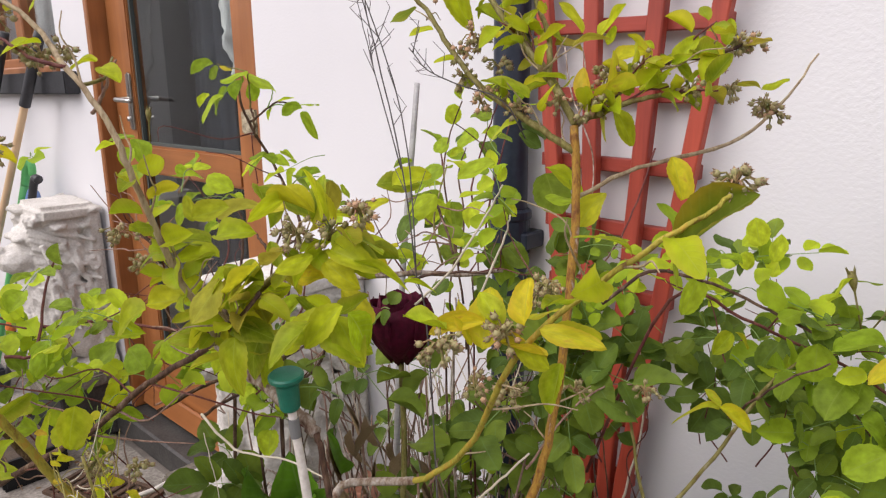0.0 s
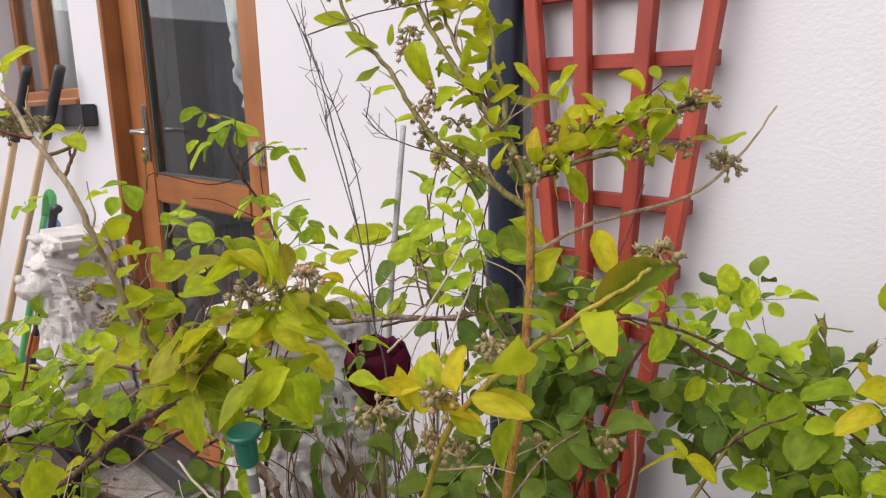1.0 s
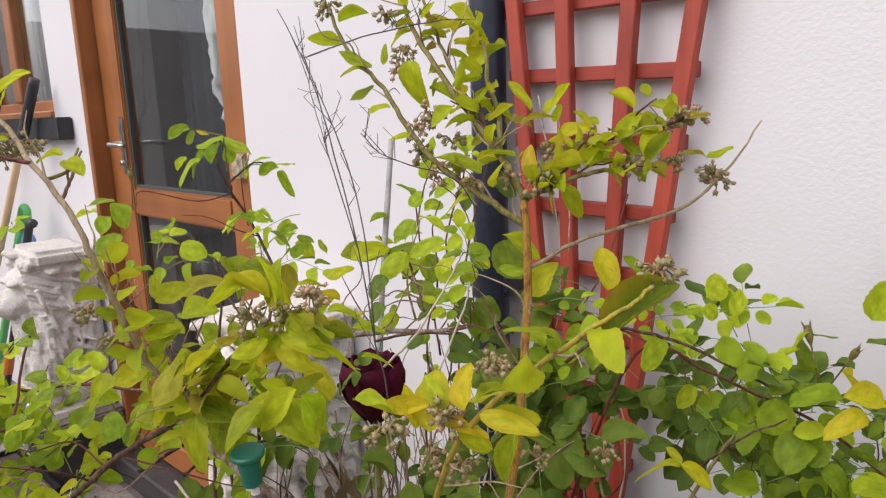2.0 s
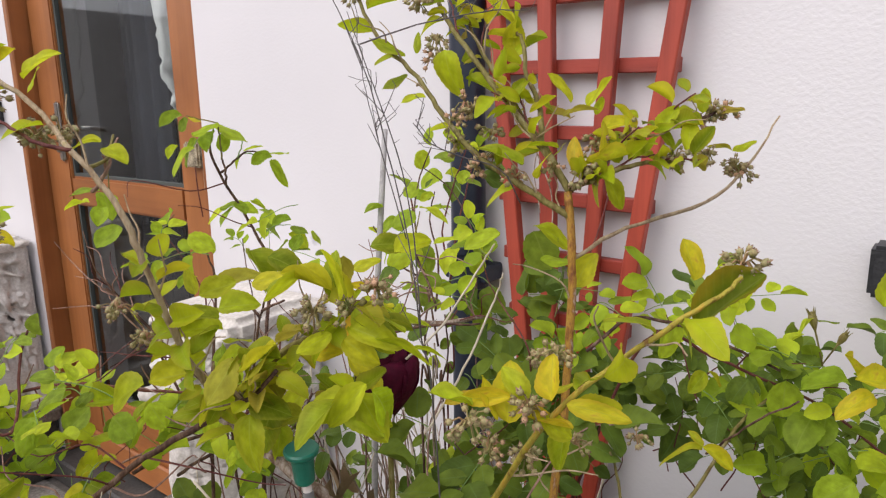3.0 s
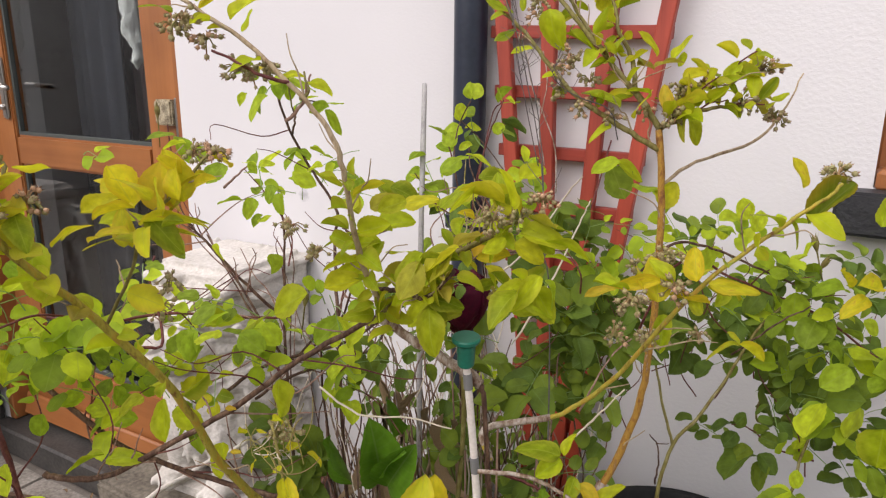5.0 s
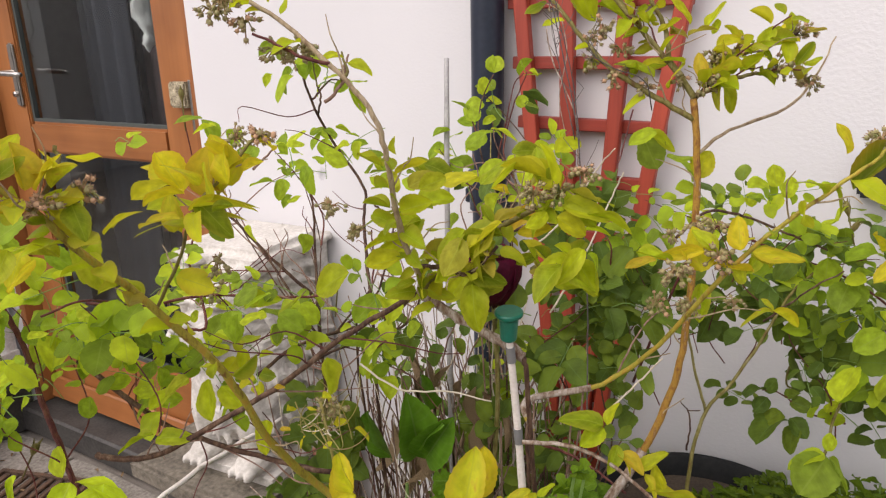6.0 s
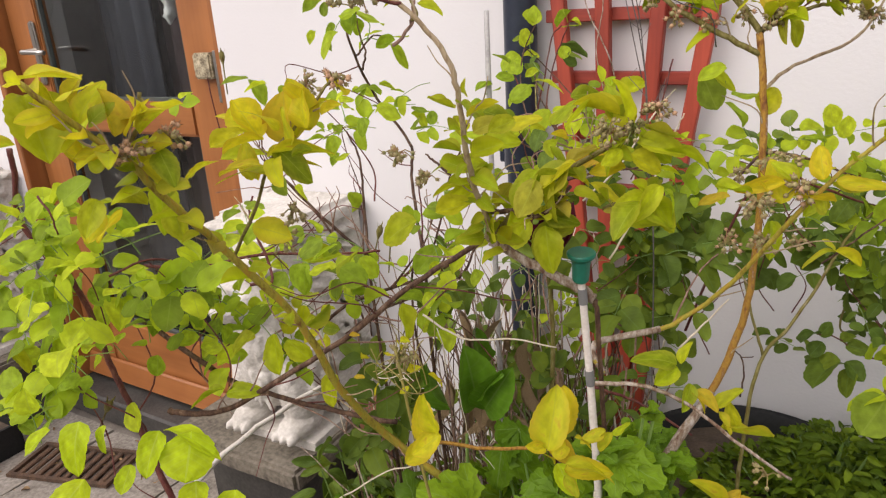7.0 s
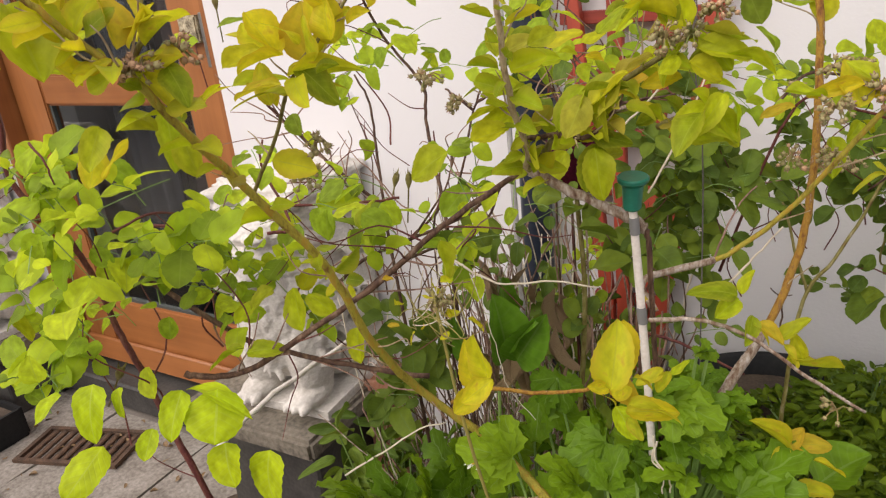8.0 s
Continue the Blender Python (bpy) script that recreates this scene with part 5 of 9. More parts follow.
leaf(bush, (0.441, 0.497, 1.250), (0.463, 0.501, 1.238), .6, L_LIME)
leaf(bush, (0.458, 0.541, 1.246), (0.437, 0.520, 1.249), .40, L_LIME)
leaf(bush, (0.389, 0.470, 1.237), (0.390, 0.451, 1.212), .50, L_LIME)
leaf(bush, (0.353, 0.488, 1.274), (0.338, 0.470, 1.267), .6, L_LIME)
leaf(bush, (0.383, 0.488, 1.271), (0.396, 0.506, 1.289), .5, L_LIME)
leaf(bush, (0.348, 0.476, 1.252), (0.330, 0.460, 1.258), .6, L_LIME)
leaf(bush, (0.400, 0.479, 1.231), (0.387, 0.463, 1.223), .5, L_LIME)
leaf(bush, (0.405, 0.585, 1.282), (0.422, 0.605, 1.293), .55, L_LIME)
leaf(bush, (0.482, 0.659, 1.272), (0.504, 0.681, 1.271), .55, L_ROSE)
leaf(bush, (0.508, 0.665, 1.254), (0.514, 0.678, 1.281), .65, L_LIME)
leaf(bush, (0.527, 0.618, 1.173), (0.531, 0.600, 1.145), .45, L_LIME)
leaf(bush, (0.381, 0.463, 1.235), (0.377, 0.442, 1.211), .62, L_LIME)
leaf(bush, (0.385, 0.463, 1.227), (0.410, 0.474, 1.244), .55, L_LIME)
leaf(bush, (0.384, 0.467, 1.207), (0.410, 0.480, 1.201), .6, L_LIME)
leaf(bush, (0.387, 0.466, 1.199), (0.399, 0.450, 1.172), .6, L_LIME)
leaf(bush, (0.456, 0.491, 1.222), (0.439, 0.467, 1.210), .62, L_LIME)
leaf(bush, (0.456, 0.491, 1.222), (0.482, 0.489, 1.208), .58, L_LIME)
leaf(bush, (0.395, 0.487, 1.242), (0.423, 0.483, 1.253), .5, L_LIME)
leaf(bush, (0.321, 0.482, 1.218), (0.303, 0.457, 1.211), .55, L_LIME)
leaf(bush, (0.317, 0.481, 1.223), (0.295, 0.456, 1.225), .42, L_LIME)
leaf(bush, (0.327, 0.492, 1.235), (0.306, 0.471, 1.245), .6, L_LIME)
leaf(bush, (0.321, 0.494, 1.249), (0.349, 0.502, 1.258), .6, L_LIME)
leaf(bush, (0.308, 0.503, 1.260), (0.329, 0.521, 1.275), .6, L_LIME)
leaf(bush, (0.330, 0.517, 1.264), (0.359, 0.527, 1.272), .55, L_LIME)
leaf(bush, (0.314, 0.487, 1.243), (0.291, 0.466, 1.250), .5, L_LIME)
leaf(bush, (0.447, 0.711, 1.282), (0.464, 0.706, 1.253), .92, L_ROSE, "round", 0.2)
leaf(bush, (0.448, 0.708, 1.287), (0.479, 0.716, 1.284), .30, L_LIME)
leaf(bush, (0.437, 0.498, 1.272), (0.435, 0.499, 1.304), .45, L_LIME)
leaf(bush, (0.432, 0.498, 1.278), (0.402, 0.485, 1.290), .30, L_LIME)
leaf(bush, (0.446, 0.503, 1.269), (0.470, 0.499, 1.249), .5, L_LIME)
leaf(bush, (0.449, 0.505, 1.269), (0.481, 0.509, 1.262), .45, L_LIME)
leaf(bush, (0.436, 0.506, 1.260), (0.423, 0.482, 1.242), .45, L_LIME)
leaf(bush, (0.445, 0.498, 1.258), (0.479, 0.500, 1.255), .42, L_LIME)
leaf(bush, (0.565, 0.525, 1.233), (0.560, 0.530, 1.256), .55, L_GOLD)
leaf(bush, (0.572, 0.528, 1.232), (0.605, 0.535, 1.230), .32, L_GOLD)
leaf(bush, (0.542, 0.522, 1.230), (0.516, 0.506, 1.230), .28, L_GOLD)
leaf(bush, (0.549, 0.525, 1.228), (0.538, 0.526, 1.247), .5, L_LIME)
leaf(bush, (0.557, 0.527, 1.220), (0.575, 0.535, 1.212), .5, L_LIME)
leaf(bush, (0.298, 0.397, 1.148), (0.302, 0.386, 1.123), .82, L_LIME)
leaf(bush, (0.270, 0.349, 1.287), (0.259, 0.348, 1.321), .58, L_GOLD)
leaf(bush, (0.239, 0.334, 1.283), (0.219, 0.332, 1.307), .66, L_GOLD)
leaf(bush, (0.245, 0.330, 1.262), (0.224, 0.309, 1.272), .5, L_GOLD)
leaf(bush, (0.197, 0.300, 1.257), (0.207, 0.312, 1.273), .5, L_GOLD)
leaf(bush, (0.244, 0.333, 1.271), (0.280, 0.349, 1.288), .4, L_GOLD)
leaf(bush, (0.247, 0.337, 1.277), (0.275, 0.337, 1.265), .5, L_LIME)
leaf(bush, (0.229, 0.330, 1.288), (0.211, 0.316, 1.278), .5, L_LIME)
leaf(bush, (0.214, 0.246, 1.299), (0.209, 0.247, 1.327), .6, L_GOLD)
leaf(bush, (0.220, 0.249, 1.299), (0.230, 0.258, 1.321), .55, L_GOLD)
leaf(bush, (0.222, 0.257, 1.299), (0.232, 0.268, 1.313), .5, L_GOLD)
leaf(bush, (0.200, 0.234, 1.306), (0.205, 0.241, 1.333), .4, L_GOLD)
leaf(bush, (0.198, 0.232, 1.305), (0.188, 0.224, 1.333), .3, L_GOLD)
leaf(bush, (0.224, 0.266, 1.288), (0.240, 0.258, 1.274), .6, L_LIME)
leaf(bush, (0.217, 0.240, 1.295), (0.209, 0.222, 1.292), .55, L_GOLD)
leaf(bush, (0.186, 0.244, 1.260), (0.189, 0.228, 1.242), .6, L_LIME)
leaf(bush, (0.213, 0.259, 1.255), (0.195, 0.250, 1.259), .6, L_LIME)
leaf(bush, (0.118, 0.233, 1.089), (0.128, 0.208, 1.065), 0.76, L_FRESH, "round")
leaf(bush, (0.170, 0.260, 1.080), (0.175, 0.235, 1.059), 0.62, L_FRESH, "round")
leaf(bush, (0.190, 0.272, 1.078), (0.204, 0.250, 1.053), 1.06, L_FRESH, "round")
leaf(bush, (0.195, 0.264, 1.042), (0.206, 0.248, 1.020), 0.90, L_FRESH, "round")
leaf(bush, (0.221, 0.277, 1.034), (0.225, 0.255, 1.008), 0.95, L_FRESH, "round")
leaf(bush, (0.132, 0.219, 1.053), (0.132, 0.185, 1.035), 0.67, L_FRESH, "round")
leaf(bush, (0.096, 0.222, 1.082), (0.080, 0.205, 1.066), 0.56, L_FRESH, "round")
leaf(bush, (0.129, 0.243, 1.083), (0.136, 0.229, 1.072), 0.78, L_FRESH, "round")
leaf(bush, (0.151, 0.244, 1.055), (0.157, 0.228, 1.042), 0.67, L_FRESH, "round")
leaf(bush, (0.172, 0.262, 1.080), (0.213, 0.279, 1.077), 0.34, L_FRESH, "round")
leaf(bush, (0.418, 0.408, 1.058), (0.423, 0.416, 1.095), .66, L_GOLD)
leaf(bush, (0.428, 0.401, 1.042), (0.462, 0.414, 1.040), .40, L_GOLD)
leaf(bush, (0.417, 0.402, 1.046), (0.429, 0.407, 1.054), .9, L_GOLD)
leaf(bush, (0.334, 0.363, 1.056), (0.329, 0.368, 1.088), .52, L_GOLD)
leaf(bush, (0.338, 0.364, 1.055), (0.325, 0.346, 1.046), .7, L_GOLD)
leaf(bush, (0.420, 0.401, 1.039), (0.414, 0.402, 1.050), .7, L_GOLD)
leaf(bush, (0.427, 0.402, 1.031), (0.439, 0.402, 1.016), .5, L_GOLD)
leaf(bush, (0.521, 0.531, 0.940), (0.495, 0.521, 0.967), .38, L_GOLD)
leaf(bush, (0.521, 0.531, 0.940), (0.550, 0.547, 0.951), .36, L_GOLD)
leaf(bush, (0.540, 0.537, 0.929), (0.565, 0.542, 0.920), .38, L_GOLD)
leaf(bush, (0.521, 0.531, 0.940), (0.512, 0.513, 0.929), .55, L_GOLD)
leaf(bush, (0.525, 0.518, 0.908), (0.518, 0.518, 0.931), .5, L_GOLD)
leaf(bush, (0.527, 0.519, 0.908), (0.559, 0.533, 0.908), .35, L_GOLD)
leaf(bush, (0.522, 0.530, 0.939), (0.530, 0.543, 0.955), .5, L_GOLD)
leaf(bush, (0.478, 0.517, 1.076), (0.454, 0.502, 1.091), .6, L_LIME)
leaf(bush, (0.479, 0.517, 1.073), (0.464, 0.498, 1.064), .6, L_LIME)
leaf(bush, (0.480, 0.518, 1.077), (0.486, 0.523, 1.096), .5, L_LIME)
leaf(bush, (0.352, 0.349, 1.077), (0.346, 0.351, 1.108), .52, L_GOLD)
leaf(bush, (0.355, 0.351, 1.075), (0.341, 0.333, 1.068), .6, L_GOLD)
leaf(bush, (0.421, 0.385, 1.062), (0.424, 0.397, 1.104), .58, L_GOLD)
leaf(bush, (0.420, 0.385, 1.062), (0.408, 0.374, 1.068), .5, L_GOLD)
leaf(bush, (0.489, 0.521, 1.053), (0.506, 0.516, 1.045), .5, L_GOLD)
leaf(bush, (0.513, 0.524, 1.022), (0.552, 0.532, 1.014), .4, L_GOLD)
leaf(bush, (0.575, 0.775, 1.100), (0.550, 0.750, 1.106), .45, L_GOLD)
leaf(bush, (0.575, 0.775, 1.100), (0.601, 0.774, 1.088), .42, L_GOLD)
leaf(bush, (0.575, 0.775, 1.100), (0.564, 0.773, 1.113), .5, L_GOLD)
leaf(bush, (0.396, 0.661, 1.426), (0.404, 0.652, 1.394), .7, L_LIME)
leaf(bush, (0.371, 0.657, 1.424), (0.370, 0.660, 1.441), .35, L_LIME)
leaf(bush, (0.365, 0.650, 1.422), (0.340, 0.637, 1.438), .3, L_LIME)
leaf(bush, (0.435, 0.699, 1.425), (0.431, 0.700, 1.445), .85, L_LIME)
leaf(bush, (0.433, 0.702, 1.444), (0.409, 0.691, 1.463), .3, L_LIME)
leaf(bush, (0.433, 0.695, 1.420), (0.451, 0.704, 1.439), .4, L_LIME)
leaf(bush, (0.415, 0.676, 1.413), (0.408, 0.666, 1.404), .35, L_LIME)
leaf(bush, (0.410, 0.668, 1.404), (0.438, 0.679, 1.395), .25, L_LIME)
leaf(bush, (0.516, 0.682, 1.334), (0.514, 0.668, 1.319), .5, L_LIME)
leaf(bush, (0.519, 0.684, 1.334), (0.537, 0.690, 1.314), .35, L_LIME)
leaf(bush, (0.503, 0.670, 1.338), (0.503, 0.669, 1.361), .45, L_GOLD)
leaf(bush, (0.479, 0.658, 1.332), (0.480, 0.658, 1.352), .55, L_GOLD)
leaf(bush, (0.522, 0.708, 1.354), (0.545, 0.719, 1.363), .5, L_LIME)
leaf(bush, (0.541, 0.729, 1.363), (0.552, 0.732, 1.382), .55, L_LIME)
leaf(bush, (0.538, 0.727, 1.365), (0.556, 0.729, 1.360), .45, L_LIME)
leaf(bush, (0.500, 0.694, 1.381), (0.515, 0.707, 1.400), .4, L_LIME)
leaf(bush, (0.486, 0.695, 1.385), (0.472, 0.688, 1.408), .25, L_LIME)
leaf(bush, (0.488, 0.680, 1.375), (0.507, 0.688, 1.388), .4, L_LIME)
leaf(bush, (0.465, 0.662, 1.341), (0.441, 0.643, 1.359), .4, L_LIME)
leaf(bush, (0.575, 0.801, 1.345), (0.563, 0.793, 1.357), .4, L_LIME)
leaf(bush, (0.575, 0.801, 1.345), (0.588, 0.817, 1.354), .4, L_LIME)
leaf(bush, (0.509, 0.698, 1.366), (0.528, 0.705, 1.374), .5, L_GOLD)
leaf(bush, (0.528, 0.720, 1.373), (0.522, 0.715, 1.380), .6, L_LIME)
leaf(bush, (0.478, 0.685, 1.377), (0.469, 0.681, 1.392), .45, L_LIME)
leaf(bush, (0.505, 0.697, 1.376), (0.508, 0.703, 1.388), .5, L_LIME)
leaf(bush, (0.508, 0.676, 1.342), (0.537, 0.691, 1.346), .3, L_GOLD)
leaf(bush, (0.488, 0.673, 1.353), (0.472, 0.660, 1.360), .4, L_LIME)
leaf(bush, (0.302, 0.435, 1.366), (0.284, 0.426, 1.370), .5, L_LIME)
leaf(bush, (0.305, 0.436, 1.363), (0.324, 0.439, 1.356), .6, L_LIME)
leaf(bush, (0.256, 0.334, 1.289), (0.246, 0.328, 1.310), .75, L_GOLD)
leaf(bush, (0.272, 0.343, 1.289), (0.268, 0.343, 1.317), .7, L_GOLD)
leaf(bush, (0.264, 0.336, 1.279), (0.259, 0.334, 1.304), .6, L_GOLD)
leaf(bush, (0.280, 0.350, 1.297), (0.291, 0.358, 1.304), .4, L_GOLD)
leaf(bush, (0.248, 0.328, 1.284), (0.223, 0.314, 1.284), .25, L_GOLD)
leaf(bush, (0.247, 0.323, 1.268), (0.221, 0.308, 1.268), .35, L_GOLD)
leaf(bush, (0.265, 0.334, 1.272), (0.276, 0.342, 1.277), .4, L_LIME)
leaf(bush, (0.218, 0.396, 1.410), (0.204, 0.383, 1.422), .4, L_LIME)
leaf(bush, (0.233, 0.406, 1.412), (0.247, 0.418, 1.421), .35, L_GOLD)
leaf(bush, (0.252, 0.417, 1.405), (0.263, 0.430, 1.425), .5, L_LIME)
leaf(bush, (0.245, 0.353, 1.277), (0.246, 0.351, 1.312), .6, L_GOLD)
leaf(bush, (0.248, 0.355, 1.277), (0.275, 0.368, 1.302), .4, L_GOLD)
leaf(bush, (0.189, 0.257, 1.251), (0.177, 0.241, 1.233), .6, L_GOLD)
leaf(bush, (0.181, 0.298, 1.243), (0.193, 0.295, 1.218), .6, L_LIME)
leaf(bush, (0.193, 0.290, 1.263), (0.185, 0.295, 1.284), .55, L_LIME)
leaf(bush, (0.190, 0.311, 1.258), (0.198, 0.323, 1.273), .5, L_GOLD)
leaf(bush, (0.176, 0.250, 1.254), (0.162, 0.242, 1.254), .5, L_GOLD)
leaf(bush, (0.228, 0.335, 1.287), (0.213, 0.334, 1.304), .8, L_GOLD)
leaf(bush, (0.227, 0.332, 1.254), (0.217, 0.338, 1.280), .5, L_GOLD)
leaf(bush, (0.235, 0.341, 1.263), (0.262, 0.360, 1.270), .3, L_GOLD)
leaf(bush, (0.321, 0.470, 1.210), (0.298, 0.453, 1.203), .6, L_LIME)
leaf(bush, (0.275, 0.459, 1.193), (0.250, 0.439, 1.184), .8, L_LIME)
leaf(bush, (0.202, 0.269, 1.287), (0.227, 0.264, 1.271), .5, L_LIME)
leaf(bush, (0.189, 0.229, 1.299), (0.172, 0.222, 1.321), .55, L_GOLD)
leaf(bush, (0.170, 0.225, 1.302), (0.201, 0.233, 1.293), .45, L_GOLD)
leaf(bush, (0.420, 0.547, 1.191), (0.397, 0.545, 1.217), .5, L_LIME)
leaf(bush, (0.436, 0.498, 1.201), (0.466, 0.510, 1.199), .5, L_LIME)
leaf(bush, (0.383, 0.488, 1.196), (0.381, 0.470, 1.169), .62, L_LIME)
leaf(bush, (0.309, 0.485, 1.259), (0.300, 0.487, 1.276), .5, L_LIME)
leaf(bush, (0.333, 0.487, 1.230), (0.351, 0.498, 1.232), .5, L_LIME)
leaf(bush, (0.405, 0.543, 1.256), (0.406, 0.533, 1.234), .6, L_LIME)
lime.build("leaf_mass", L_LIME_J, bush)
gold.build("leaf_mass", L_GOLD_J, bush)
berries(bush, (0.409, 0.651, 1.373), 6)
berries(bush, (0.416, 0.658, 1.386), 6)
berries(bush, (0.445, 0.659, 1.349), 6)
berries(bush, (0.435, 0.646, 1.337), 6)
berries(bush, (0.573, 0.779, 1.377), 6)
berries(bush, (0.557, 0.760, 1.365), 7)
berries(bush, (0.523, 0.712, 1.363), 6)
berries(bush, (0.509, 0.695, 1.356), 7)
berries(bush, (0.511, 0.677, 1.334), 6)
berries(bush, (0.487, 0.668, 1.337), 6)
berries(bush, (0.462, 0.657, 1.333), 6)
berries(bush, (0.581, 0.809, 1.327), 7)
berries(bush, (0.382, 0.666, 1.420), 6)
berries(bush, (0.277, 0.371, 1.317), 8)
berries(bush, (0.455, 0.512, 1.279), 12)
berries(bush, (0.552, 0.525, 1.225), 13)
berries(bush, (0.502, 0.560, 1.168), 9)
berries(bush, (0.219, 0.251, 1.288), 11)
berries(bush, (0.228, 0.271, 1.294), 7)
berries(bush, (0.247, 0.398, 1.391), 9)
berries(bush, (0.273, 0.426, 1.373), 9)
berries(bush, (0.268, 0.450, 1.251), 8)
berries(bush, (0.290, 0.456, 1.231), 9)
berries(bush, (0.524, 0.596, 1.229), 7)
berries(bush, (0.236, 0.360, 1.225), 7)
berries(bush, (0.216, 0.363, 1.198), 6)
berries(bush, (0.282, 0.411, 1.093), 12)
berries(bush, (0.496, 0.633, 1.207), 6)
berries(bush, (0.423, 0.660, 1.381), 8)
berries(bush, (0.435, 0.666, 1.362), 8)
berries(bush, (0.411, 0.655, 1.354), 8)
berries(bush, (0.565, 0.771, 1.375), 9)
berries(bush, (0.559, 0.713, 1.346), 8)
berries(bush, (0.566, 0.763, 1.344), 8)
berries(bush, (0.577, 0.807, 1.332), 10)
berries(bush, (0.639, 0.587, 1.304), 11)
berries(bush, (0.427, 0.487, 1.266), 13)
berries(bush, (0.442, 0.502, 1.267), 9)
berries(bush, (0.528, 0.502, 1.219), 14)
berries(bush, (0.529, 0.562, 1.172), 10)
berries(bush, (0.314, 0.650, 1.474), 10)
berries(bush, (0.364, 0.668, 1.462), 9)
berries(bush, (0.381, 0.670, 1.434), 7)
berries(bush, (0.506, 0.672, 1.337), 8)
berries(bush, (0.536, 0.587, 1.233), 8)
berries(bush, (0.516, 0.654, 1.138), 7)
berries(bush, (0.507, 0.694, 1.359), 6)
berries(bush, (0.543, 0.707, 1.127), 7)
berries(bush, (0.219, 0.394, 1.400), 10)
berries(bush, (0.253, 0.420, 1.370), 9)
berries(bush, (0.232, 0.391, 1.310), 8)
berries(bush, (0.239, 0.386, 1.403), 9)
berries(bush, (0.275, 0.409, 1.370), 9)
berries(bush, (0.263, 0.444, 1.067), 8)
berries(bush, (0.551, 0.531, 0.984), 5)
ob = part("berry_mass", LOOSE[1], M_BERRY, bush, smooth=True)
ob.data.materials.append(M_CROWN)
ob["kind"] = "stuff"

# -- rose bushes --
rose = thing("rose_bush", "rose bush with round leaflets on dark red stems", "bush", (0.25, 0.78, 0.05))
R_LIGHT, R_DEEP, R_LIME = Mass(), Mass(), Mass()
rose_parts = []


SPARE, SPARE_STALK = Mass(), bmesh.new()


def compound(mass, p, way, L, pieces=5, solo=None):
    """A rose leaf: spaced leaflets on a thin arching stalk, one at the end; some are lost."""
    way = way.normalized()
    # the bush stands open before the door glass
    gap = -0.07 < p.x < 0.11 and 0.55 < p.y < 0.67 and p.z > 1.245
    if gap:
        mass = SPARE
    side = way.cross(Vector((0.3, -0.55, 0.75))).normalized()
    sag = Vector((0, 0, -L * RNG.uniform(0.0, 0.25)))
    mid, tip = p + way * L * 0.5 - sag * 0.3, p + way * L + sag
    tube(SPARE_STALK if gap else RACHIS, [v - rose.location for v in smooth_path([p + way * L * 0.2, mid, tip], 3)], 0.0006, 0.0004, 4, cap=False)
    f = facing_of(0.5)
    S = RNG.choice((0.017, 0.020, 0.023, 0.027, 0.033)) * RNG.uniform(0.9, 1.1) * (1.2 if mass is R_DEEP else 1.0)
    todo = [(tip, way, S * 1.1)]
    for k in range(pieces // 2):
        q = p.lerp(mid, 0.9) if k else mid.lerp(tip, 0.6)
        q = q if k < 2 else p.lerp(mid, 0.35)
        for s in (-1, 1):
            if RNG.random() < 0.85:
                todo.append((q + side * s * 0.003 + way * RNG.uniform(-0.004, 0.004), (side * s + way * RNG.uniform(0.2, 0.9)).normalized(), S * RNG.uniform(0.75, 1.0)))
    for b, w, size in todo:
        w = (w + Vector((RNG.uniform(-0.35, 0.35), RNG.uniform(-0.35, 0.35), RNG.uniform(-0.4, 0.2)))).normalized()
        wr = RNG.uniform(0.58, 0.86)
        if solo is not None and RNG.random() < solo[1]:
            if not gap:
                rose_parts.append((b, b + w * size, wr, solo[0]))
        else:
            mass.add(b, b + w * size, wr, "round", 0.4, facing=(f + facing_of(1.0)).normalized())


TWIGS, RACHIS = bmesh.new(), bmesh.new()
rose_paths = []


def foliage(plant, c, rx, rz, n, tone):
    """Compound leaves on short twigs through a rounded patch of the bush."""
    c = Vector(c)
    if c.x > 0.45:
        n = max(1, round(n * 0.6))
    mass = {"ROSE": R_LIGHT, "DEEP": R_DEEP, "LIMER": R_LIME}[tone]
    near = tone == "ROSE" and c.y < 0.80
    if RNG.random() < 0.35:
        q = c + Vector((RNG.uniform(-1, 1) * rx, RNG.uniform(-0.4, 0.4) * rx, RNG.uniform(0.0, 0.7) * rz))
        foot = c + Vector((RNG.uniform(-0.07, 0.07), RNG.uniform(-0.02, 0.04), -rz - RNG.uniform(0.03, 0.10)))
        b1 = q.lerp(foot, 0.35) + Vector((RNG.uniform(-1, 1), RNG.uniform(-1, 1), 0.3)) * 0.02
        b2 = q.lerp(foot, 0.70) + Vector((RNG.uniform(-1, 1), RNG.uniform(-1, 1), 0.0)) * 0.02
        tube(TWIGS, [v - rose.location for v in smooth_path([foot, b2, b1, q], 5)], RNG.uniform(0.0008, 0.0012), 0.0005, 5, cap=False)
        compound(mass, q, q - b1, 0.05, 5)
    for i in range(n):
        d = Vector((RNG.uniform(-1, 1) * rx, RNG.uniform(-0.5, 0.5) * rx, RNG.uniform(-1, 1) * rz))
        p = c + d
        way = Vector((RNG.uniform(-1, 1), RNG.uniform(-0.8, 0.2), RNG.uniform(-0.35, 0.7)))
        L = RNG.uniform(0.045, 0.085)
        compound(mass, p - way.normalized() * L * 0.5, way, L, RNG.choice((3, 5, 5, 7)), (L_ROSE, 0.4) if near else None)


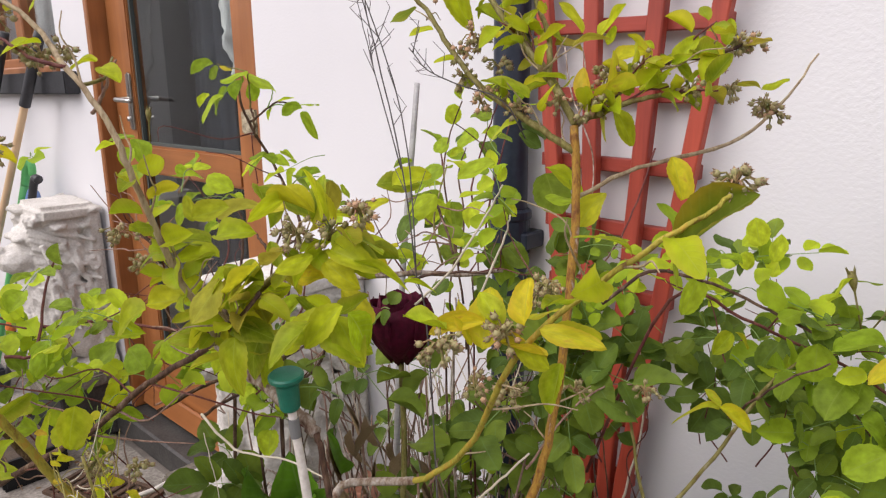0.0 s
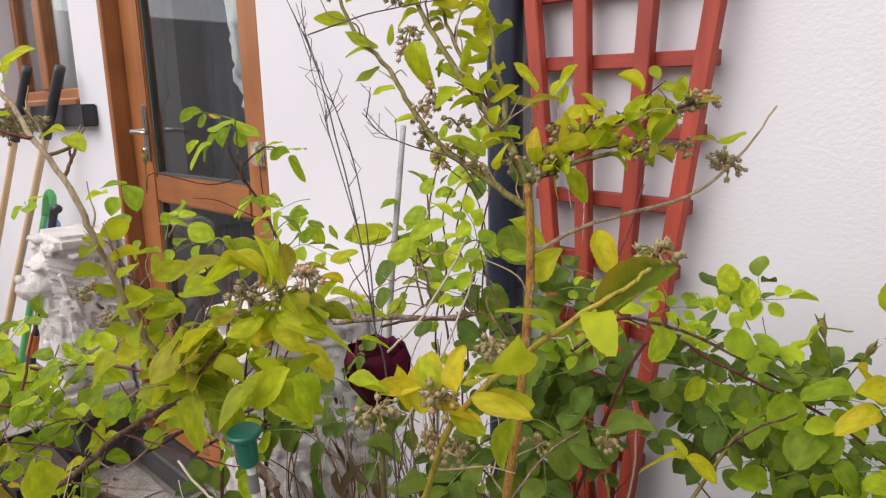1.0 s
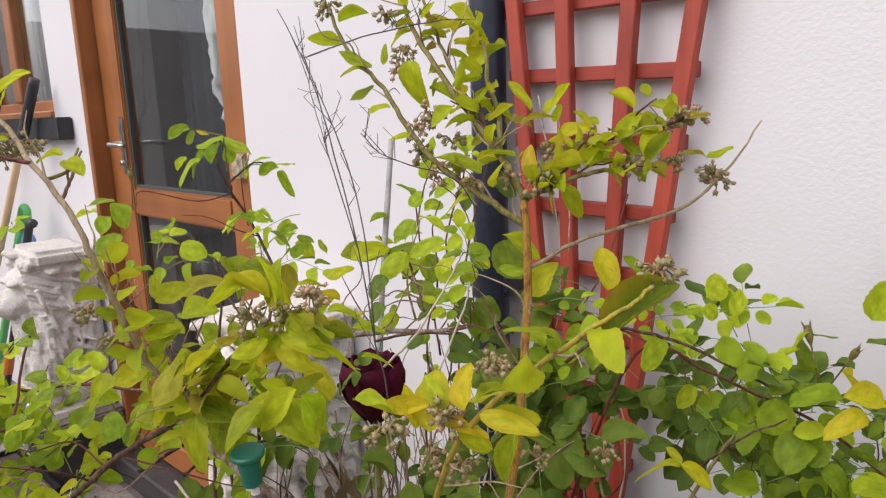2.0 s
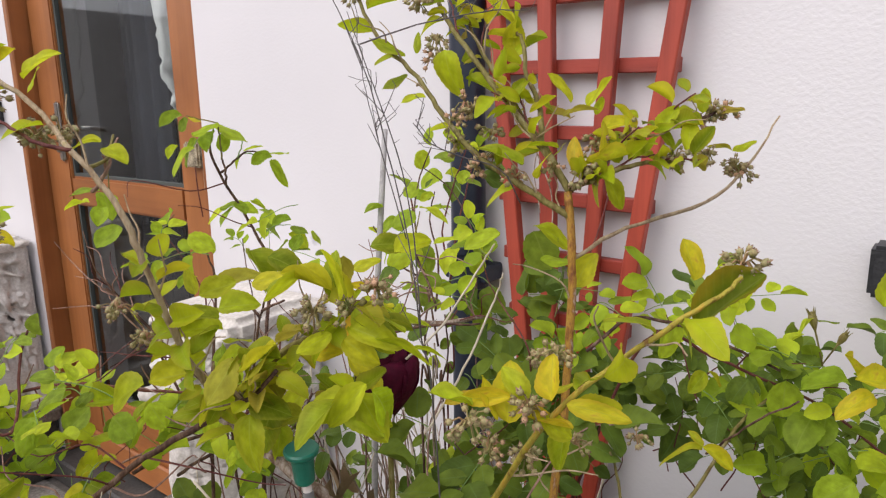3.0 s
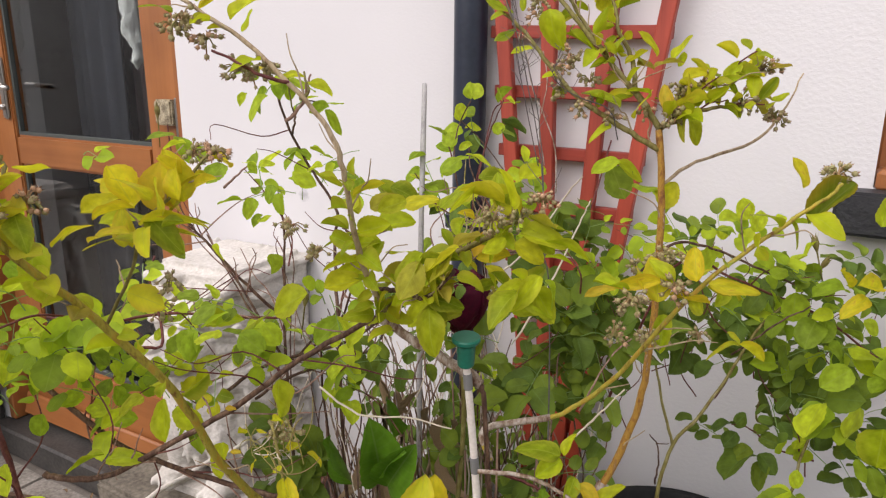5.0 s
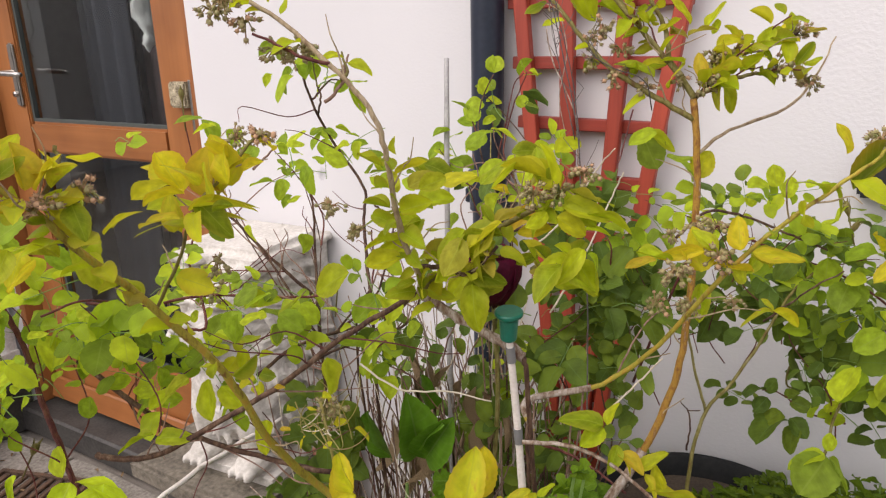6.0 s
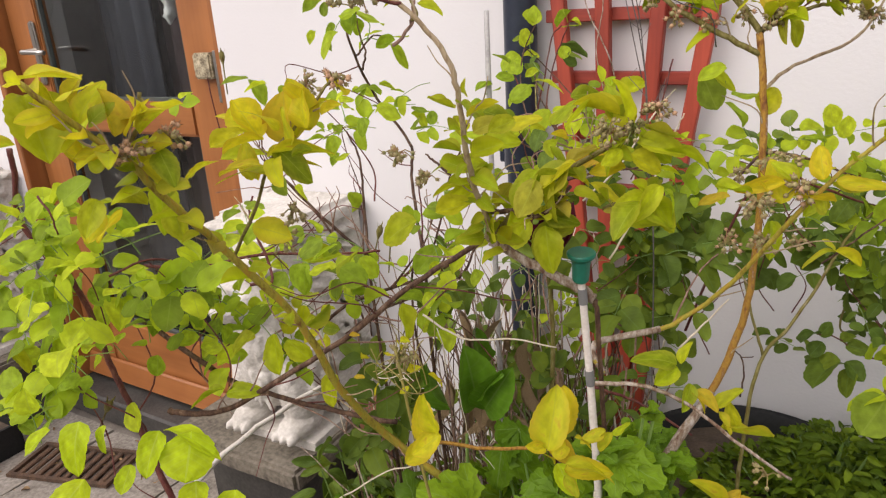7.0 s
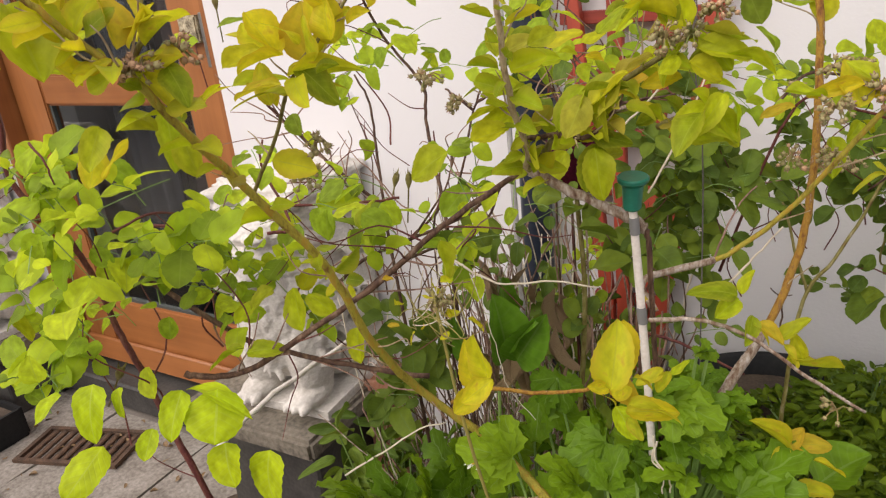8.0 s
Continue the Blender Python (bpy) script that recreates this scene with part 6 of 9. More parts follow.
def rose_stem(pts, r0, r1, m):
    """A rose stem; the stout brown ones bear side twigs."""
    rose_paths.append(stem(rose, pts, r0, r1, m))
    side_twigs(rose_paths[-1], 4 if r0 > 0.0017 else 0, SPARE_STALK if m is M_STEM_G else TWIGS, rose, (0.04, 0.12), 0.0009)


rose_stem([(0.047, 0.35, 1.011), (0.063, 0.36, 1.006), (0.086, 0.382, 1.004), (0.131, 0.395, 1.031), (0.202, 0.432, 1.08), (0.253, 0.455, 1.124), (0.289, 0.474, 1.151), (0.325, 0.492, 1.174)], 0.0031, 0.0024, M_STEM_D)
rose_stem([(-0.027, 0.39, 1.075), (0.055, 0.416, 1.014), (0.109, 0.431, 0.998), (0.182, 0.456, 0.982), (0.222, 0.477, 0.972)], 0.0028, 0.0026, M_STEM_D)
rose_stem([(0.1, 0.45, 0.45), (0.03, 0.37, 0.8), (0.014, 0.351, 0.907), (-0.012, 0.355, 0.957), (-0.041, 0.362, 1.001), (-0.064, 0.367, 1.029), (-0.096, 0.376, 1.083), (-0.113, 0.373, 1.119), (-0.155, 0.362, 1.173), (-0.144, 0.362, 1.223), (-0.136, 0.36, 1.253)], 0.0034, 0.0028, M_STEM_R)
rose_stem([(0.2, 0.62, 0.6), (0.17, 0.63, 0.9), (0.155, 0.646, 1.071), (0.131, 0.673, 1.117), (0.108, 0.702, 1.165), (0.1, 0.719, 1.197), (0.071, 0.723, 1.231), (0.044, 0.721, 1.266), (0.041, 0.692, 1.321), (0.037, 0.688, 1.355)], 0.0024, 0.0015, M_STEM_D)
rose_stem([(0.043, 0.699, 1.311), (0.041, 0.722, 1.325), (0.044, 0.739, 1.333), (0.047, 0.763, 1.326)], 0.0014, 0.0008, M_STEM_D)
rose_stem([(0.071, 0.723, 1.231), (0.074, 0.742, 1.244), (0.08, 0.764, 1.244)], 0.0008, 0.0005, M_STEM_H)
rose_stem([(0.041, 0.722, 1.325), (0.043, 0.73, 1.343), (0.04, 0.722, 1.358)], 0.0009, 0.0005, M_STEM_H)
rose_stem([(0.14, 0.58, 0.8), (0.086, 0.628, 1.036), (0.075, 0.642, 1.082), (0.062, 0.659, 1.142), (0.051, 0.673, 1.189), (0.032, 0.677, 1.222)], 0.0022, 0.0012, M_STEM_D)
rose_stem([(0.076, 0.637, 1.077), (0.033, 0.611, 1.13), (0.005, 0.59, 1.175), (-0.009, 0.573, 1.205)], 0.0022, 0.0012, M_STEM_D)
rose_stem([(0.42, 0.84, 0.95), (0.487, 0.865, 1.148), (0.547, 0.889, 1.138), (0.589, 0.901, 1.122), (0.644, 0.917, 1.1), (0.692, 0.919, 1.069), (0.751, 0.925, 1.034)], 0.0018, 0.0012, M_STEM_R)
rose_stem([(0.472, 0.763, 1.166), (0.497, 0.796, 1.193), (0.526, 0.823, 1.187), (0.556, 0.848, 1.172), (0.588, 0.855, 1.159), (0.618, 0.86, 1.148)], 0.0017, 0.0012, M_STEM_D)
rose_stem([(0.5, 0.78, 0.58), (0.505, 0.77, 0.75), (0.509, 0.768, 0.895), (0.518, 0.787, 0.962), (0.541, 0.804, 0.995), (0.568, 0.832, 1.052), (0.587, 0.851, 1.096), (0.613, 0.869, 1.127)], 0.0026, 0.0014, M_STEM_G)
rose_stem([(0.518, 0.787, 0.962), (0.504, 0.788, 1.001), (0.491, 0.794, 1.046), (0.486, 0.792, 1.06)], 0.0018, 0.0011, M_STEM_G)
rose_stem([(0.1, 0.604, 1.048), (0.048, 0.595, 1.13), (0.012, 0.583, 1.178), (-0.002, 0.573, 1.196)], 0.0016, 0.001, M_STEM_D)
rose_stem([(0.164, 0.567, 1.075), (0.176, 0.619, 1.112), (0.167, 0.652, 1.135)], 0.0013, 0.0008, M_STEM_D)
rose_stem([(-0.101, 0.454, 1.102), (-0.041, 0.482, 1.098), (0.016, 0.515, 1.11), (0.107, 0.563, 1.107), (0.142, 0.579, 1.11)], 0.002, 0.0014, M_STEM_R)
rose_stem([(0.064, 0.595, 0.984), (0.105, 0.615, 1.015), (0.156, 0.64, 1.037), (0.196, 0.656, 1.057), (0.215, 0.666, 1.095)], 0.002, 0.0014, M_STEM_D)
rose_stem([(0.239, 0.795, 1.235), (0.274, 0.777, 1.212), (0.308, 0.756, 1.185)], 0.0016, 0.0012, M_STEM_D)
rose_stem([(0.243, 0.678, 1.165), (0.278, 0.723, 1.167), (0.316, 0.769, 1.163), (0.336, 0.799, 1.165)], 0.0032, 0.0022, M_DEAD)
# leaf patches by the wall, then unseen ones further right, added to shade it
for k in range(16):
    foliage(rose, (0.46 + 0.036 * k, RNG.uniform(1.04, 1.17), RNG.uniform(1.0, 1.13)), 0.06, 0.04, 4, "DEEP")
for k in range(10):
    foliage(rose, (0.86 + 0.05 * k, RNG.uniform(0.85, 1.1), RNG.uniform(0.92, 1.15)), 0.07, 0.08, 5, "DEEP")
foliage(rose, (0.210, 0.893, 0.909), 0.033, 0.041, 3, "ROSE")
foliage(rose, (0.007, 0.456, 1.079), 0.035, 0.023, 3, "ROSE")
foliage(rose, (0.069, 0.491, 1.011), 0.029, 0.023, 2, "ROSE")
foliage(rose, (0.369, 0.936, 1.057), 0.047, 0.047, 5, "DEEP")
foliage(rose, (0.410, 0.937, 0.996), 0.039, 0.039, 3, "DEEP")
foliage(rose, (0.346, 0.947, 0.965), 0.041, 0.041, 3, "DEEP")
foliage(rose, (0.039, 0.359, 1.155), 0.031, 0.031, 4, "ROSE")
foliage(rose, (0.046, 0.392, 1.104), 0.033, 0.027, 4, "ROSE")
foliage(rose, (0.041, 0.275, 1.161), 0.023, 0.018, 2, "ROSE")
foliage(rose, (0.178, 0.658, 1.072), 0.043, 0.031, 3, "DEEP")
foliage(rose, (0.196, 0.597, 1.049), 0.035, 0.023, 3, "ROSE")
foliage(rose, (0.384, 0.949, 1.149), 0.038, 0.038, 3, "DEEP")
foliage(rose, (0.102, 0.577, 0.877), 0.042, 0.035, 4, "DEEP")
foliage(rose, (0.121, 0.603, 0.915), 0.035, 0.028, 3, "DEEP")
foliage(rose, (0.560, 1.056, 1.017), 0.046, 0.046, 5, "DEEP")
foliage(rose, (0.538, 1.007, 1.103), 0.043, 0.028, 3, "ROSE")
foliage(rose, (0.477, 1.026, 1.061), 0.046, 0.038, 4, "DEEP")
foliage(rose, (0.065, 0.894, 0.832), 0.064, 0.054, 3, "DEEP")
foliage(rose, (0.176, 0.867, 0.898), 0.050, 0.050, 3, "DEEP")
foliage(rose, (0.205, 0.896, 0.785), 0.052, 0.052, 5, "DEEP")
foliage(rose, (0.103, 0.774, 0.793), 0.050, 0.041, 2, "DEEP")
foliage(rose, (0.683, 0.892, 1.097), 0.049, 0.037, 3, "ROSE")
foliage(rose, (-0.026, 0.291, 1.065), 0.043, 0.029, 3, "ROSE")
foliage(rose, (-0.023, 0.255, 1.038), 0.028, 0.018, 2, "ROSE")
foliage(rose, (-0.106, 0.345, 1.179), 0.031, 0.020, 2, "ROSE")
foliage(rose, (0.048, 0.500, 1.053), 0.044, 0.031, 2, "ROSE")
foliage(rose, (0.669, 0.881, 1.004), 0.044, 0.038, 3, "ROSE")
foliage(rose, (0.603, 0.962, 1.002), 0.050, 0.035, 5, "DEEP")
foliage(rose, (0.698, 0.929, 0.946), 0.059, 0.040, 6, "DEEP")
foliage(rose, (0.624, 0.890, 1.033), 0.046, 0.040, 5, "DEEP")
foliage(rose, (-0.065, 0.298, 1.077), 0.030, 0.030, 2, "ROSE")
foliage(rose, (-0.053, 0.403, 1.124), 0.033, 0.022, 2, "ROSE")
foliage(rose, (0.532, 0.937, 1.144), 0.062, 0.035, 4, "ROSE")
foliage(rose, (0.625, 0.900, 1.115), 0.070, 0.044, 5, "DEEP")
foliage(rose, (0.686, 0.924, 1.038), 0.064, 0.058, 6, "DEEP")
foliage(rose, (0.690, 0.871, 1.054), 0.042, 0.048, 2, "ROSE")
foliage(rose, (0.570, 0.995, 1.021), 0.059, 0.045, 6, "DEEP")
foliage(rose, (0.510, 0.993, 1.049), 0.053, 0.038, 5, "DEEP")
foliage(rose, (0.643, 0.979, 0.982), 0.064, 0.057, 6, "DEEP")
foliage(rose, (0.706, 0.870, 0.972), 0.061, 0.043, 4, "ROSE")
foliage(rose, (0.327, 0.917, 1.108), 0.061, 0.054, 6, "DEEP")
foliage(rose, (0.332, 0.858, 1.016), 0.067, 0.067, 7, "DEEP")
foliage(rose, (0.382, 0.859, 1.087), 0.043, 0.035, 3, "ROSE")
foliage(rose, (0.373, 0.870, 0.993), 0.068, 0.046, 5, "DEEP")
foliage(rose, (0.506, 0.932, 1.140), 0.043, 0.021, 2, "ROSE")
foliage(rose, (0.413, 0.877, 1.174), 0.042, 0.028, 3, "ROSE")
foliage(rose, (-0.063, 0.345, 1.144), 0.033, 0.033, 2, "ROSE")
foliage(rose, (-0.087, 0.392, 1.078), 0.048, 0.036, 2, "ROSE")
foliage(rose, (-0.067, 0.474, 1.069), 0.046, 0.039, 2, "ROSE")
foliage(rose, (-0.048, 0.539, 1.113), 0.041, 0.034, 2, "ROSE")
foliage(rose, (0.065, 0.530, 1.071), 0.044, 0.032, 3, "ROSE")
foliage(rose, (0.047, 0.420, 1.036), 0.035, 0.017, 1, "ROSE")
foliage(rose, (-0.021, 0.294, 1.071), 0.020, 0.026, 1, "ROSE")
foliage(rose, (0.092, 0.587, 1.082), 0.040, 0.026, 2, "ROSE")
foliage(rose, (-0.060, 0.497, 1.280), 0.037, 0.012, 1, "ROSE")
foliage(rose, (-0.086, 0.852, 1.157), 0.036, 0.036, 1, "ROSE")
foliage(rose, (-0.043, 0.322, 1.045), 0.046, 0.026, 2, "ROSE")
foliage(rose, (-0.132, 0.354, 1.123), 0.033, 0.033, 2, "ROSE")
foliage(rose, (-0.053, 0.458, 1.026), 0.049, 0.031, 2, "ROSE")
foliage(rose, (-0.079, 0.392, 1.027), 0.035, 0.023, 1, "ROSE")
foliage(rose, (0.147, 0.437, 1.160), 0.040, 0.030, 2, "ROSE")
foliage(rose, (0.066, 0.448, 1.181), 0.033, 0.016, 1, "ROSE")
foliage(rose, (0.155, 0.479, 1.181), 0.031, 0.026, 1, "ROSE")
foliage(rose, (0.057, 0.553, 1.276), 0.030, 0.024, 2, "ROSE")
foliage(rose, (0.069, 0.600, 1.245), 0.037, 0.025, 2, "ROSE")
foliage(rose, (0.123, 0.725, 1.244), 0.026, 0.026, 2, "ROSE")
foliage(rose, (0.327, 0.802, 1.206), 0.030, 0.036, 3, "ROSE")
foliage(rose, (0.528, 0.911, 1.188), 0.049, 0.019, 3, "ROSE")
foliage(rose, (0.616, 0.899, 1.140), 0.059, 0.035, 4, "ROSE")
foliage(rose, (0.662, 0.903, 1.095), 0.038, 0.034, 3, "ROSE")
foliage(rose, (0.620, 0.936, 1.056), 0.042, 0.032, 3, "DEEP")
foliage(rose, (0.497, 0.947, 1.118), 0.042, 0.036, 2, "DEEP")
foliage(rose, (0.373, 0.890, 1.050), 0.039, 0.058, 3, "DEEP")
foliage(rose, (0.441, 0.923, 1.031), 0.031, 0.044, 2, "DEEP")
foliage(rose, (0.340, 0.801, 1.057), 0.037, 0.043, 3, "DEEP")
foliage(rose, (0.250, 0.562, 1.137), 0.041, 0.026, 4, "ROSE")
foliage(rose, (0.287, 0.657, 1.140), 0.033, 0.033, 2, "DEEP")
foliage(rose, (-0.010, 0.319, 1.184), 0.030, 0.030, 2, "ROSE")
foliage(rose, (0.002, 0.410, 1.082), 0.040, 0.035, 2, "ROSE")
foliage(rose, (0.126, 0.495, 1.045), 0.036, 0.024, 2, "LIMER")
foliage(rose, (-0.011, 0.460, 1.083), 0.046, 0.029, 2, "ROSE")
foliage(rose, (0.380, 0.780, 0.938), 0.064, 0.057, 7, "DEEP")
foliage(rose, (0.272, 0.711, 0.993), 0.042, 0.062, 2, "DEEP")
foliage(rose, (0.404, 0.823, 1.078), 0.049, 0.042, 5, "DEEP")
foliage(rose, (0.340, 0.723, 1.046), 0.040, 0.053, 3, "DEEP")
foliage(rose, (0.327, 0.675, 1.064), 0.065, 0.027, 2, "DEEP")
foliage(rose, (0.393, 0.792, 1.040), 0.035, 0.035, 2, "DEEP")
leaf(rose, (0.020, 0.670, 1.376), (0.012, 0.645, 1.367), 0.5, L_ROSE, "round")
leaf(rose, (0.024, 0.670, 1.375), (0.030, 0.660, 1.359), 0.55, L_ROSE, "round")
leaf(rose, (0.016, 0.680, 1.375), (0.033, 0.685, 1.369), 0.45, L_GOLD, "round")
leaf(rose, (0.057, 0.690, 1.368), (0.057, 0.656, 1.357), 0.55, L_ROSE, "round")
leaf(rose, (0.039, 0.700, 1.366), (0.080, 0.711, 1.347), 0.5, L_ROSE, "round")
leaf(rose, (0.049, 0.690, 1.358), (0.057, 0.670, 1.339), 0.75, L_ROSE, "round")
leaf(rose, (0.045, 0.700, 1.355), (0.047, 0.703, 1.334), 0.8, L_ROSE, "round")
leaf(rose, (0.027, 0.680, 1.351), (0.024, 0.669, 1.339), 0.6, L_ROSE, "round")
leaf(rose, (0.037, 0.670, 1.342), (0.040, 0.634, 1.327), 0.45, L_ROSE, "round")
leaf(rose, (0.031, 0.670, 1.340), (0.034, 0.656, 1.322), 0.55, L_ROSE, "round")
leaf(rose, (0.006, 0.670, 1.342), (0.009, 0.653, 1.330), 0.45, L_ROSE, "round")
leaf(rose, (0.019, 0.745, 1.326), (0.013, 0.738, 1.312), 0.8, L_ROSE, "round")
leaf(rose, (0.042, 0.718, 1.276), (0.033, 0.699, 1.268), .5, L_ROSE, "round")
leaf(rose, (0.043, 0.712, 1.270), (0.039, 0.692, 1.250), .5, L_ROSE, "round")
leaf(rose, (0.043, 0.716, 1.273), (0.063, 0.715, 1.264), .8, L_ROSE, "round")
leaf(rose, (0.047, 0.734, 1.272), (0.070, 0.736, 1.268), .35, L_ROSE, "round")
leaf(rose, (0.064, 0.779, 1.246), (0.049, 0.759, 1.242), .7, L_ROSE, "round")
leaf(rose, (0.065, 0.777, 1.239), (0.091, 0.781, 1.232), .6, L_ROSE, "round")
leaf(rose, (0.074, 0.804, 1.230), (0.093, 0.800, 1.214), .6, L_ROSE, "round")
leaf(rose, (0.069, 0.771, 1.208), (0.095, 0.779, 1.214), .45, L_ROSE, "round")
leaf(rose, (0.041, 0.665, 1.230), (0.039, 0.651, 1.222), .6, L_ROSE, "round")
leaf(rose, (0.042, 0.667, 1.228), (0.061, 0.668, 1.226), .8, L_ROSE, "round")
leaf(rose, (0.043, 0.647, 1.200), (0.041, 0.631, 1.189), .55, L_ROSE, "round")
leaf(rose, (0.043, 0.637, 1.195), (0.062, 0.642, 1.203), .6, L_ROSE, "round")
leaf(rose, (0.618, 0.862, 1.105), (0.618, 0.864, 1.138), .95, L_ROSE, "round")
leaf(rose, (0.628, 0.873, 1.106), (0.635, 0.863, 1.076), .92, L_ROSE, "round")
leaf(rose, (0.627, 0.889, 1.141), (0.648, 0.900, 1.135), .72, L_ROSE, "round")
leaf(rose, (0.529, 0.826, 1.187), (0.525, 0.812, 1.155), .68, L_ROSE, "round")
leaf(rose, (0.550, 0.860, 1.132), (0.540, 0.845, 1.114), .6, L_LIME, "round")
leaf(rose, (0.552, 0.862, 1.133), (0.564, 0.870, 1.120), .8, L_LIME, "round")
leaf(rose, (0.557, 0.889, 1.208), (0.550, 0.888, 1.233), .8, L_ROSE, "round")
leaf(rose, (0.568, 0.895, 1.194), (0.568, 0.903, 1.219), .8, L_ROSE, "round")
leaf(rose, (0.629, 0.905, 1.188), (0.618, 0.890, 1.178), .75, L_ROSE, "round")
leaf(rose, (0.631, 0.905, 1.187), (0.648, 0.922, 1.184), .42, L_ROSE, "round")
leaf(rose, (0.656, 0.865, 1.082), (0.682, 0.880, 1.070), .8, L_ROSE, "round")
leaf(rose, (0.589, 0.878, 1.161), (0.599, 0.884, 1.148), .9, L_LIME, "round")
leaf(rose, (0.657, 0.902, 1.160), (0.671, 0.911, 1.141), .8, L_GOLD, "round")
leaf(rose, (0.540, 0.860, 1.170), (0.528, 0.851, 1.180), .7, L_ROSE, "round")
leaf(rose, (0.548, 0.875, 1.194), (0.532, 0.862, 1.203), .8, L_ROSE, "round")
leaf(rose, (0.582, 0.889, 1.123), (0.570, 0.871, 1.104), .85, L_DEEP, "round")
leaf(rose, (0.649, 0.881, 1.115), (0.661, 0.896, 1.123), .8, L_ROSE, "round")
leaf(rose, (-0.078, 0.347, 1.145), (-0.085, 0.325, 1.122), .85, L_ROSE, "round")
leaf(rose, (-0.072, 0.344, 1.133), (-0.059, 0.331, 1.100), .62, L_ROSE, "round")
leaf(rose, (-0.071, 0.337, 1.170), (-0.097, 0.302, 1.156), .62, L_ROSE, "round")
leaf(rose, (-0.055, 0.322, 1.089), (-0.060, 0.297, 1.069), .75, L_ROSE, "round")
leaf(rose, (-0.053, 0.324, 1.091), (-0.034, 0.311, 1.063), .62, L_ROSE, "round")
leaf(rose, (-0.052, 0.291, 1.046), (-0.064, 0.261, 1.023), .6, L_ROSE, "round")
leaf(rose, (-0.040, 0.298, 1.045), (-0.032, 0.279, 1.019), .85, L_ROSE, "round")
leaf(rose, (0.025, 0.329, 1.026), (0.041, 0.317, 1.005), .72, L_ROSE, "round")
leaf(rose, (-0.016, 0.395, 1.166), (-0.047, 0.375, 1.165), .6, L_ROSE, "round")
leaf(rose, (0.005, 0.378, 1.048), (0.008, 0.370, 1.028), .8, L_ROSE, "round")
leaf(rose, (0.090, 0.410, 1.061), (0.080, 0.387, 1.050), .85, L_LIME, "round")
leaf(rose, (0.100, 0.422, 1.071), (0.090, 0.399, 1.063), .7, L_LIME, "round")
leaf(rose, (0.117, 0.431, 1.070), (0.132, 0.413, 1.037), .72, L_LIME, "round")
leaf(rose, (0.129, 0.435, 1.064), (0.160, 0.435, 1.048), .8, L_LIME, "round")
leaf(rose, (0.098, 0.377, 1.034), (0.078, 0.351, 1.029), .42, L_LIME, "round")
leaf(rose, (0.100, 0.377, 1.029), (0.130, 0.387, 1.039), .5, L_LIME, "round")
leaf(rose, (0.159, 0.460, 1.022), (0.167, 0.440, 0.997), .62, L_LIME, "round")
leaf(rose, (0.163, 0.486, 1.126), (0.193, 0.486, 1.115), .8, L_ROSE, "round")
leaf(rose, (0.048, 0.653, 1.151), (0.056, 0.647, 1.128), .95, L_ROSE, "round")
leaf(rose, (-0.091, 0.338, 1.197), (-0.102, 0.323, 1.180), .8, L_ROSE, "round")
leaf(rose, (-0.067, 0.373, 1.188), (-0.082, 0.371, 1.204), .8, L_ROSE, "round")
leaf(rose, (-0.041, 0.390, 1.190), (-0.017, 0.397, 1.173), .7, L_ROSE, "round")
leaf(rose, (-0.082, 0.288, 1.079), (-0.063, 0.291, 1.058), .6, L_LIME, "round")
leaf(rose, (-0.065, 0.365, 1.114), (-0.045, 0.370, 1.098), .7, L_ROSE, "round")
leaf(rose, (-0.002, 0.415, 1.084), (-0.010, 0.404, 1.070), .8, L_ROSE, "round")
leaf(rose, (0.011, 0.429, 1.097), (0.031, 0.436, 1.085), .8, L_ROSE, "round")
leaf(rose, (0.042, 0.433, 1.064), (0.053, 0.432, 1.048), .8, L_ROSE, "round")
leaf(rose, (-0.057, 0.345, 1.134), (-0.072, 0.331, 1.119), .8, L_LIME, "round")
leaf(rose, (-0.005, 0.412, 1.099), (0.011, 0.417, 1.087), .9, L_LIME, "round")
leaf(rose, (0.160, 0.521, 1.124), (0.178, 0.525, 1.104), .8, L_ROSE, "round")
leaf(rose, (0.027, 0.586, 1.176), (0.030, 0.582, 1.156), .95, L_ROSE, "round")
leaf(rose, (0.283, 0.569, 1.267), (0.311, 0.583, 1.260), .7, L_LIME, "round")
leaf(rose, (0.269, 0.562, 1.272), (0.297, 0.558, 1.245), .7, L_LIME, "round")
leaf(rose, (0.680, 0.850, 1.067), (0.655, 0.831, 1.048), 0.8, L_ROSE, "round")
leaf(rose, (0.681, 0.860, 1.076), (0.712, 0.886, 1.083), 0.8, L_ROSE, "round")
leaf(rose, (0.664, 0.840, 1.024), (0.642, 0.814, 0.999), 0.85, L_ROSE, "round")
leaf(rose, (0.695, 0.860, 1.022), (0.688, 0.850, 0.985), 0.9, L_ROSE, "round")
leaf(rose, (0.717, 0.840, 1.012), (0.716, 0.836, 0.966), 0.9, L_LIME, "round")
leaf(rose, (0.730, 0.850, 1.020), (0.737, 0.839, 0.986), 0.8, L_ROSE, "round")
leaf(rose, (0.664, 0.880, 1.145), (0.636, 0.843, 1.153), 0.55, L_ROSE, "round")
leaf(rose, (0.641, 0.870, 1.108), (0.632, 0.841, 1.089), 0.9, L_ROSE, "round")
leaf(rose, (0.651, 0.880, 1.108), (0.650, 0.859, 1.088), 0.85, L_ROSE, "round")
leaf(rose, (0.596, 0.920, 1.121), (0.578, 0.905, 1.100), 0.8, L_DEEP, "round")
leaf(rose, (0.565, 0.930, 1.139), (0.590, 0.937, 1.147), 0.7, L_ROSE, "round")
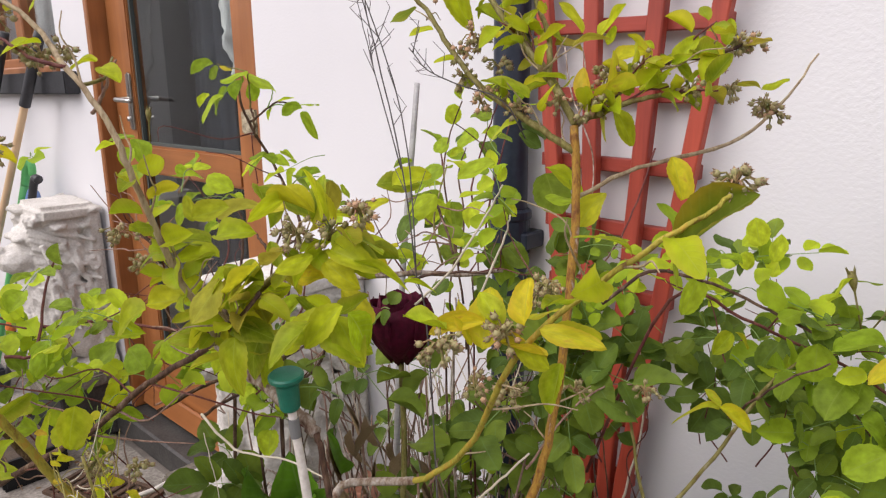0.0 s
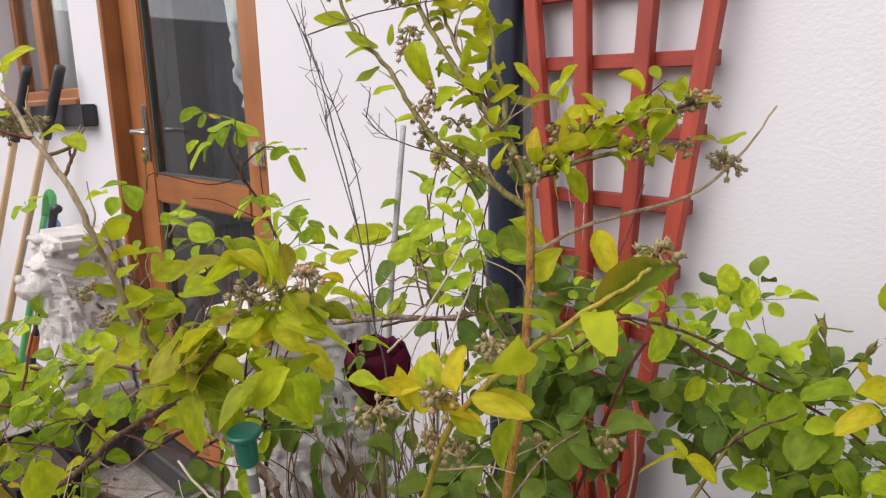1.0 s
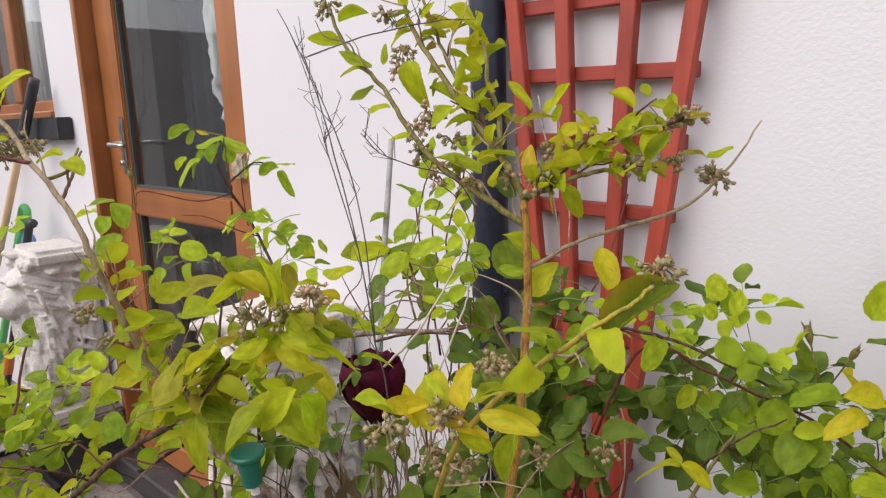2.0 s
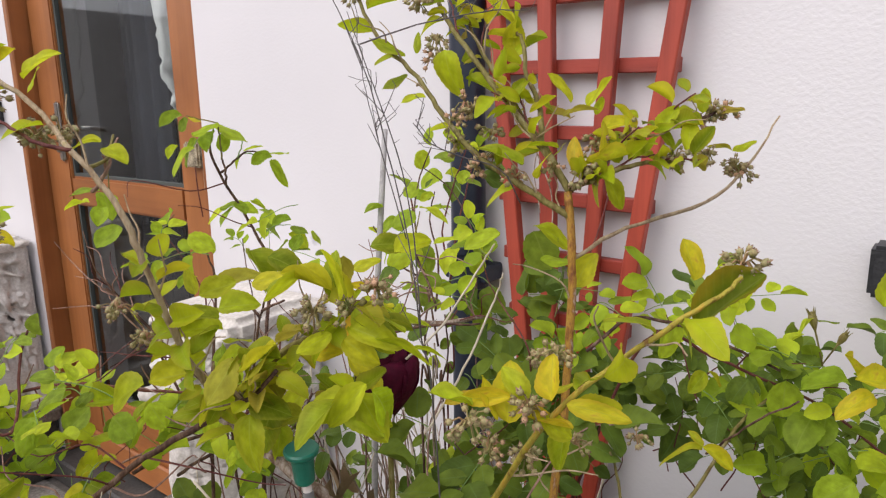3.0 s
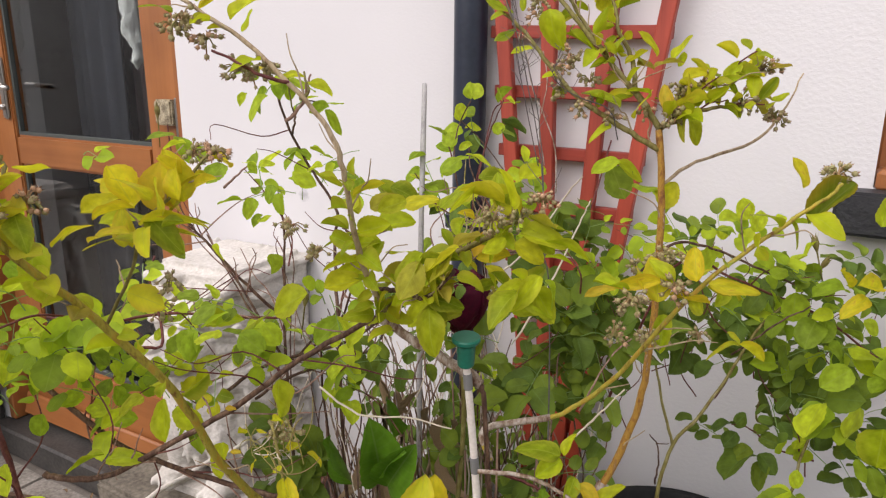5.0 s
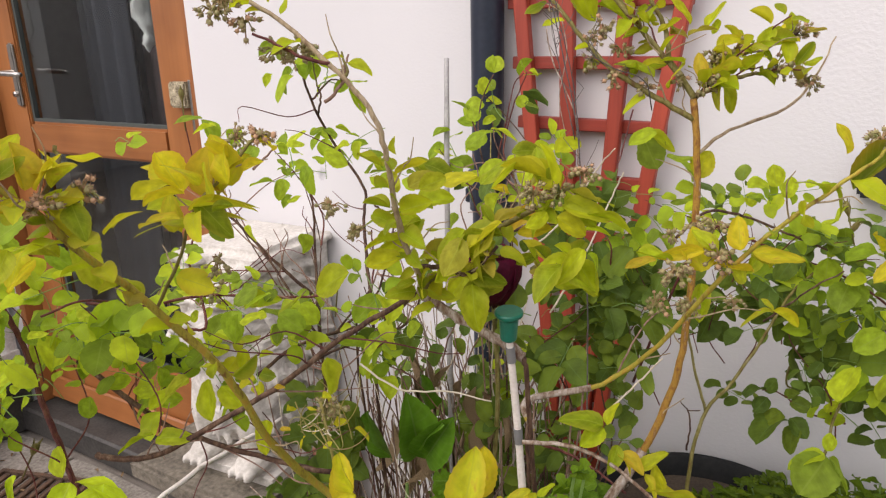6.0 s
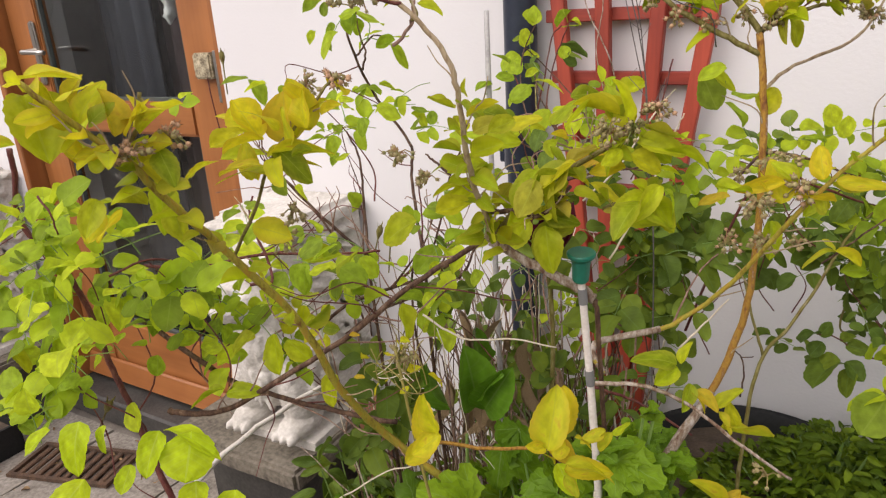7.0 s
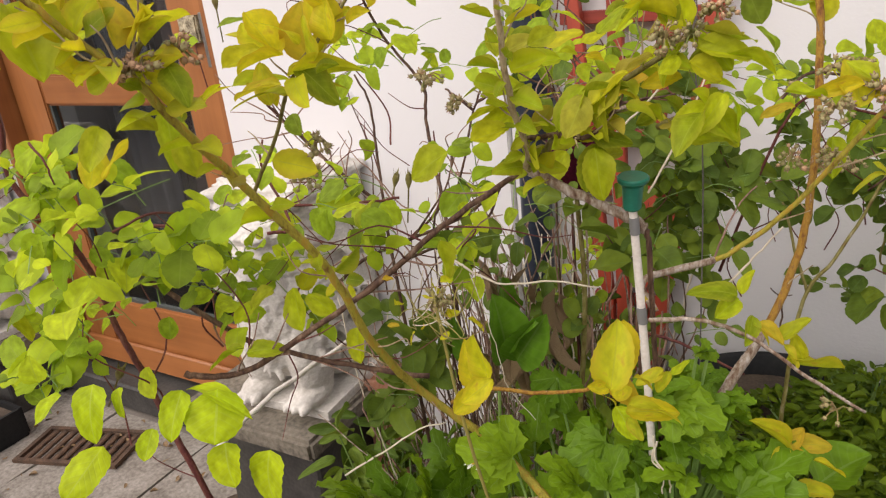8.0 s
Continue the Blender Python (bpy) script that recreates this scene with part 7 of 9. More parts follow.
leaf(rose, (0.556, 0.940, 1.126), (0.545, 0.928, 1.109), 0.8, L_DEEP, "round")
leaf(rose, (0.520, 0.950, 1.192), (0.545, 0.969, 1.198), 0.75, L_ROSE, "round")
leaf(rose, (0.524, 0.950, 1.187), (0.528, 0.950, 1.168), 0.8, L_ROSE, "round")
leaf(rose, (0.685, 0.850, 1.223), (0.694, 0.866, 1.252), 0.7, L_LIME, "round")
leaf(rose, (0.696, 0.860, 1.156), (0.676, 0.835, 1.167), 0.7, L_GOLD, "round")
leaf(rose, (0.685, 0.860, 1.145), (0.666, 0.831, 1.138), 0.55, L_GOLD, "round")
leaf(rose, (0.483, 1.000, 0.991), (0.478, 0.967, 0.967), 0.85, L_DEEP, "round")
leaf(rose, (0.493, 1.000, 0.989), (0.509, 0.985, 0.969), 0.8, L_DEEP, "round")
leaf(rose, (0.595, 0.950, 0.997), (0.591, 0.938, 0.946), 0.5, L_DEEP, "round")
leaf(rose, (0.510, 0.980, 1.076), (0.498, 0.964, 1.051), 0.8, L_DEEP, "round")
leaf(rose, (0.529, 0.980, 1.068), (0.554, 0.981, 1.061), 0.8, L_DEEP, "round")
leaf(rose, (0.562, 0.970, 1.059), (0.550, 0.942, 1.041), 0.85, L_DEEP, "round")
leaf(rose, (0.578, 0.960, 1.050), (0.602, 0.953, 1.043), 0.8, L_DEEP, "round")
leaf(rose, (0.650, 0.920, 1.052), (0.638, 0.892, 1.039), 0.8, L_DEEP, "round")
leaf(rose, (0.702, 0.900, 1.137), (0.718, 0.909, 1.118), 0.6, L_ROSE, "round")
leaf(rose, (0.688, 0.920, 1.102), (0.706, 0.917, 1.090), 0.7, L_ROSE, "round")
leaf(rose, (0.609, 0.900, 1.159), (0.621, 0.902, 1.174), 0.7, L_ROSE, "round")
leaf(rose, (0.668, 0.900, 1.091), (0.690, 0.904, 1.084), 0.8, L_ROSE, "round")
leaf(rose, (0.610, 0.950, 1.009), (0.601, 0.941, 0.987), 0.8, L_DEEP, "round")
leaf(rose, (0.716, 0.860, 1.065), (0.700, 0.841, 1.050), 0.8, L_ROSE, "round")
leaf(rose, (0.714, 0.860, 1.096), (0.725, 0.865, 1.072), 0.8, L_LIME, "round")
leaf(rose, (0.567, 0.900, 0.948), (0.548, 0.872, 0.953), 0.75, L_DEEP, "round")
leaf(rose, (0.570, 0.900, 0.945), (0.581, 0.899, 0.966), 0.8, L_DEEP, "round")
leaf(rose, (0.574, 0.900, 0.938), (0.563, 0.881, 0.925), 0.8, L_DEEP, "round")
leaf(rose, (0.593, 0.900, 0.942), (0.609, 0.911, 0.949), 0.75, L_DEEP, "round")
leaf(rose, (0.599, 0.900, 0.939), (0.625, 0.892, 0.939), 0.7, L_DEEP, "round")
leaf(rose, (0.592, 0.900, 0.922), (0.573, 0.878, 0.919), 0.8, L_DEEP, "round")
leaf(rose, (0.593, 0.900, 0.915), (0.564, 0.850, 0.911), 0.75, L_DEEP, "round")
leaf(rose, (0.602, 0.900, 0.917), (0.623, 0.885, 0.903), 0.8, L_DEEP, "round")
leaf(rose, (0.609, 0.900, 0.907), (0.600, 0.877, 0.885), 0.8, L_DEEP, "round")
leaf(rose, (0.638, 0.880, 0.944), (0.651, 0.890, 0.959), 0.7, L_ROSE, "round")
leaf(rose, (0.644, 0.820, 0.921), (0.625, 0.778, 0.892), 0.95, L_ROSE, "round")
leaf(rose, (0.646, 0.820, 0.921), (0.672, 0.814, 0.887), 0.85, L_ROSE, "round")
leaf(rose, (0.642, 0.820, 0.924), (0.607, 0.802, 0.919), 0.6, L_ROSE, "round")
leaf(rose, (0.644, 0.820, 0.928), (0.644, 0.827, 0.948), 0.8, L_ROSE, "round")
leaf(rose, (0.657, 0.820, 1.034), (0.644, 0.780, 1.013), 0.75, L_ROSE, "round")
leaf(rose, (0.131, 1.030, 1.327), (0.123, 1.042, 1.354), 0.95, L_ROSE, "round")
leaf(rose, (0.131, 1.030, 1.303), (0.101, 1.024, 1.314), 0.95, L_ROSE, "round")
leaf(rose, (0.108, 1.030, 1.284), (0.090, 1.002, 1.274), 0.95, L_ROSE, "round")
leaf(rose, (0.114, 1.030, 1.282), (0.137, 1.044, 1.284), 0.8, L_ROSE, "round")
leaf(rose, (0.121, 1.030, 1.271), (0.137, 1.020, 1.245), 0.8, L_DEEP, "round")
leaf(rose, (0.163, 1.050, 1.322), (0.178, 1.061, 1.348), 0.85, L_ROSE, "round")
leaf(rose, (0.170, 1.050, 1.323), (0.195, 1.064, 1.326), 0.4, L_ROSE, "round")
leaf(rose, (0.166, 1.060, 1.290), (0.213, 1.050, 1.283), 0.5, L_DEEP, "round")
leaf(rose, (0.159, 1.060, 1.283), (0.189, 1.074, 1.265), 0.6, L_DEEP, "round")
leaf(rose, (0.112, 1.000, 1.250), (0.088, 0.983, 1.257), 0.6, L_ROSE, "round")
leaf(rose, (0.147, 1.000, 1.239), (0.115, 0.982, 1.236), 0.3, L_ROSE, "round")
leaf(rose, (0.064, 0.980, 1.219), (0.051, 0.953, 1.203), 0.6, L_ROSE, "round")
leaf(rose, (0.070, 0.980, 1.229), (0.090, 0.995, 1.239), 0.6, L_ROSE, "round")
leaf(rose, (0.048, 0.980, 1.203), (0.070, 0.994, 1.212), 0.55, L_ROSE, "round")
leaf(rose, (0.161, 0.900, 1.205), (0.134, 0.862, 1.211), 0.65, L_ROSE, "round")
leaf(rose, (0.175, 0.900, 1.206), (0.190, 0.893, 1.170), 0.7, L_ROSE, "round")
leaf(rose, (0.127, 0.900, 1.203), (0.117, 0.878, 1.187), 0.6, L_ROSE, "round")
leaf(rose, (0.139, 0.920, 1.181), (0.132, 0.893, 1.169), 0.6, L_DEEP, "round")
stem(rose, [(0.143, 1.000, 1.126), (0.141, 1.020, 1.195), (0.150, 1.030, 1.252), (0.154, 1.050, 1.307), (0.170, 1.050, 1.325)], 0.0016, 0.0009, M_STEM_R)
stem(rose, [(0.150, 1.030, 1.252), (0.131, 1.030, 1.273), (0.124, 1.030, 1.308)], 0.001, 0.0006, M_STEM_H)
stem(rose, [(0.133, 0.950, 1.136), (0.120, 0.930, 1.198), (0.077, 0.970, 1.231)], 0.0012, 0.0007, M_STEM_H)
stem(rose, [(0.147, 1.190, 1.407), (0.165, 1.180, 1.344), (0.197, 1.170, 1.289), (0.216, 1.170, 1.238), (0.229, 1.150, 1.169)], 0.0013, 0.0011, M_DEAD)
stem(rose, [(0.179, 1.190, 1.405), (0.192, 1.180, 1.353), (0.185, 1.170, 1.280), (0.202, 1.160, 1.215)], 0.001, 0.0009, M_DEAD)
stem(rose, [(0.309, 1.180, 1.261), (0.301, 1.160, 1.199), (0.295, 1.120, 1.140), (0.276, 1.080, 1.082)], 0.0014, 0.0012, M_STEM_R)
stem(rose, [(0.627, 0.840, 0.855), (0.641, 0.840, 0.907), (0.647, 0.870, 0.944), (0.657, 0.900, 0.977)], 0.0022, 0.0014, M_STEM_G)
stem(rose, [(0.661, 0.900, 0.925), (0.619, 0.900, 0.929), (0.589, 0.900, 0.946), (0.567, 0.900, 0.947)], 0.0013, 0.0007, M_STEM_R)
stem(rose, [(0.593, 0.950, 0.971), (0.591, 0.950, 0.938), (0.607, 0.950, 0.930)], 0.0016, 0.001, M_STEM_G)
leaf(bush, (0.348, 0.620, 1.274), (0.373, 0.638, 1.282), 0.45, L_LIME)
leaf(bush, (0.327, 0.620, 1.252), (0.344, 0.636, 1.261), 0.5, L_LIME)
leaf(rose, (0.205, 0.850, 1.258), (0.185, 0.831, 1.240), 0.75, L_ROSE, "round")
leaf(rose, (0.212, 0.850, 1.264), (0.249, 0.859, 1.263), 0.55, L_ROSE, "round")
leaf(rose, (0.196, 0.900, 1.271), (0.180, 0.889, 1.266), 0.6, L_ROSE, "round")
leaf(rose, (0.261, 0.780, 1.238), (0.250, 0.750, 1.215), 0.6, L_ROSE, "round")
leaf(rose, (0.268, 0.740, 1.221), (0.269, 0.716, 1.208), 0.75, L_DEEP, "round")
leaf(rose, (0.254, 0.800, 1.214), (0.236, 0.792, 1.227), 0.7, L_ROSE, "round")
leaf(rose, (0.240, 0.840, 1.225), (0.266, 0.856, 1.233), 0.5, L_ROSE, "round")
leaf(rose, (0.278, 0.840, 1.223), (0.274, 0.814, 1.201), 0.7, L_ROSE, "round")
leaf(rose, (0.288, 0.840, 1.193), (0.274, 0.844, 1.221), 0.7, L_ROSE, "round")
leaf(rose, (0.302, 0.840, 1.180), (0.297, 0.823, 1.154), 0.85, L_DEEP, "round")
leaf(rose, (0.307, 0.840, 1.180), (0.335, 0.842, 1.160), 0.75, L_DEEP, "round")
leaf(rose, (0.302, 0.840, 1.168), (0.315, 0.834, 1.134), 0.7, L_ROSE, "round")
leaf(rose, (0.284, 0.720, 1.199), (0.283, 0.703, 1.187), 0.9, L_DEEP, "round")
leaf(rose, (0.259, 0.760, 1.192), (0.270, 0.776, 1.199), 0.7, L_ROSE, "round")
leaf(rose, (0.260, 0.760, 1.176), (0.252, 0.746, 1.152), 0.6, L_ROSE, "round")
leaf(rose, (0.271, 0.800, 1.186), (0.287, 0.823, 1.188), 0.6, L_ROSE, "round")
leaf(rose, (0.279, 0.800, 1.173), (0.271, 0.781, 1.163), 0.7, L_DEEP, "round")
leaf(bush, (0.336, 0.620, 1.234), (0.338, 0.599, 1.222), 0.7, L_LIME)
leaf(bush, (0.353, 0.600, 1.232), (0.381, 0.615, 1.233), 0.5, L_LIME)
leaf(bush, (0.376, 0.560, 1.215), (0.401, 0.571, 1.236), 0.5, L_GOLD)
leaf(bush, (0.407, 0.580, 1.233), (0.429, 0.596, 1.231), 0.5, L_LIME)
leaf(bush, (0.441, 0.560, 1.224), (0.461, 0.568, 1.228), 0.3, L_FRESH)
leaf(rose, (0.233, 0.800, 1.117), (0.241, 0.819, 1.135), 0.7, L_DEEP, "round")
leaf(rose, (0.255, 0.850, 1.115), (0.270, 0.860, 1.100), 0.7, L_DEEP, "round")
leaf(rose, (0.284, 0.880, 1.204), (0.278, 0.866, 1.226), 0.7, L_ROSE, "round")
leaf(rose, (0.181, 0.950, 1.238), (0.175, 0.935, 1.254), 0.6, L_ROSE, "round")
leaf(rose, (0.258, 0.900, 1.215), (0.273, 0.905, 1.198), 0.6, L_ROSE, "round")
leaf(bush, (0.306, 0.600, 1.244), (0.319, 0.621, 1.252), 0.5, L_LIME)
leaf(rose, (0.003, 0.770, 1.240), (0.030, 0.794, 1.230), 0.6, L_ROSE, "round")
leaf(rose, (0.068, 0.770, 1.231), (0.087, 0.786, 1.213), 0.7, L_ROSE, "round")
leaf(rose, (-0.048, 0.750, 1.250), (-0.054, 0.740, 1.237), 0.5, L_ROSE, "round")
leaf(rose, (-0.003, 0.750, 1.261), (0.024, 0.759, 1.258), 0.5, L_ROSE, "round")
leaf(rose, (0.034, 0.550, 1.295), (0.016, 0.533, 1.293), 0.55, L_ROSE, "round")
leaf(rose, (0.063, 0.550, 1.292), (0.071, 0.537, 1.277), 0.8, L_ROSE, "round")
leaf(rose, (0.088, 0.550, 1.276), (0.092, 0.524, 1.261), 0.7, L_ROSE, "round")
leaf(rose, (0.093, 0.580, 1.275), (0.099, 0.587, 1.264), 0.8, L_ROSE, "round")
leaf(rose, (0.155, 0.580, 1.270), (0.176, 0.593, 1.256), 0.8, L_ROSE, "round")
leaf(rose, (0.185, 0.520, 1.267), (0.184, 0.509, 1.254), 0.8, L_ROSE, "round")
stem(rose, [(0.257, 0.820, 1.151), (0.239, 0.850, 1.204), (0.204, 0.880, 1.244), (0.180, 0.920, 1.273)], 0.0014, 0.0008, M_STEM_D)
stem(rose, [(0.239, 0.850, 1.204), (0.258, 0.880, 1.221), (0.293, 0.880, 1.205)], 0.001, 0.0006, M_STEM_D)
stem(rose, [(0.270, 0.780, 1.163), (0.238, 0.800, 1.206), (0.213, 0.850, 1.259)], 0.0014, 0.0008, M_STEM_G)
stem(rose, [(0.289, 0.850, 1.123), (0.294, 0.850, 1.178), (0.255, 0.900, 1.225), (0.187, 0.950, 1.270), (0.165, 0.900, 1.313)], 0.0011, 0.0007, M_STEM_D)
leaf(bush, (0.169, 0.225, 1.325), (0.196, 0.217, 1.291), 0.75, L_LIME)
leaf(bush, (0.169, 0.225, 1.334), (0.208, 0.236, 1.338), 0.3, L_GOLD)
leaf(bush, (0.136, 0.230, 1.294), (0.125, 0.210, 1.293), 0.35, L_GOLD)
leaf(bush, (0.154, 0.235, 1.294), (0.176, 0.251, 1.290), 0.35, L_LIME)
leaf(bush, (0.159, 0.225, 1.341), (0.145, 0.225, 1.351), 0.8, L_GOLD)
leaf(bush, (0.190, 0.240, 1.314), (0.192, 0.247, 1.335), 0.35, L_GOLD)
leaf(bush, (0.166, 0.250, 1.297), (0.171, 0.260, 1.312), 0.6, L_LIME)
leaf(bush, (0.168, 0.290, 1.267), (0.179, 0.293, 1.282), 0.7, L_FRESH)
leaf(bush, (0.090, 0.300, 1.232), (0.100, 0.282, 1.209), 0.6, L_GOLD)
leaf(bush, (0.112, 0.300, 1.237), (0.100, 0.283, 1.237), 0.6, L_LIME)
leaf(bush, (0.157, 0.310, 1.254), (0.176, 0.295, 1.222), 0.5, L_LIME)
leaf(bush, (0.212, 0.345, 1.291), (0.204, 0.337, 1.303), 0.8, L_GOLD)
leaf(bush, (0.189, 0.340, 1.265), (0.216, 0.364, 1.269), 0.4, L_LIME)
leaf(bush, (0.243, 0.350, 1.264), (0.266, 0.365, 1.280), 0.35, L_LIME)
leaf(bush, (0.135, 0.450, 1.224), (0.141, 0.448, 1.206), 0.8, L_ROSE)
leaf(bush, (0.101, 0.500, 1.118), (0.147, 0.505, 1.133), 0.45, L_LIME)
leaf(bush, (0.130, 0.520, 1.096), (0.135, 0.544, 1.123), 0.5, L_LIME)
leaf(bush, (0.109, 0.550, 1.083), (0.148, 0.555, 1.092), 0.7, L_ROSE)
leaf(bush, (0.379, 0.470, 1.240), (0.363, 0.456, 1.213), 0.6, L_LIME)
leaf(bush, (0.377, 0.470, 1.230), (0.407, 0.476, 1.240), 0.5, L_LIME)
leaf(bush, (0.397, 0.500, 1.187), (0.370, 0.480, 1.186), 0.55, L_LIME)
leaf(bush, (0.372, 0.500, 1.176), (0.380, 0.491, 1.153), 0.6, L_LIME)
leaf(bush, (0.454, 0.480, 1.220), (0.441, 0.450, 1.212), 0.55, L_LIME)
leaf(bush, (0.454, 0.480, 1.220), (0.476, 0.494, 1.200), 0.55, L_LIME)
leaf(bush, (0.420, 0.520, 1.294), (0.419, 0.513, 1.260), 0.5, L_LIME)
leaf(bush, (0.431, 0.520, 1.262), (0.464, 0.512, 1.257), 0.4, L_LIME)
leaf(bush, (0.485, 0.600, 1.302), (0.469, 0.581, 1.295), 0.5, L_ROSE)
stem(rose, [(0.053, 0.550, 1.003), (0.065, 0.600, 1.021), (0.121, 0.620, 1.046), (0.188, 0.620, 1.076), (0.247, 0.600, 1.119)], 0.0024, 0.0016, M_STEM_D)
stem(rose, [(0.121, 0.620, 1.046), (0.137, 0.660, 1.071), (0.120, 0.700, 1.100), (0.106, 0.720, 1.146)], 0.0018, 0.001, M_STEM_R)
stem(rose, [(0.188, 0.620, 1.076), (0.158, 0.700, 1.083), (0.104, 0.740, 1.094)], 0.0014, 0.0008, M_STEM_D)
stem(rose, [(-0.074, 0.600, 0.951), (-0.056, 0.660, 0.962), (-0.043, 0.720, 0.976), (-0.028, 0.760, 1.018)], 0.0015, 0.0009, M_TWIG)
stem(rose, [(0.011, 0.700, 0.941), (-0.030, 0.720, 0.996), (-0.076, 0.720, 1.050), (-0.120, 0.700, 1.145)], 0.0016, 0.0009, M_STEM_D)
stem(rose, [(0.003, 0.720, 0.912), (-0.043, 0.780, 1.027), (-0.052, 0.800, 1.092), (-0.092, 0.820, 1.172), (-0.094, 0.820, 1.198)], 0.0012, 0.0007, M_STEM_D)
stem(rose, [(0.021, 0.800, 0.819), (0.018, 0.800, 0.917), (-0.012, 0.800, 0.950), (-0.036, 0.800, 0.984)], 0.0016, 0.001, M_TWIG)
stem(rose, [(0.152, 0.820, 0.784), (0.139, 0.820, 0.849), (0.109, 0.800, 0.899), (0.075, 0.750, 0.942)], 0.0018, 0.001, M_TWIG)
stem(rose, [(0.140, 0.900, 0.777), (0.116, 0.900, 0.854), (0.112, 0.900, 0.933), (0.125, 0.900, 0.974)], 0.0022, 0.0016, M_DEAD)
stem(rose, [(0.322, 0.700, 0.956), (0.341, 0.740, 0.995), (0.358, 0.800, 0.955), (0.369, 0.840, 0.923)], 0.0014, 0.0008, M_TWIG)
stem(rose, [(0.381, 0.600, 0.987), (0.411, 0.620, 0.970), (0.446, 0.620, 0.958), (0.479, 0.600, 0.958)], 0.0018, 0.0012, M_STEM_R)
stem(rose, [(0.393, 0.560, 1.046), (0.394, 0.560, 1.003), (0.397, 0.560, 0.960)], 0.0018, 0.0022, M_STEM_D)
stem(rose, [(0.491, 0.850, 0.865), (0.493, 0.850, 0.899), (0.487, 0.860, 0.916), (0.477, 0.860, 0.926)], 0.0013, 0.0007, M_STEM_D)
stem(rose, [(0.487, 0.860, 0.916), (0.502, 0.860, 0.920)], 0.0008, 0.0006, M_STEM_D)
stem(rose, [(0.428, 0.720, 1.009), (0.441, 0.760, 1.050), (0.459, 0.800, 1.073), (0.495, 0.820, 1.079)], 0.0012, 0.0007, M_TWIG)
stem(rose, [(0.131, 0.400, 1.135), (0.139, 0.420, 1.137), (0.088, 0.450, 1.178), (0.084, 0.460, 1.198)], 0.0015, 0.001, M_STEM_R)
stem(rose, [(0.011, 0.300, 1.233), (0.022, 0.300, 1.220), (0.026, 0.300, 1.201)], 0.001, 0.0007, M_STEM_R)
stem(rose, [(0.001, 0.350, 1.142), (0.019, 0.380, 1.151), (0.020, 0.420, 1.134), (0.045, 0.440, 1.128)], 0.0012, 0.0009, M_STEM_R)
stem(rose, [(0.564, 0.830, 1.066), (0.586, 0.820, 1.093), (0.615, 0.820, 1.123), (0.634, 0.840, 1.132)], 0.0012, 0.0008, M_STEM_D)
stem(rose, [(0.255, 0.800, 0.932), (0.220, 0.850, 0.973), (0.212, 0.900, 1.024)], 0.0014, 0.0008, M_TWIG)
stem(rose, [(0.360, 0.700, 0.817), (0.377, 0.750, 0.889), (0.369, 0.800, 0.958), (0.355, 0.850, 1.015)], 0.0016, 0.001, M_TWIG)
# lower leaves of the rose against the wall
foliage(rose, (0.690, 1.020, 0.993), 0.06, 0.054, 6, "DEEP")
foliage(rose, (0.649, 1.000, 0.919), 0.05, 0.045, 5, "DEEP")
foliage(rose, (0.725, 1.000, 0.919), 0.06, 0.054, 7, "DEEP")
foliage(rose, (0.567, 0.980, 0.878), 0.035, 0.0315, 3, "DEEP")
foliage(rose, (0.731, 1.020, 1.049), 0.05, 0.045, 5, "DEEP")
R_LIGHT.build("leaf_mass", L_ROSE_J, rose)
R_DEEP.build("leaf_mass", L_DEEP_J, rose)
R_LIME.build("leaf_mass", L_LIME_J, rose)
for b, t, w, m in rose_parts[:230]:
    leaf(rose, b, t, w, m, "round", 0.4)
rest = Mass()
for b, t, w, m in rose_parts[230:]:
    rest.add(b, t, w, "round", 0.4)
rest.build("leaf_mass", L_ROSE_J, rose)
part("twig", TWIGS, M_STEM_R, rose)["kind"] = "stuff"
part("leaf_stalk", RACHIS, M_STEM_H, rose)["kind"] = "stuff"


def hip(p, d):
    """A small unopened rose bud on its stalk."""
    p, d = Vector(p), Vector(d).normalized()
    bm = bmesh.new()
    prof = [(0.0008, -0.045), (0.0009, -0.006), (0.0030, 0.0), (0.0040, 0.004), (0.0034, 0.009), (0.0010, 0.012)]
    rot = d.to_track_quat('Z', 'Y').to_matrix().to_4x4()
    tmp = lathe(prof, 10)
    bmesh.ops.transform(tmp, matrix=Matrix.Translation(p - rose.location) @ rot, verts=tmp.verts)
    b = part("bud", tmp, M_STEM_G, rose, "closed green rose bud", smooth=True)
    bm.free()
    for k in range(4):
        a = k * 1.57
        sm = bmesh.new()
        q = [Vector((math.cos(a + s) * 0.003, math.sin(a + s) * 0.003, z)) * 1.0 for s, z in ((-0.5, 0.008), (0.5, 0.008))] + [Vector((math.cos(a) * 0.006, math.sin(a) * 0.005, 0.016))]
        fr = [sm.verts.new(Matrix.Translation(p - rose.location) @ rot @ w) for w in q]
        bk = [sm.verts.new(v.co + Vector((0, 0, 0.0006))) for v in fr]
        sm.faces.new(fr)
        sm.faces.new(bk[::-1])
        part("sepal", sm, M_STEM_G, b)


hip((0.630, 0.904, 1.183), (-0.3, 0.1, 1))
hip((-0.164, 0.672, 1.312), (-0.1, 0.1, 1))
hip((0.128, 0.620, 1.112), (0.1, 0.1, 1))
hip((0.104, 0.629, 1.109), (0.3, 0.1, 1))
hip((0.640, 1.020, 1.134), (0.5, 0.1, 1))
hip((-0.013, 0.325, 1.011), (0.7, 0.1, 1))

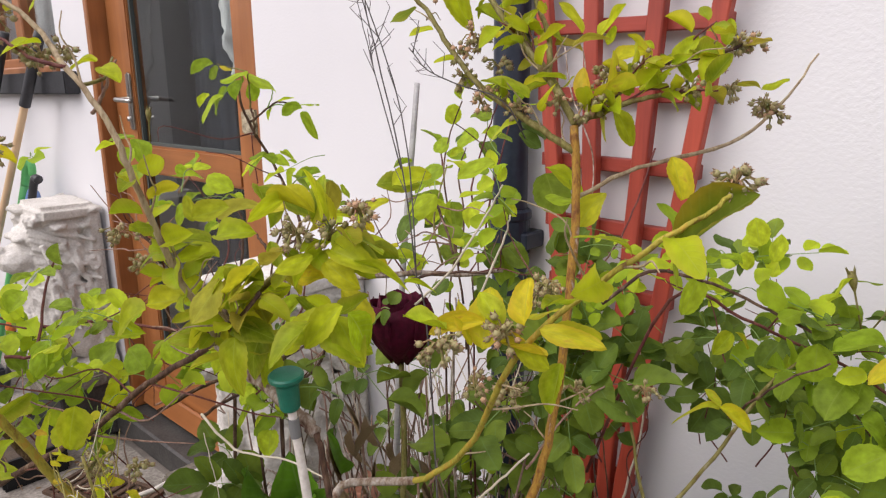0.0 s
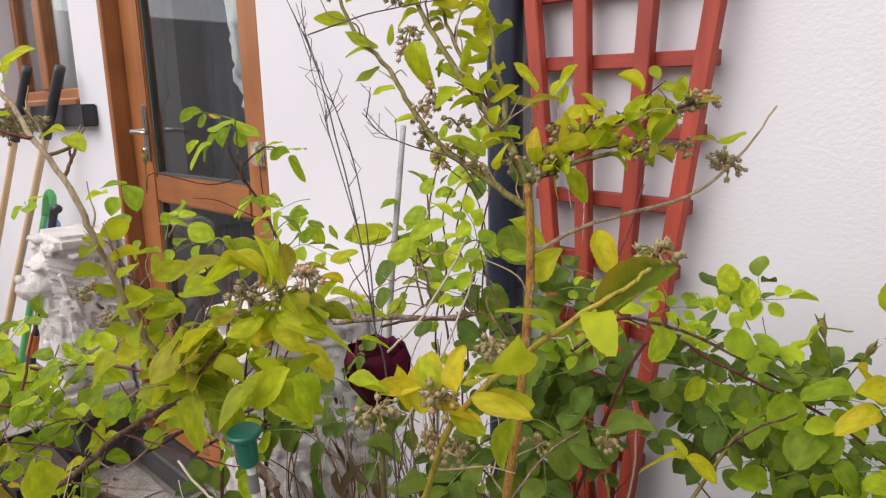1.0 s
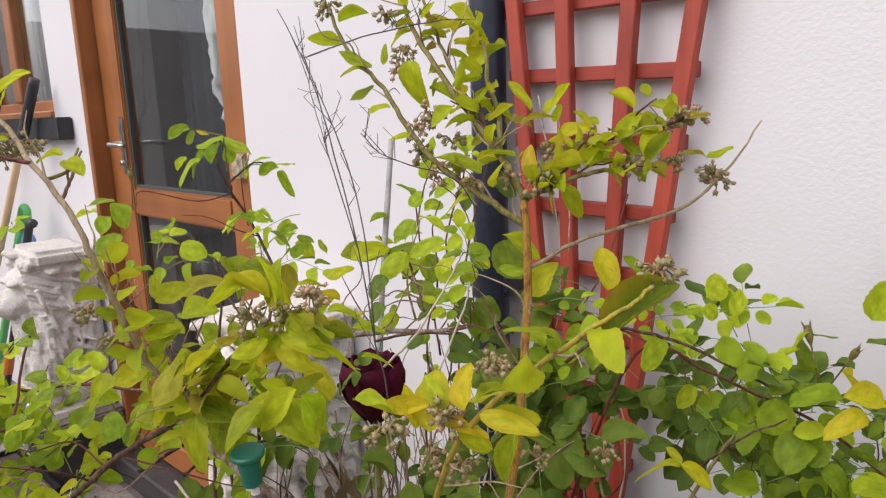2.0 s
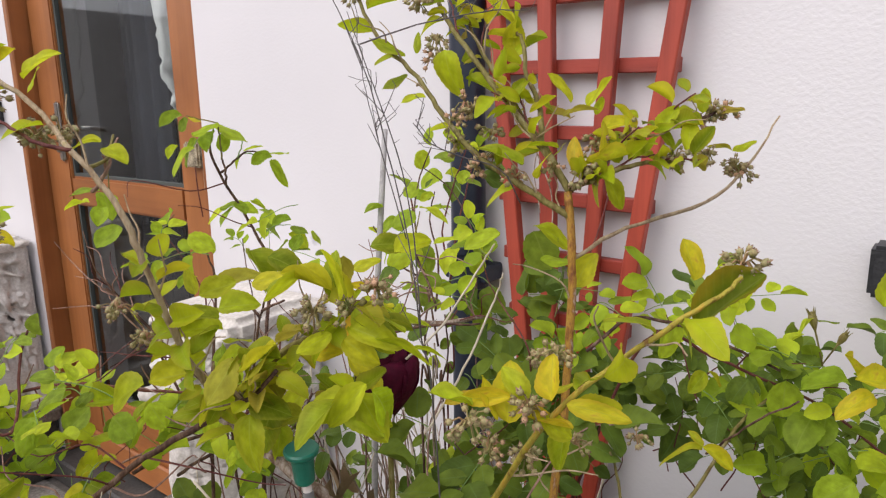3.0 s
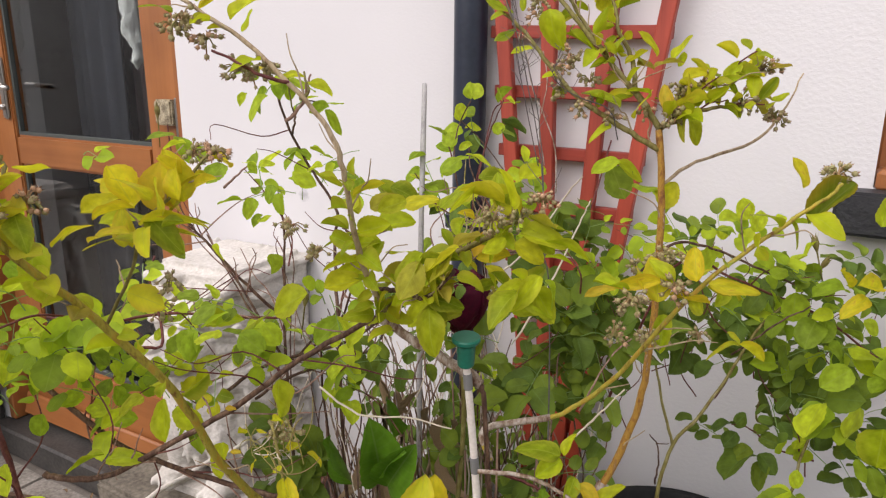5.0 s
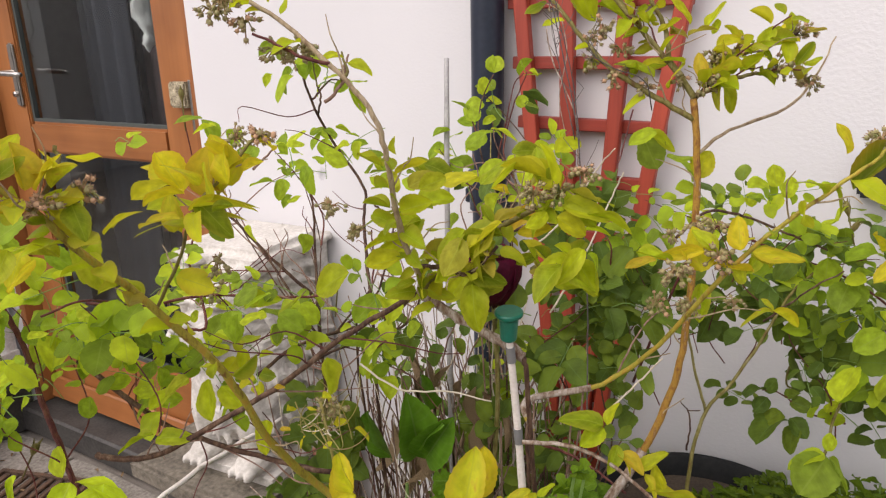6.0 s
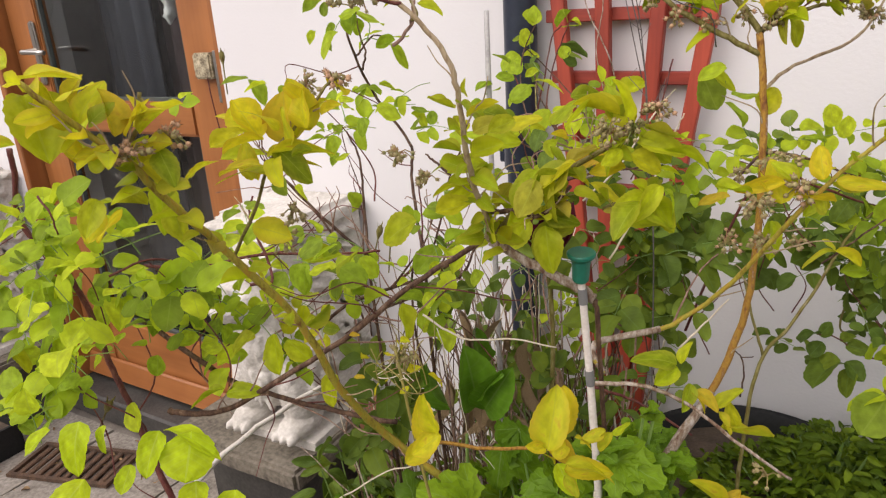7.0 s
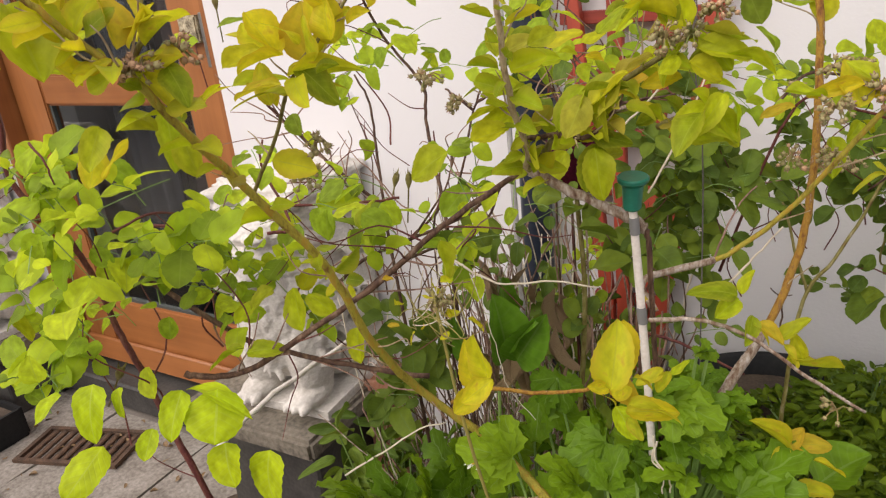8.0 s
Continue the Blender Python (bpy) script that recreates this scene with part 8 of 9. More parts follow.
# dark maroon bloom: rings of overlapping cupped petals
bloom = thing("rose_bloom", "dark maroon rose bloom with layered petals among the leaves", "flower", (0.292, 0.695, 1.115))
for ring, (n, rad, hgt, tiltp) in enumerate(((5, 0.013, 0.046, 0.05), (6, 0.020, 0.046, 0.12), (7, 0.027, 0.042, 0.35))):
    for k in range(n):
        a = 2 * math.pi * (k + 0.37 * ring) / n
        bm = bmesh.new()
        rows = []
        for i in range(6):
            v = i / 5
            w = 0.024 * math.sin(math.pi * (0.14 + 0.56 * v)) * (1 + 0.25 * ring)
            rr = rad * (0.35 + 0.75 * math.sin(v * 2.3)) + 0.012 * tiltp * v * v
            row = []
            for j in range(5):
                s = (j / 4 - 0.5) * 2
                aa = s * w / max(rad, 0.01) * 0.75
                row.append(bm.verts.new((math.cos(a + aa) * rr * (1 + 0.05 * s * s), math.sin(a + aa) * rr * (1 + 0.05 * s * s), -0.028 + hgt * v * 1.35 + 0.003 * math.sin(9 * s + k))))
            rows.append(row)
        for p, q in zip(rows, rows[1:]):
            for j in range(4):
                bm.faces.new((p[j], p[j + 1], q[j + 1], q[j]))
        o = part("petal", bm, M_PETAL, bloom, smooth=True)
        md = o.modifiers.new("thick", 'SOLIDIFY')
        md.thickness = 0.0008
bm = bmesh.new()
tube(bm, smooth_path([(0, 0, -0.028), (0.01, -0.01, -0.15), (0.0, -0.03, -0.35), (-0.03, -0.05, -0.62)], 5), 0.0028, 0.0034, 8)
part("flower_stalk", bm, M_STEM_G, bloom, smooth=True)
bloom.scale = (1.0, 1.0, 1.05)

# -- dry winter stalks --
dry = thing("dry_stalks", "thin dead black stalks with wispy side twigs", "dead plant", (0.43, 0.58, 0.53))
for pts, r0, r1 in (([(0.44, 0.60, 0.53), (0.442, 0.592, 0.95)] + [(0.437, 0.586, 1.174), (0.431, 0.581, 1.226), (0.430, 0.571, 1.297), (0.415, 0.564, 1.374), (0.403, 0.558, 1.419), (0.390, 0.548, 1.455)], 0.0011, 0.0005), ([(0.431, 0.581, 1.226), (0.427, 0.581, 1.295), (0.422, 0.576, 1.343), (0.414, 0.566, 1.385), (0.411, 0.556, 1.411), (0.399, 0.554, 1.444)], 0.0008, 0.0004), ([(0.426, 0.574, 1.296), (0.416, 0.566, 1.347), (0.410, 0.559, 1.386), (0.408, 0.554, 1.415)], 0.0007, 0.0003), ([(0.467, 0.656, 1.313), (0.465, 0.632, 1.340), (0.446, 0.607, 1.351), (0.436, 0.590, 1.360), (0.430, 0.579, 1.374)], 0.0008, 0.0005), ([(0.407, 0.556, 1.424), (0.425, 0.580, 1.434), (0.443, 0.604, 1.441), (0.462, 0.628, 1.446), (0.474, 0.643, 1.446)], 0.0008, 0.0005)):
    path = stem(dry, pts, r0 * 0.72, r1 * 0.7, M_DRY, "stalk", per=4, jitter=0.0003, seg=5)
    tw_bm = bmesh.new()
    for i in range(9):
        p, d = along(path, RNG.uniform(0.35, 0.98))
        q = p + (d * RNG.uniform(0.1, 0.7) + Vector((RNG.uniform(-1, 1), RNG.uniform(-0.5, 0.5), RNG.uniform(-0.2, 0.9)))) * RNG.uniform(0.008, 0.024)
        r = q + Vector((RNG.uniform(-1, 1), RNG.uniform(-0.5, 0.5), RNG.uniform(0, 1))) * 0.008
        tube(tw_bm, [p - dry.location, q - dry.location, r - dry.location], 0.0003, 0.0002, 4, cap=False)
    part("wispy_growth", tw_bm, M_DRY, dry)["kind"] = "stuff"

# -- pale straw stems --
straw = thing("straw_stems", "pale dry grass stems fallen among the branches", "dry grass", (0.33, 0.60, 0.53))
for pts in ([(0.345, 0.664, 1.163), (0.380, 0.675, 1.200), (0.410, 0.687, 1.252), (0.429, 0.679, 1.275)], [(0.380, 0.648, 1.108), (0.407, 0.666, 1.167), (0.428, 0.681, 1.228), (0.439, 0.676, 1.252)], [(0.239, 0.510, 1.079), (0.279, 0.517, 1.059), (0.325, 0.536, 1.058), (0.362, 0.548, 1.052)], [(0.461, 0.605, 1.045), (0.481, 0.616, 1.070), (0.498, 0.625, 1.093)], [(0.128, 0.440, 0.856), (0.169, 0.457, 0.884), (0.205, 0.471, 0.912), (0.235, 0.475, 0.925)]):
    stem(straw, pts, 0.0012, 0.0007, M_STRAW, "straw", per=6, jitter=0.0006, seg=5)
stick = thing("dead_white_stick", "bare bleached stick lying against the slab", "stick", (0.0, 0.60, 0.40))
stem(stick, [(-0.102, 0.462, 0.799), (-0.093, 0.518, 0.819), (-0.069, 0.584, 0.839), (-0.029, 0.663, 0.865)], 0.0042, 0.0030, M_CANE, "stick", jitter=0.002)

# -- celery, herbs and low growth --


def clump(name, label, c, n, size, spread, hgt, m_solo, m_join, kind="lobed", solo=60, wr=1.0, up=0.6):
    c = Vector(c)
    t = thing(name, label, "herb", c)
    mass, stalks = Mass(), bmesh.new()
    for i in range(n):
        a, rr = RNG.uniform(0, 2 * math.pi), spread * math.sqrt(RNG.random())
        top = c + Vector((math.cos(a) * rr, math.sin(a) * rr, hgt * RNG.uniform(0.55, 1.0) * (1 - 0.35 * (rr / spread) ** 2)))
        foot = c + Vector((math.cos(a) * rr * 0.3, math.sin(a) * rr * 0.3, 0.0))
        if kind != "ovate" or i % 5 == 0:
            tube(stalks, [foot - c, (foot + top) / 2 + Vector((math.cos(a), math.sin(a), 0)) * -0.01 - c, top - c], 0.0022, 0.0014, 5, cap=False)
        way = Vector((math.cos(a) + RNG.uniform(-1.3, 1.3), math.sin(a) + RNG.uniform(-1.3, 1.3), up * RNG.uniform(-0.6, 2.2))).normalized()
        L = RNG.uniform(*size)
        if m_solo and i < solo:
            leaf(t, top, top + way * L, wr, m_solo, kind, 0.45)
        else:
            mass.add(top, top + way * L, wr * RNG.uniform(0.8, 1.2), kind, 1.3)
    part("leaf_stalk", stalks, M_STEM_H, t)["kind"] = "stuff"
    mass.build("leaf_mass", m_join, t)
    return t


clump("celery", "celery plant with glossy cut and toothed green leaves", (0.30, 0.52, 0.42), 105, (0.040, 0.075), 0.16, 0.48, L_CEL, L_CEL_J)
celery_bed = clump("celery", "celery plant with glossy cut and toothed green leaves", (0.46, 0.50, 0.42), 70, (0.038, 0.070), 0.11, 0.54, L_CEL, L_CEL_J)
clump("celery", "low celery growth beside the pots", (0.12, 0.56, 0.05), 42, (0.03, 0.055), 0.14, 0.58, L_CEL, L_CEL_J)
clump("wall_herb", "narrow-leaved herb growing by the stone slab", (-0.06, 0.74, 0.03), 200, (0.03, 0.055), 0.13, 0.60, None, L_MINT_J, "narrow", 0, 0.32, 0.3)
clump("wall_herb", "narrow-leaved herb growing under the branches", (0.12, 0.76, 0.03), 240, (0.03, 0.055), 0.20, 0.66, None, L_MINT_J, "narrow", 0, 0.35, 0.3)
# the two broad-leaved herbs wear the darkened DEEP leaf colour too
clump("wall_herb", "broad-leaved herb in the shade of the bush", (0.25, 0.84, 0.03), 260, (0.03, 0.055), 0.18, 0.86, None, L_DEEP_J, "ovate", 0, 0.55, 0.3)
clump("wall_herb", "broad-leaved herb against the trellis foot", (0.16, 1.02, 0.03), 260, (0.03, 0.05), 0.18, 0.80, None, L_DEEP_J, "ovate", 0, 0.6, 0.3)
clump("mint", "dense dark green herb filling the tub", (0.55, 1.01, 0.57), 900, (0.012, 0.026), 0.14, 0.065, None, L_MINT_J, "ovate", 0, 0.45, 0.2)
clump("mint", "dense dark green herb beside the tub", (0.68, 0.88, 0.30), 800, (0.014, 0.036), 0.22, 0.42, None, L_MINT_J, "ovate", 0, 0.45, 0.2)
clump("mint", "dark green herb spilling past the tub rim", (0.75, 1.09, 0.38), 1500, (0.012, 0.026), 0.14, 0.36, None, L_MINT_J, "ovate", 0, 0.42, 0.2)
clump("mint", "taller dark green herb at the edge of the tub", (0.615, 1.06, 0.56), 700, (0.012, 0.026), 0.105, 0.15, None, L_MINT_J, "ovate", 0, 0.42, 0.2)
clump("wall_herb", "lance-leaved green herb in front of the terracotta pot", (-0.09, 0.76, 0.30), 90, (0.035, 0.065), 0.085, 0.42, L_DEEP, L_DEEP_J, "ovate", 60, 0.34, 0.2)
# tangle of dead stems at the foot of the bushes
tangle = thing("dead_stem_tangle", "tangle of thin dead brown and straw stems in the bed", "dead plant", (0.15, 0.72, 0.05))
for i in range(230):
    a0 = Vector((RNG.uniform(-0.03, 0.29), RNG.uniform(0.68, 1.14), 0.05))
    lean = Vector((RNG.uniform(-0.17, 0.13), RNG.uniform(-0.10, 0.10), 0))
    H = RNG.uniform(0.58, 1.02)
    wob = [Vector((RNG.gauss(0, 1), RNG.gauss(0, 0.6), 0)) * 0.022 for k in range(6)]
    pts = [a0 + lean * f * f + wob[k] * min(1, f * 2) + Vector((0, 0, H * f)) for k, f in enumerate((0.0, 0.3, 0.5, 0.7, 0.86, 1.0))]
    if i % 4 == 0:
        pts[-1] = pts[-2] + Vector((RNG.uniform(-0.06, 0.06), 0, RNG.uniform(-0.08, -0.02)))
    stem(tangle, pts, RNG.uniform(0.0012, 0.0034), 0.0009, (M_DEAD, M_STRAW, M_DEAD, M_STEM_D, M_TWIG, M_TWIG)[i % 6], "dead_stem", per=5, jitter=0.0015, seg=5)
clump("parsley", "pale green curled herb at the foot of the cane", (0.44, 0.54, 0.77), 80, (0.014, 0.028), 0.05, 0.25, L_CEL, L_CEL_J, "lobed", 40, 1.0, 0.6)
# curling dried tendrils with withered flower heads
vine = thing("dried_tendrils", "curling yellowed tendrils with withered flower heads", "dead plant", (0.284, 0.401, 1.094))
for i in range(16):
    r, k, ph = RNG.uniform(0.004, 0.011), RNG.uniform(2.0, 6.0), RNG.uniform(0, 6.3)
    c0, c1 = Vector((RNG.uniform(-0.025, 0.025), RNG.uniform(-0.02, 0.02), RNG.uniform(-0.02, 0.02))), Vector((RNG.uniform(-0.03, 0.03), RNG.uniform(-0.02, 0.02), RNG.uniform(-0.03, 0.03)))
    pts = [c0.lerp(c1, f / 22) + Vector((math.cos(ph + k * f / 22), 0.4 * math.sin(ph + f / 9), math.sin(ph + k * f / 22))) * r for f in range(23)]
    bm = bmesh.new()
    tube(bm, pts, 0.0005, 0.0003, 5, cap=False)
    part("tendril", bm, (M_STEM_Y, M_STEM_Y, M_STALKP, M_STRAW, M_STEM_Y)[i % 5], vine, smooth=True)
bm = bmesh.new()
tube(bm, smooth_path([(0, 0, 0.01), (0.01, 0.02, -0.15), (0.04, 0.06, -0.40), (0.06, 0.08, -0.62)], 5), 0.0012, 0.0018, 6)
part("stem", bm, M_STEM_Y, vine, smooth=True)
for i in range(12):
    b = vine.location + Vector((RNG.uniform(-0.035, 0.035), RNG.uniform(-0.02, 0.02), RNG.uniform(-0.03, 0.03)))
    leaf(vine, b, b + Vector((RNG.uniform(-1, 1), RNG.uniform(-0.5, 0.5), RNG.uniform(-1, 0.6))).normalized() * RNG.uniform(0.008, 0.016), 0.5, L_GOLD)
clump("strap_plant", "tuft of narrow green strap leaves in the paving joint", (-0.92, 0.62, 0.0), 34, (0.07, 0.14), 0.035, 0.03, None, L_ROSE_J, "narrow", 0, 0.13, 1.6)
# cut leaves of the celery spreading round the cane, each on its stalk
celery_stalks = bmesh.new()


def celery_leaf(base, tip, wr, m, kind="lobed"):
    b = Vector(base)
    foot = celery_bed.location + Vector(((b.x - 0.46) * 0.4, (b.y - 0.50) * 0.4, 0.0))
    tube(celery_stalks, [v - celery_bed.location for v in smooth_path([foot, foot.lerp(b, 0.6) + Vector((0, 0, 0.03)), b], 5)], 0.0022, 0.0013, 5, cap=False)
    leaf(celery_bed, base, tip, wr, m, kind, 0.9)


celery_leaf((0.436, 0.500, 0.982), (0.478, 0.496, 0.979), 0.95, L_CEL)
celery_leaf((0.436, 0.500, 0.950), (0.476, 0.493, 0.944), 0.9, L_CEL)
celery_leaf((0.295, 0.560, 0.920), (0.346, 0.558, 0.883), 0.95, L_CEL)
celery_leaf((0.381, 0.500, 0.927), (0.345, 0.472, 0.915), 0.9, L_CEL)
celery_leaf((0.315, 0.560, 0.942), (0.295, 0.543, 0.899), 0.8, L_CEL)
celery_leaf((0.310, 0.460, 0.919), (0.278, 0.429, 0.943), 0.9, L_CEL)
celery_leaf((0.293, 0.500, 0.906), (0.269, 0.485, 0.923), 0.8, L_CEL)
celery_leaf((0.395, 0.460, 0.911), (0.403, 0.463, 0.951), 0.85, L_CEL)
celery_leaf((0.369, 0.460, 0.908), (0.343, 0.452, 0.939), 0.9, L_CEL)
celery_leaf((0.421, 0.500, 0.986), (0.445, 0.505, 1.003), 0.8, L_CEL)
celery_leaf((0.420, 0.450, 0.957), (0.446, 0.458, 0.940), 0.9, L_CEL)
celery_leaf((0.457, 0.460, 0.946), (0.434, 0.434, 0.965), 0.8, L_CEL)
celery_leaf((0.181, 0.460, 0.825), (0.158, 0.439, 0.875), 0.8, L_CEL)
celery_leaf((0.214, 0.460, 0.838), (0.207, 0.468, 0.885), 0.8, L_CEL)
celery_leaf((0.133, 0.460, 0.807), (0.100, 0.439, 0.848), 0.8, L_CEL)
celery_leaf((0.253, 0.460, 0.852), (0.250, 0.459, 0.897), 0.7, L_CEL)
celery_leaf((0.474, 0.580, 0.861), (0.494, 0.608, 0.888), 0.8, L_CEL)
celery_leaf((0.363, 0.520, 0.946), (0.388, 0.511, 0.921), 0.8, L_CEL)
celery_leaf((0.452, 0.600, 0.947), (0.480, 0.592, 0.938), 0.7, L_CEL)
celery_leaf((0.547, 0.620, 0.840), (0.584, 0.655, 0.868), 0.95, L_CEL, "round")
part("leaf_stalk", celery_stalks, M_STEM_H, celery_bed)["kind"] = "stuff"
leaf(bush, (0.424, 0.410, 1.030), (0.457, 0.412, 1.037), 0.46, L_GOLD)
leaf(bush, (0.413, 0.410, 1.054), (0.433, 0.404, 1.041), 0.66, L_GOLD)
leaf(bush, (0.414, 0.420, 1.025), (0.432, 0.409, 1.013), 0.6, L_FRESH)
leaf(bush, (0.424, 0.430, 1.045), (0.438, 0.435, 1.041), 0.5, L_GOLD)
stem(rose, [(0.434, 0.450, 0.984), (0.436, 0.450, 0.962), (0.446, 0.450, 0.949), (0.447, 0.450, 0.935)], 0.0008, 0.0006, M_STRAW)
stem(rose, [(0.436, 0.450, 0.979), (0.433, 0.450, 0.961), (0.441, 0.450, 0.952), (0.441, 0.450, 0.933)], 0.0008, 0.0006, M_STRAW)
stem(rose, [(0.261, 0.500, 1.074), (0.273, 0.500, 1.035), (0.285, 0.500, 0.988), (0.290, 0.500, 0.964), (0.316, 0.500, 0.933)], 0.0004, 0.0003, M_STRAW)
leaf(rose, (0.018, 0.750, 1.331), (0.037, 0.764, 1.339), 0.5, L_ROSE, "round")
leaf(rose, (0.059, 0.760, 1.325), (0.041, 0.741, 1.319), 0.6, L_ROSE, "round")
leaf(rose, (0.047, 0.765, 1.329), (0.069, 0.778, 1.330), 0.4, L_ROSE, "round")
leaf(rose, (0.045, 0.770, 1.321), (0.069, 0.770, 1.290), 0.32, L_ROSE, "round")
leaf(rose, (-0.017, 0.750, 1.263), (-0.043, 0.730, 1.240), 0.6, L_ROSE, "round")
leaf(rose, (-0.012, 0.750, 1.260), (0.005, 0.769, 1.261), 0.5, L_ROSE, "round")
leaf(rose, (-0.044, 0.600, 1.295), (-0.067, 0.576, 1.293), 0.42, L_ROSE, "round")
leaf(rose, (-0.042, 0.600, 1.294), (-0.015, 0.600, 1.275), 0.75, L_ROSE, "round")
stem(rose, [(0.059, 0.690, 1.327), (0.050, 0.695, 1.354), (0.055, 0.690, 1.367), (0.037, 0.680, 1.372), (0.027, 0.670, 1.376)], 0.0011, 0.0006, M_STEM_G)
stem(rose, [(0.057, 0.690, 1.366), (0.042, 0.680, 1.357), (0.034, 0.670, 1.341)], 0.0008, 0.0005, M_STEM_H)
stem(rose, [(0.049, 0.700, 1.294), (0.063, 0.690, 1.315), (0.059, 0.690, 1.327)], 0.0014, 0.0011, M_STEM_D)
stem(rose, [(0.019, 0.740, 1.322), (0.024, 0.745, 1.329), (0.041, 0.760, 1.326), (0.051, 0.765, 1.325)], 0.0009, 0.0005, M_STEM_H)
stem(rose, [(0.010, 0.620, 1.235), (0.041, 0.620, 1.257), (0.066, 0.620, 1.275)], 0.0016, 0.0007, M_TWIG)
stem(bush, [(0.281, 0.437, 1.334), (0.296, 0.440, 1.349), (0.295, 0.445, 1.360), (0.295, 0.450, 1.368)], 0.0014, 0.0007, M_TWIG)
stem(bush, [(0.296, 0.440, 1.349), (0.297, 0.438, 1.358)], 0.0009, 0.0006, M_TWIG)
leaf(bush, (0.332, 0.560, 1.170), (0.319, 0.541, 1.146), 0.6, L_LIME)
leaf(bush, (0.418, 0.520, 1.210), (0.403, 0.510, 1.204), 0.5, L_LIME)
leaf(bush, (0.465, 0.490, 1.230), (0.457, 0.465, 1.215), 0.42, L_LIME)
leaf(bush, (0.469, 0.490, 1.227), (0.482, 0.501, 1.210), 0.85, L_FRESH)
leaf(bush, (0.403, 0.480, 1.245), (0.392, 0.452, 1.223), 0.3, L_LIME)
leaf(rose, (0.298, 0.550, 1.193), (0.289, 0.536, 1.177), 0.5, L_ROSE, "round")
leaf(rose, (0.341, 0.550, 1.194), (0.324, 0.539, 1.181), 0.5, L_ROSE, "round")
leaf(bush, (0.463, 0.500, 1.253), (0.494, 0.514, 1.252), 0.2, L_LIME)
leaf(bush, (0.437, 0.500, 1.239), (0.414, 0.489, 1.241), 0.4, L_GOLD)
leaf(rose, (0.490, 0.600, 1.206), (0.490, 0.592, 1.191), 0.5, L_ROSE, "round")
leaf(bush, (0.503, 0.550, 1.210), (0.482, 0.539, 1.206), 0.35, L_GOLD)
leaf(rose, (0.256, 0.560, 1.138), (0.241, 0.550, 1.132), 0.6, L_ROSE, "round")
leaf(rose, (0.241, 0.600, 1.122), (0.224, 0.584, 1.129), 0.6, L_DEEP, "round")
leaf(rose, (0.297, 0.600, 1.120), (0.292, 0.581, 1.116), 0.6, L_DEEP, "round")
leaf(rose, (0.255, 0.620, 1.119), (0.242, 0.614, 1.125), 0.7, L_DEEP, "round")
leaf(rose, (0.192, 0.620, 1.121), (0.201, 0.623, 1.105), 0.6, L_DEEP, "round")
leaf(rose, (0.317, 0.620, 1.125), (0.316, 0.607, 1.112), 0.6, L_DEEP, "round")
leaf(rose, (0.220, 0.850, 1.079), (0.211, 0.848, 1.092), 0.8, L_ROSE, "round")
leaf(rose, (0.223, 0.850, 1.078), (0.238, 0.847, 1.071), 0.8, L_ROSE, "round")
leaf(rose, (0.213, 0.900, 1.037), (0.214, 0.908, 1.052), 0.8, L_DEEP, "round")
leaf(rose, (0.214, 0.850, 1.047), (0.227, 0.848, 1.036), 0.7, L_DEEP, "round")
leaf(rose, (0.203, 0.900, 1.126), (0.187, 0.894, 1.135), 0.8, L_ROSE, "round")
leaf(rose, (0.173, 0.900, 1.141), (0.183, 0.911, 1.150), 0.8, L_DEEP, "round")
leaf(rose, (0.226, 0.900, 1.121), (0.226, 0.881, 1.112), 0.8, L_DEEP, "round")
leaf(rose, (0.219, 0.850, 1.119), (0.214, 0.843, 1.106), 0.7, L_ROSE, "round")
leaf(rose, (0.239, 0.800, 1.184), (0.232, 0.790, 1.191), 0.7, L_ROSE, "round")
leaf(rose, (0.179, 0.950, 1.062), (0.172, 0.938, 1.051), 0.8, L_DEEP, "round")
leaf(rose, (0.202, 0.950, 1.134), (0.217, 0.953, 1.120), 0.8, L_DEEP, "round")
leaf(rose, (0.251, 0.800, 1.037), (0.242, 0.792, 1.047), 0.7, L_DEEP, "round")
leaf(bush, (0.372, 0.620, 1.227), (0.360, 0.614, 1.232), 0.45, L_GOLD)
leaf(bush, (0.344, 0.620, 1.234), (0.336, 0.604, 1.243), 0.4, L_GOLD)
leaf(bush, (0.371, 0.580, 1.228), (0.387, 0.596, 1.221), 0.45, L_GOLD)
stem(rose, [(0.229, 0.850, 0.08), (0.209, 0.850, 0.977), (0.220, 0.850, 1.048), (0.215, 0.850, 1.104), (0.217, 0.860, 1.158), (0.207, 0.860, 1.183)], 0.0016, 0.001, M_STEM_D)
stem(rose, [(0.241, 0.880, 0.08), (0.221, 0.880, 0.968), (0.216, 0.880, 1.022), (0.229, 0.880, 1.074), (0.224, 0.880, 1.126)], 0.0016, 0.001, M_STEM_D)
stem(rose, [(0.287, 0.800, 0.08), (0.267, 0.800, 1.014), (0.274, 0.800, 1.079), (0.270, 0.800, 1.121)], 0.0016, 0.001, M_DEAD)
stem(rose, [(0.232, 0.900, 0.08), (0.212, 0.900, 0.957), (0.222, 0.900, 1.051), (0.218, 0.900, 1.148)], 0.0016, 0.001, M_STEM_R)
stem(rose, [(0.20, 0.62, 0.60), (0.17, 0.61, 0.90), (0.166, 0.600, 1.068), (0.201, 0.600, 1.119), (0.226, 0.600, 1.196), (0.239, 0.600, 1.222)], 0.0016, 0.001, M_STEM_D)
stem(rose, [(0.226, 0.600, 1.196), (0.207, 0.600, 1.210), (0.197, 0.600, 1.216)], 0.0016, 0.001, M_STEM_D)
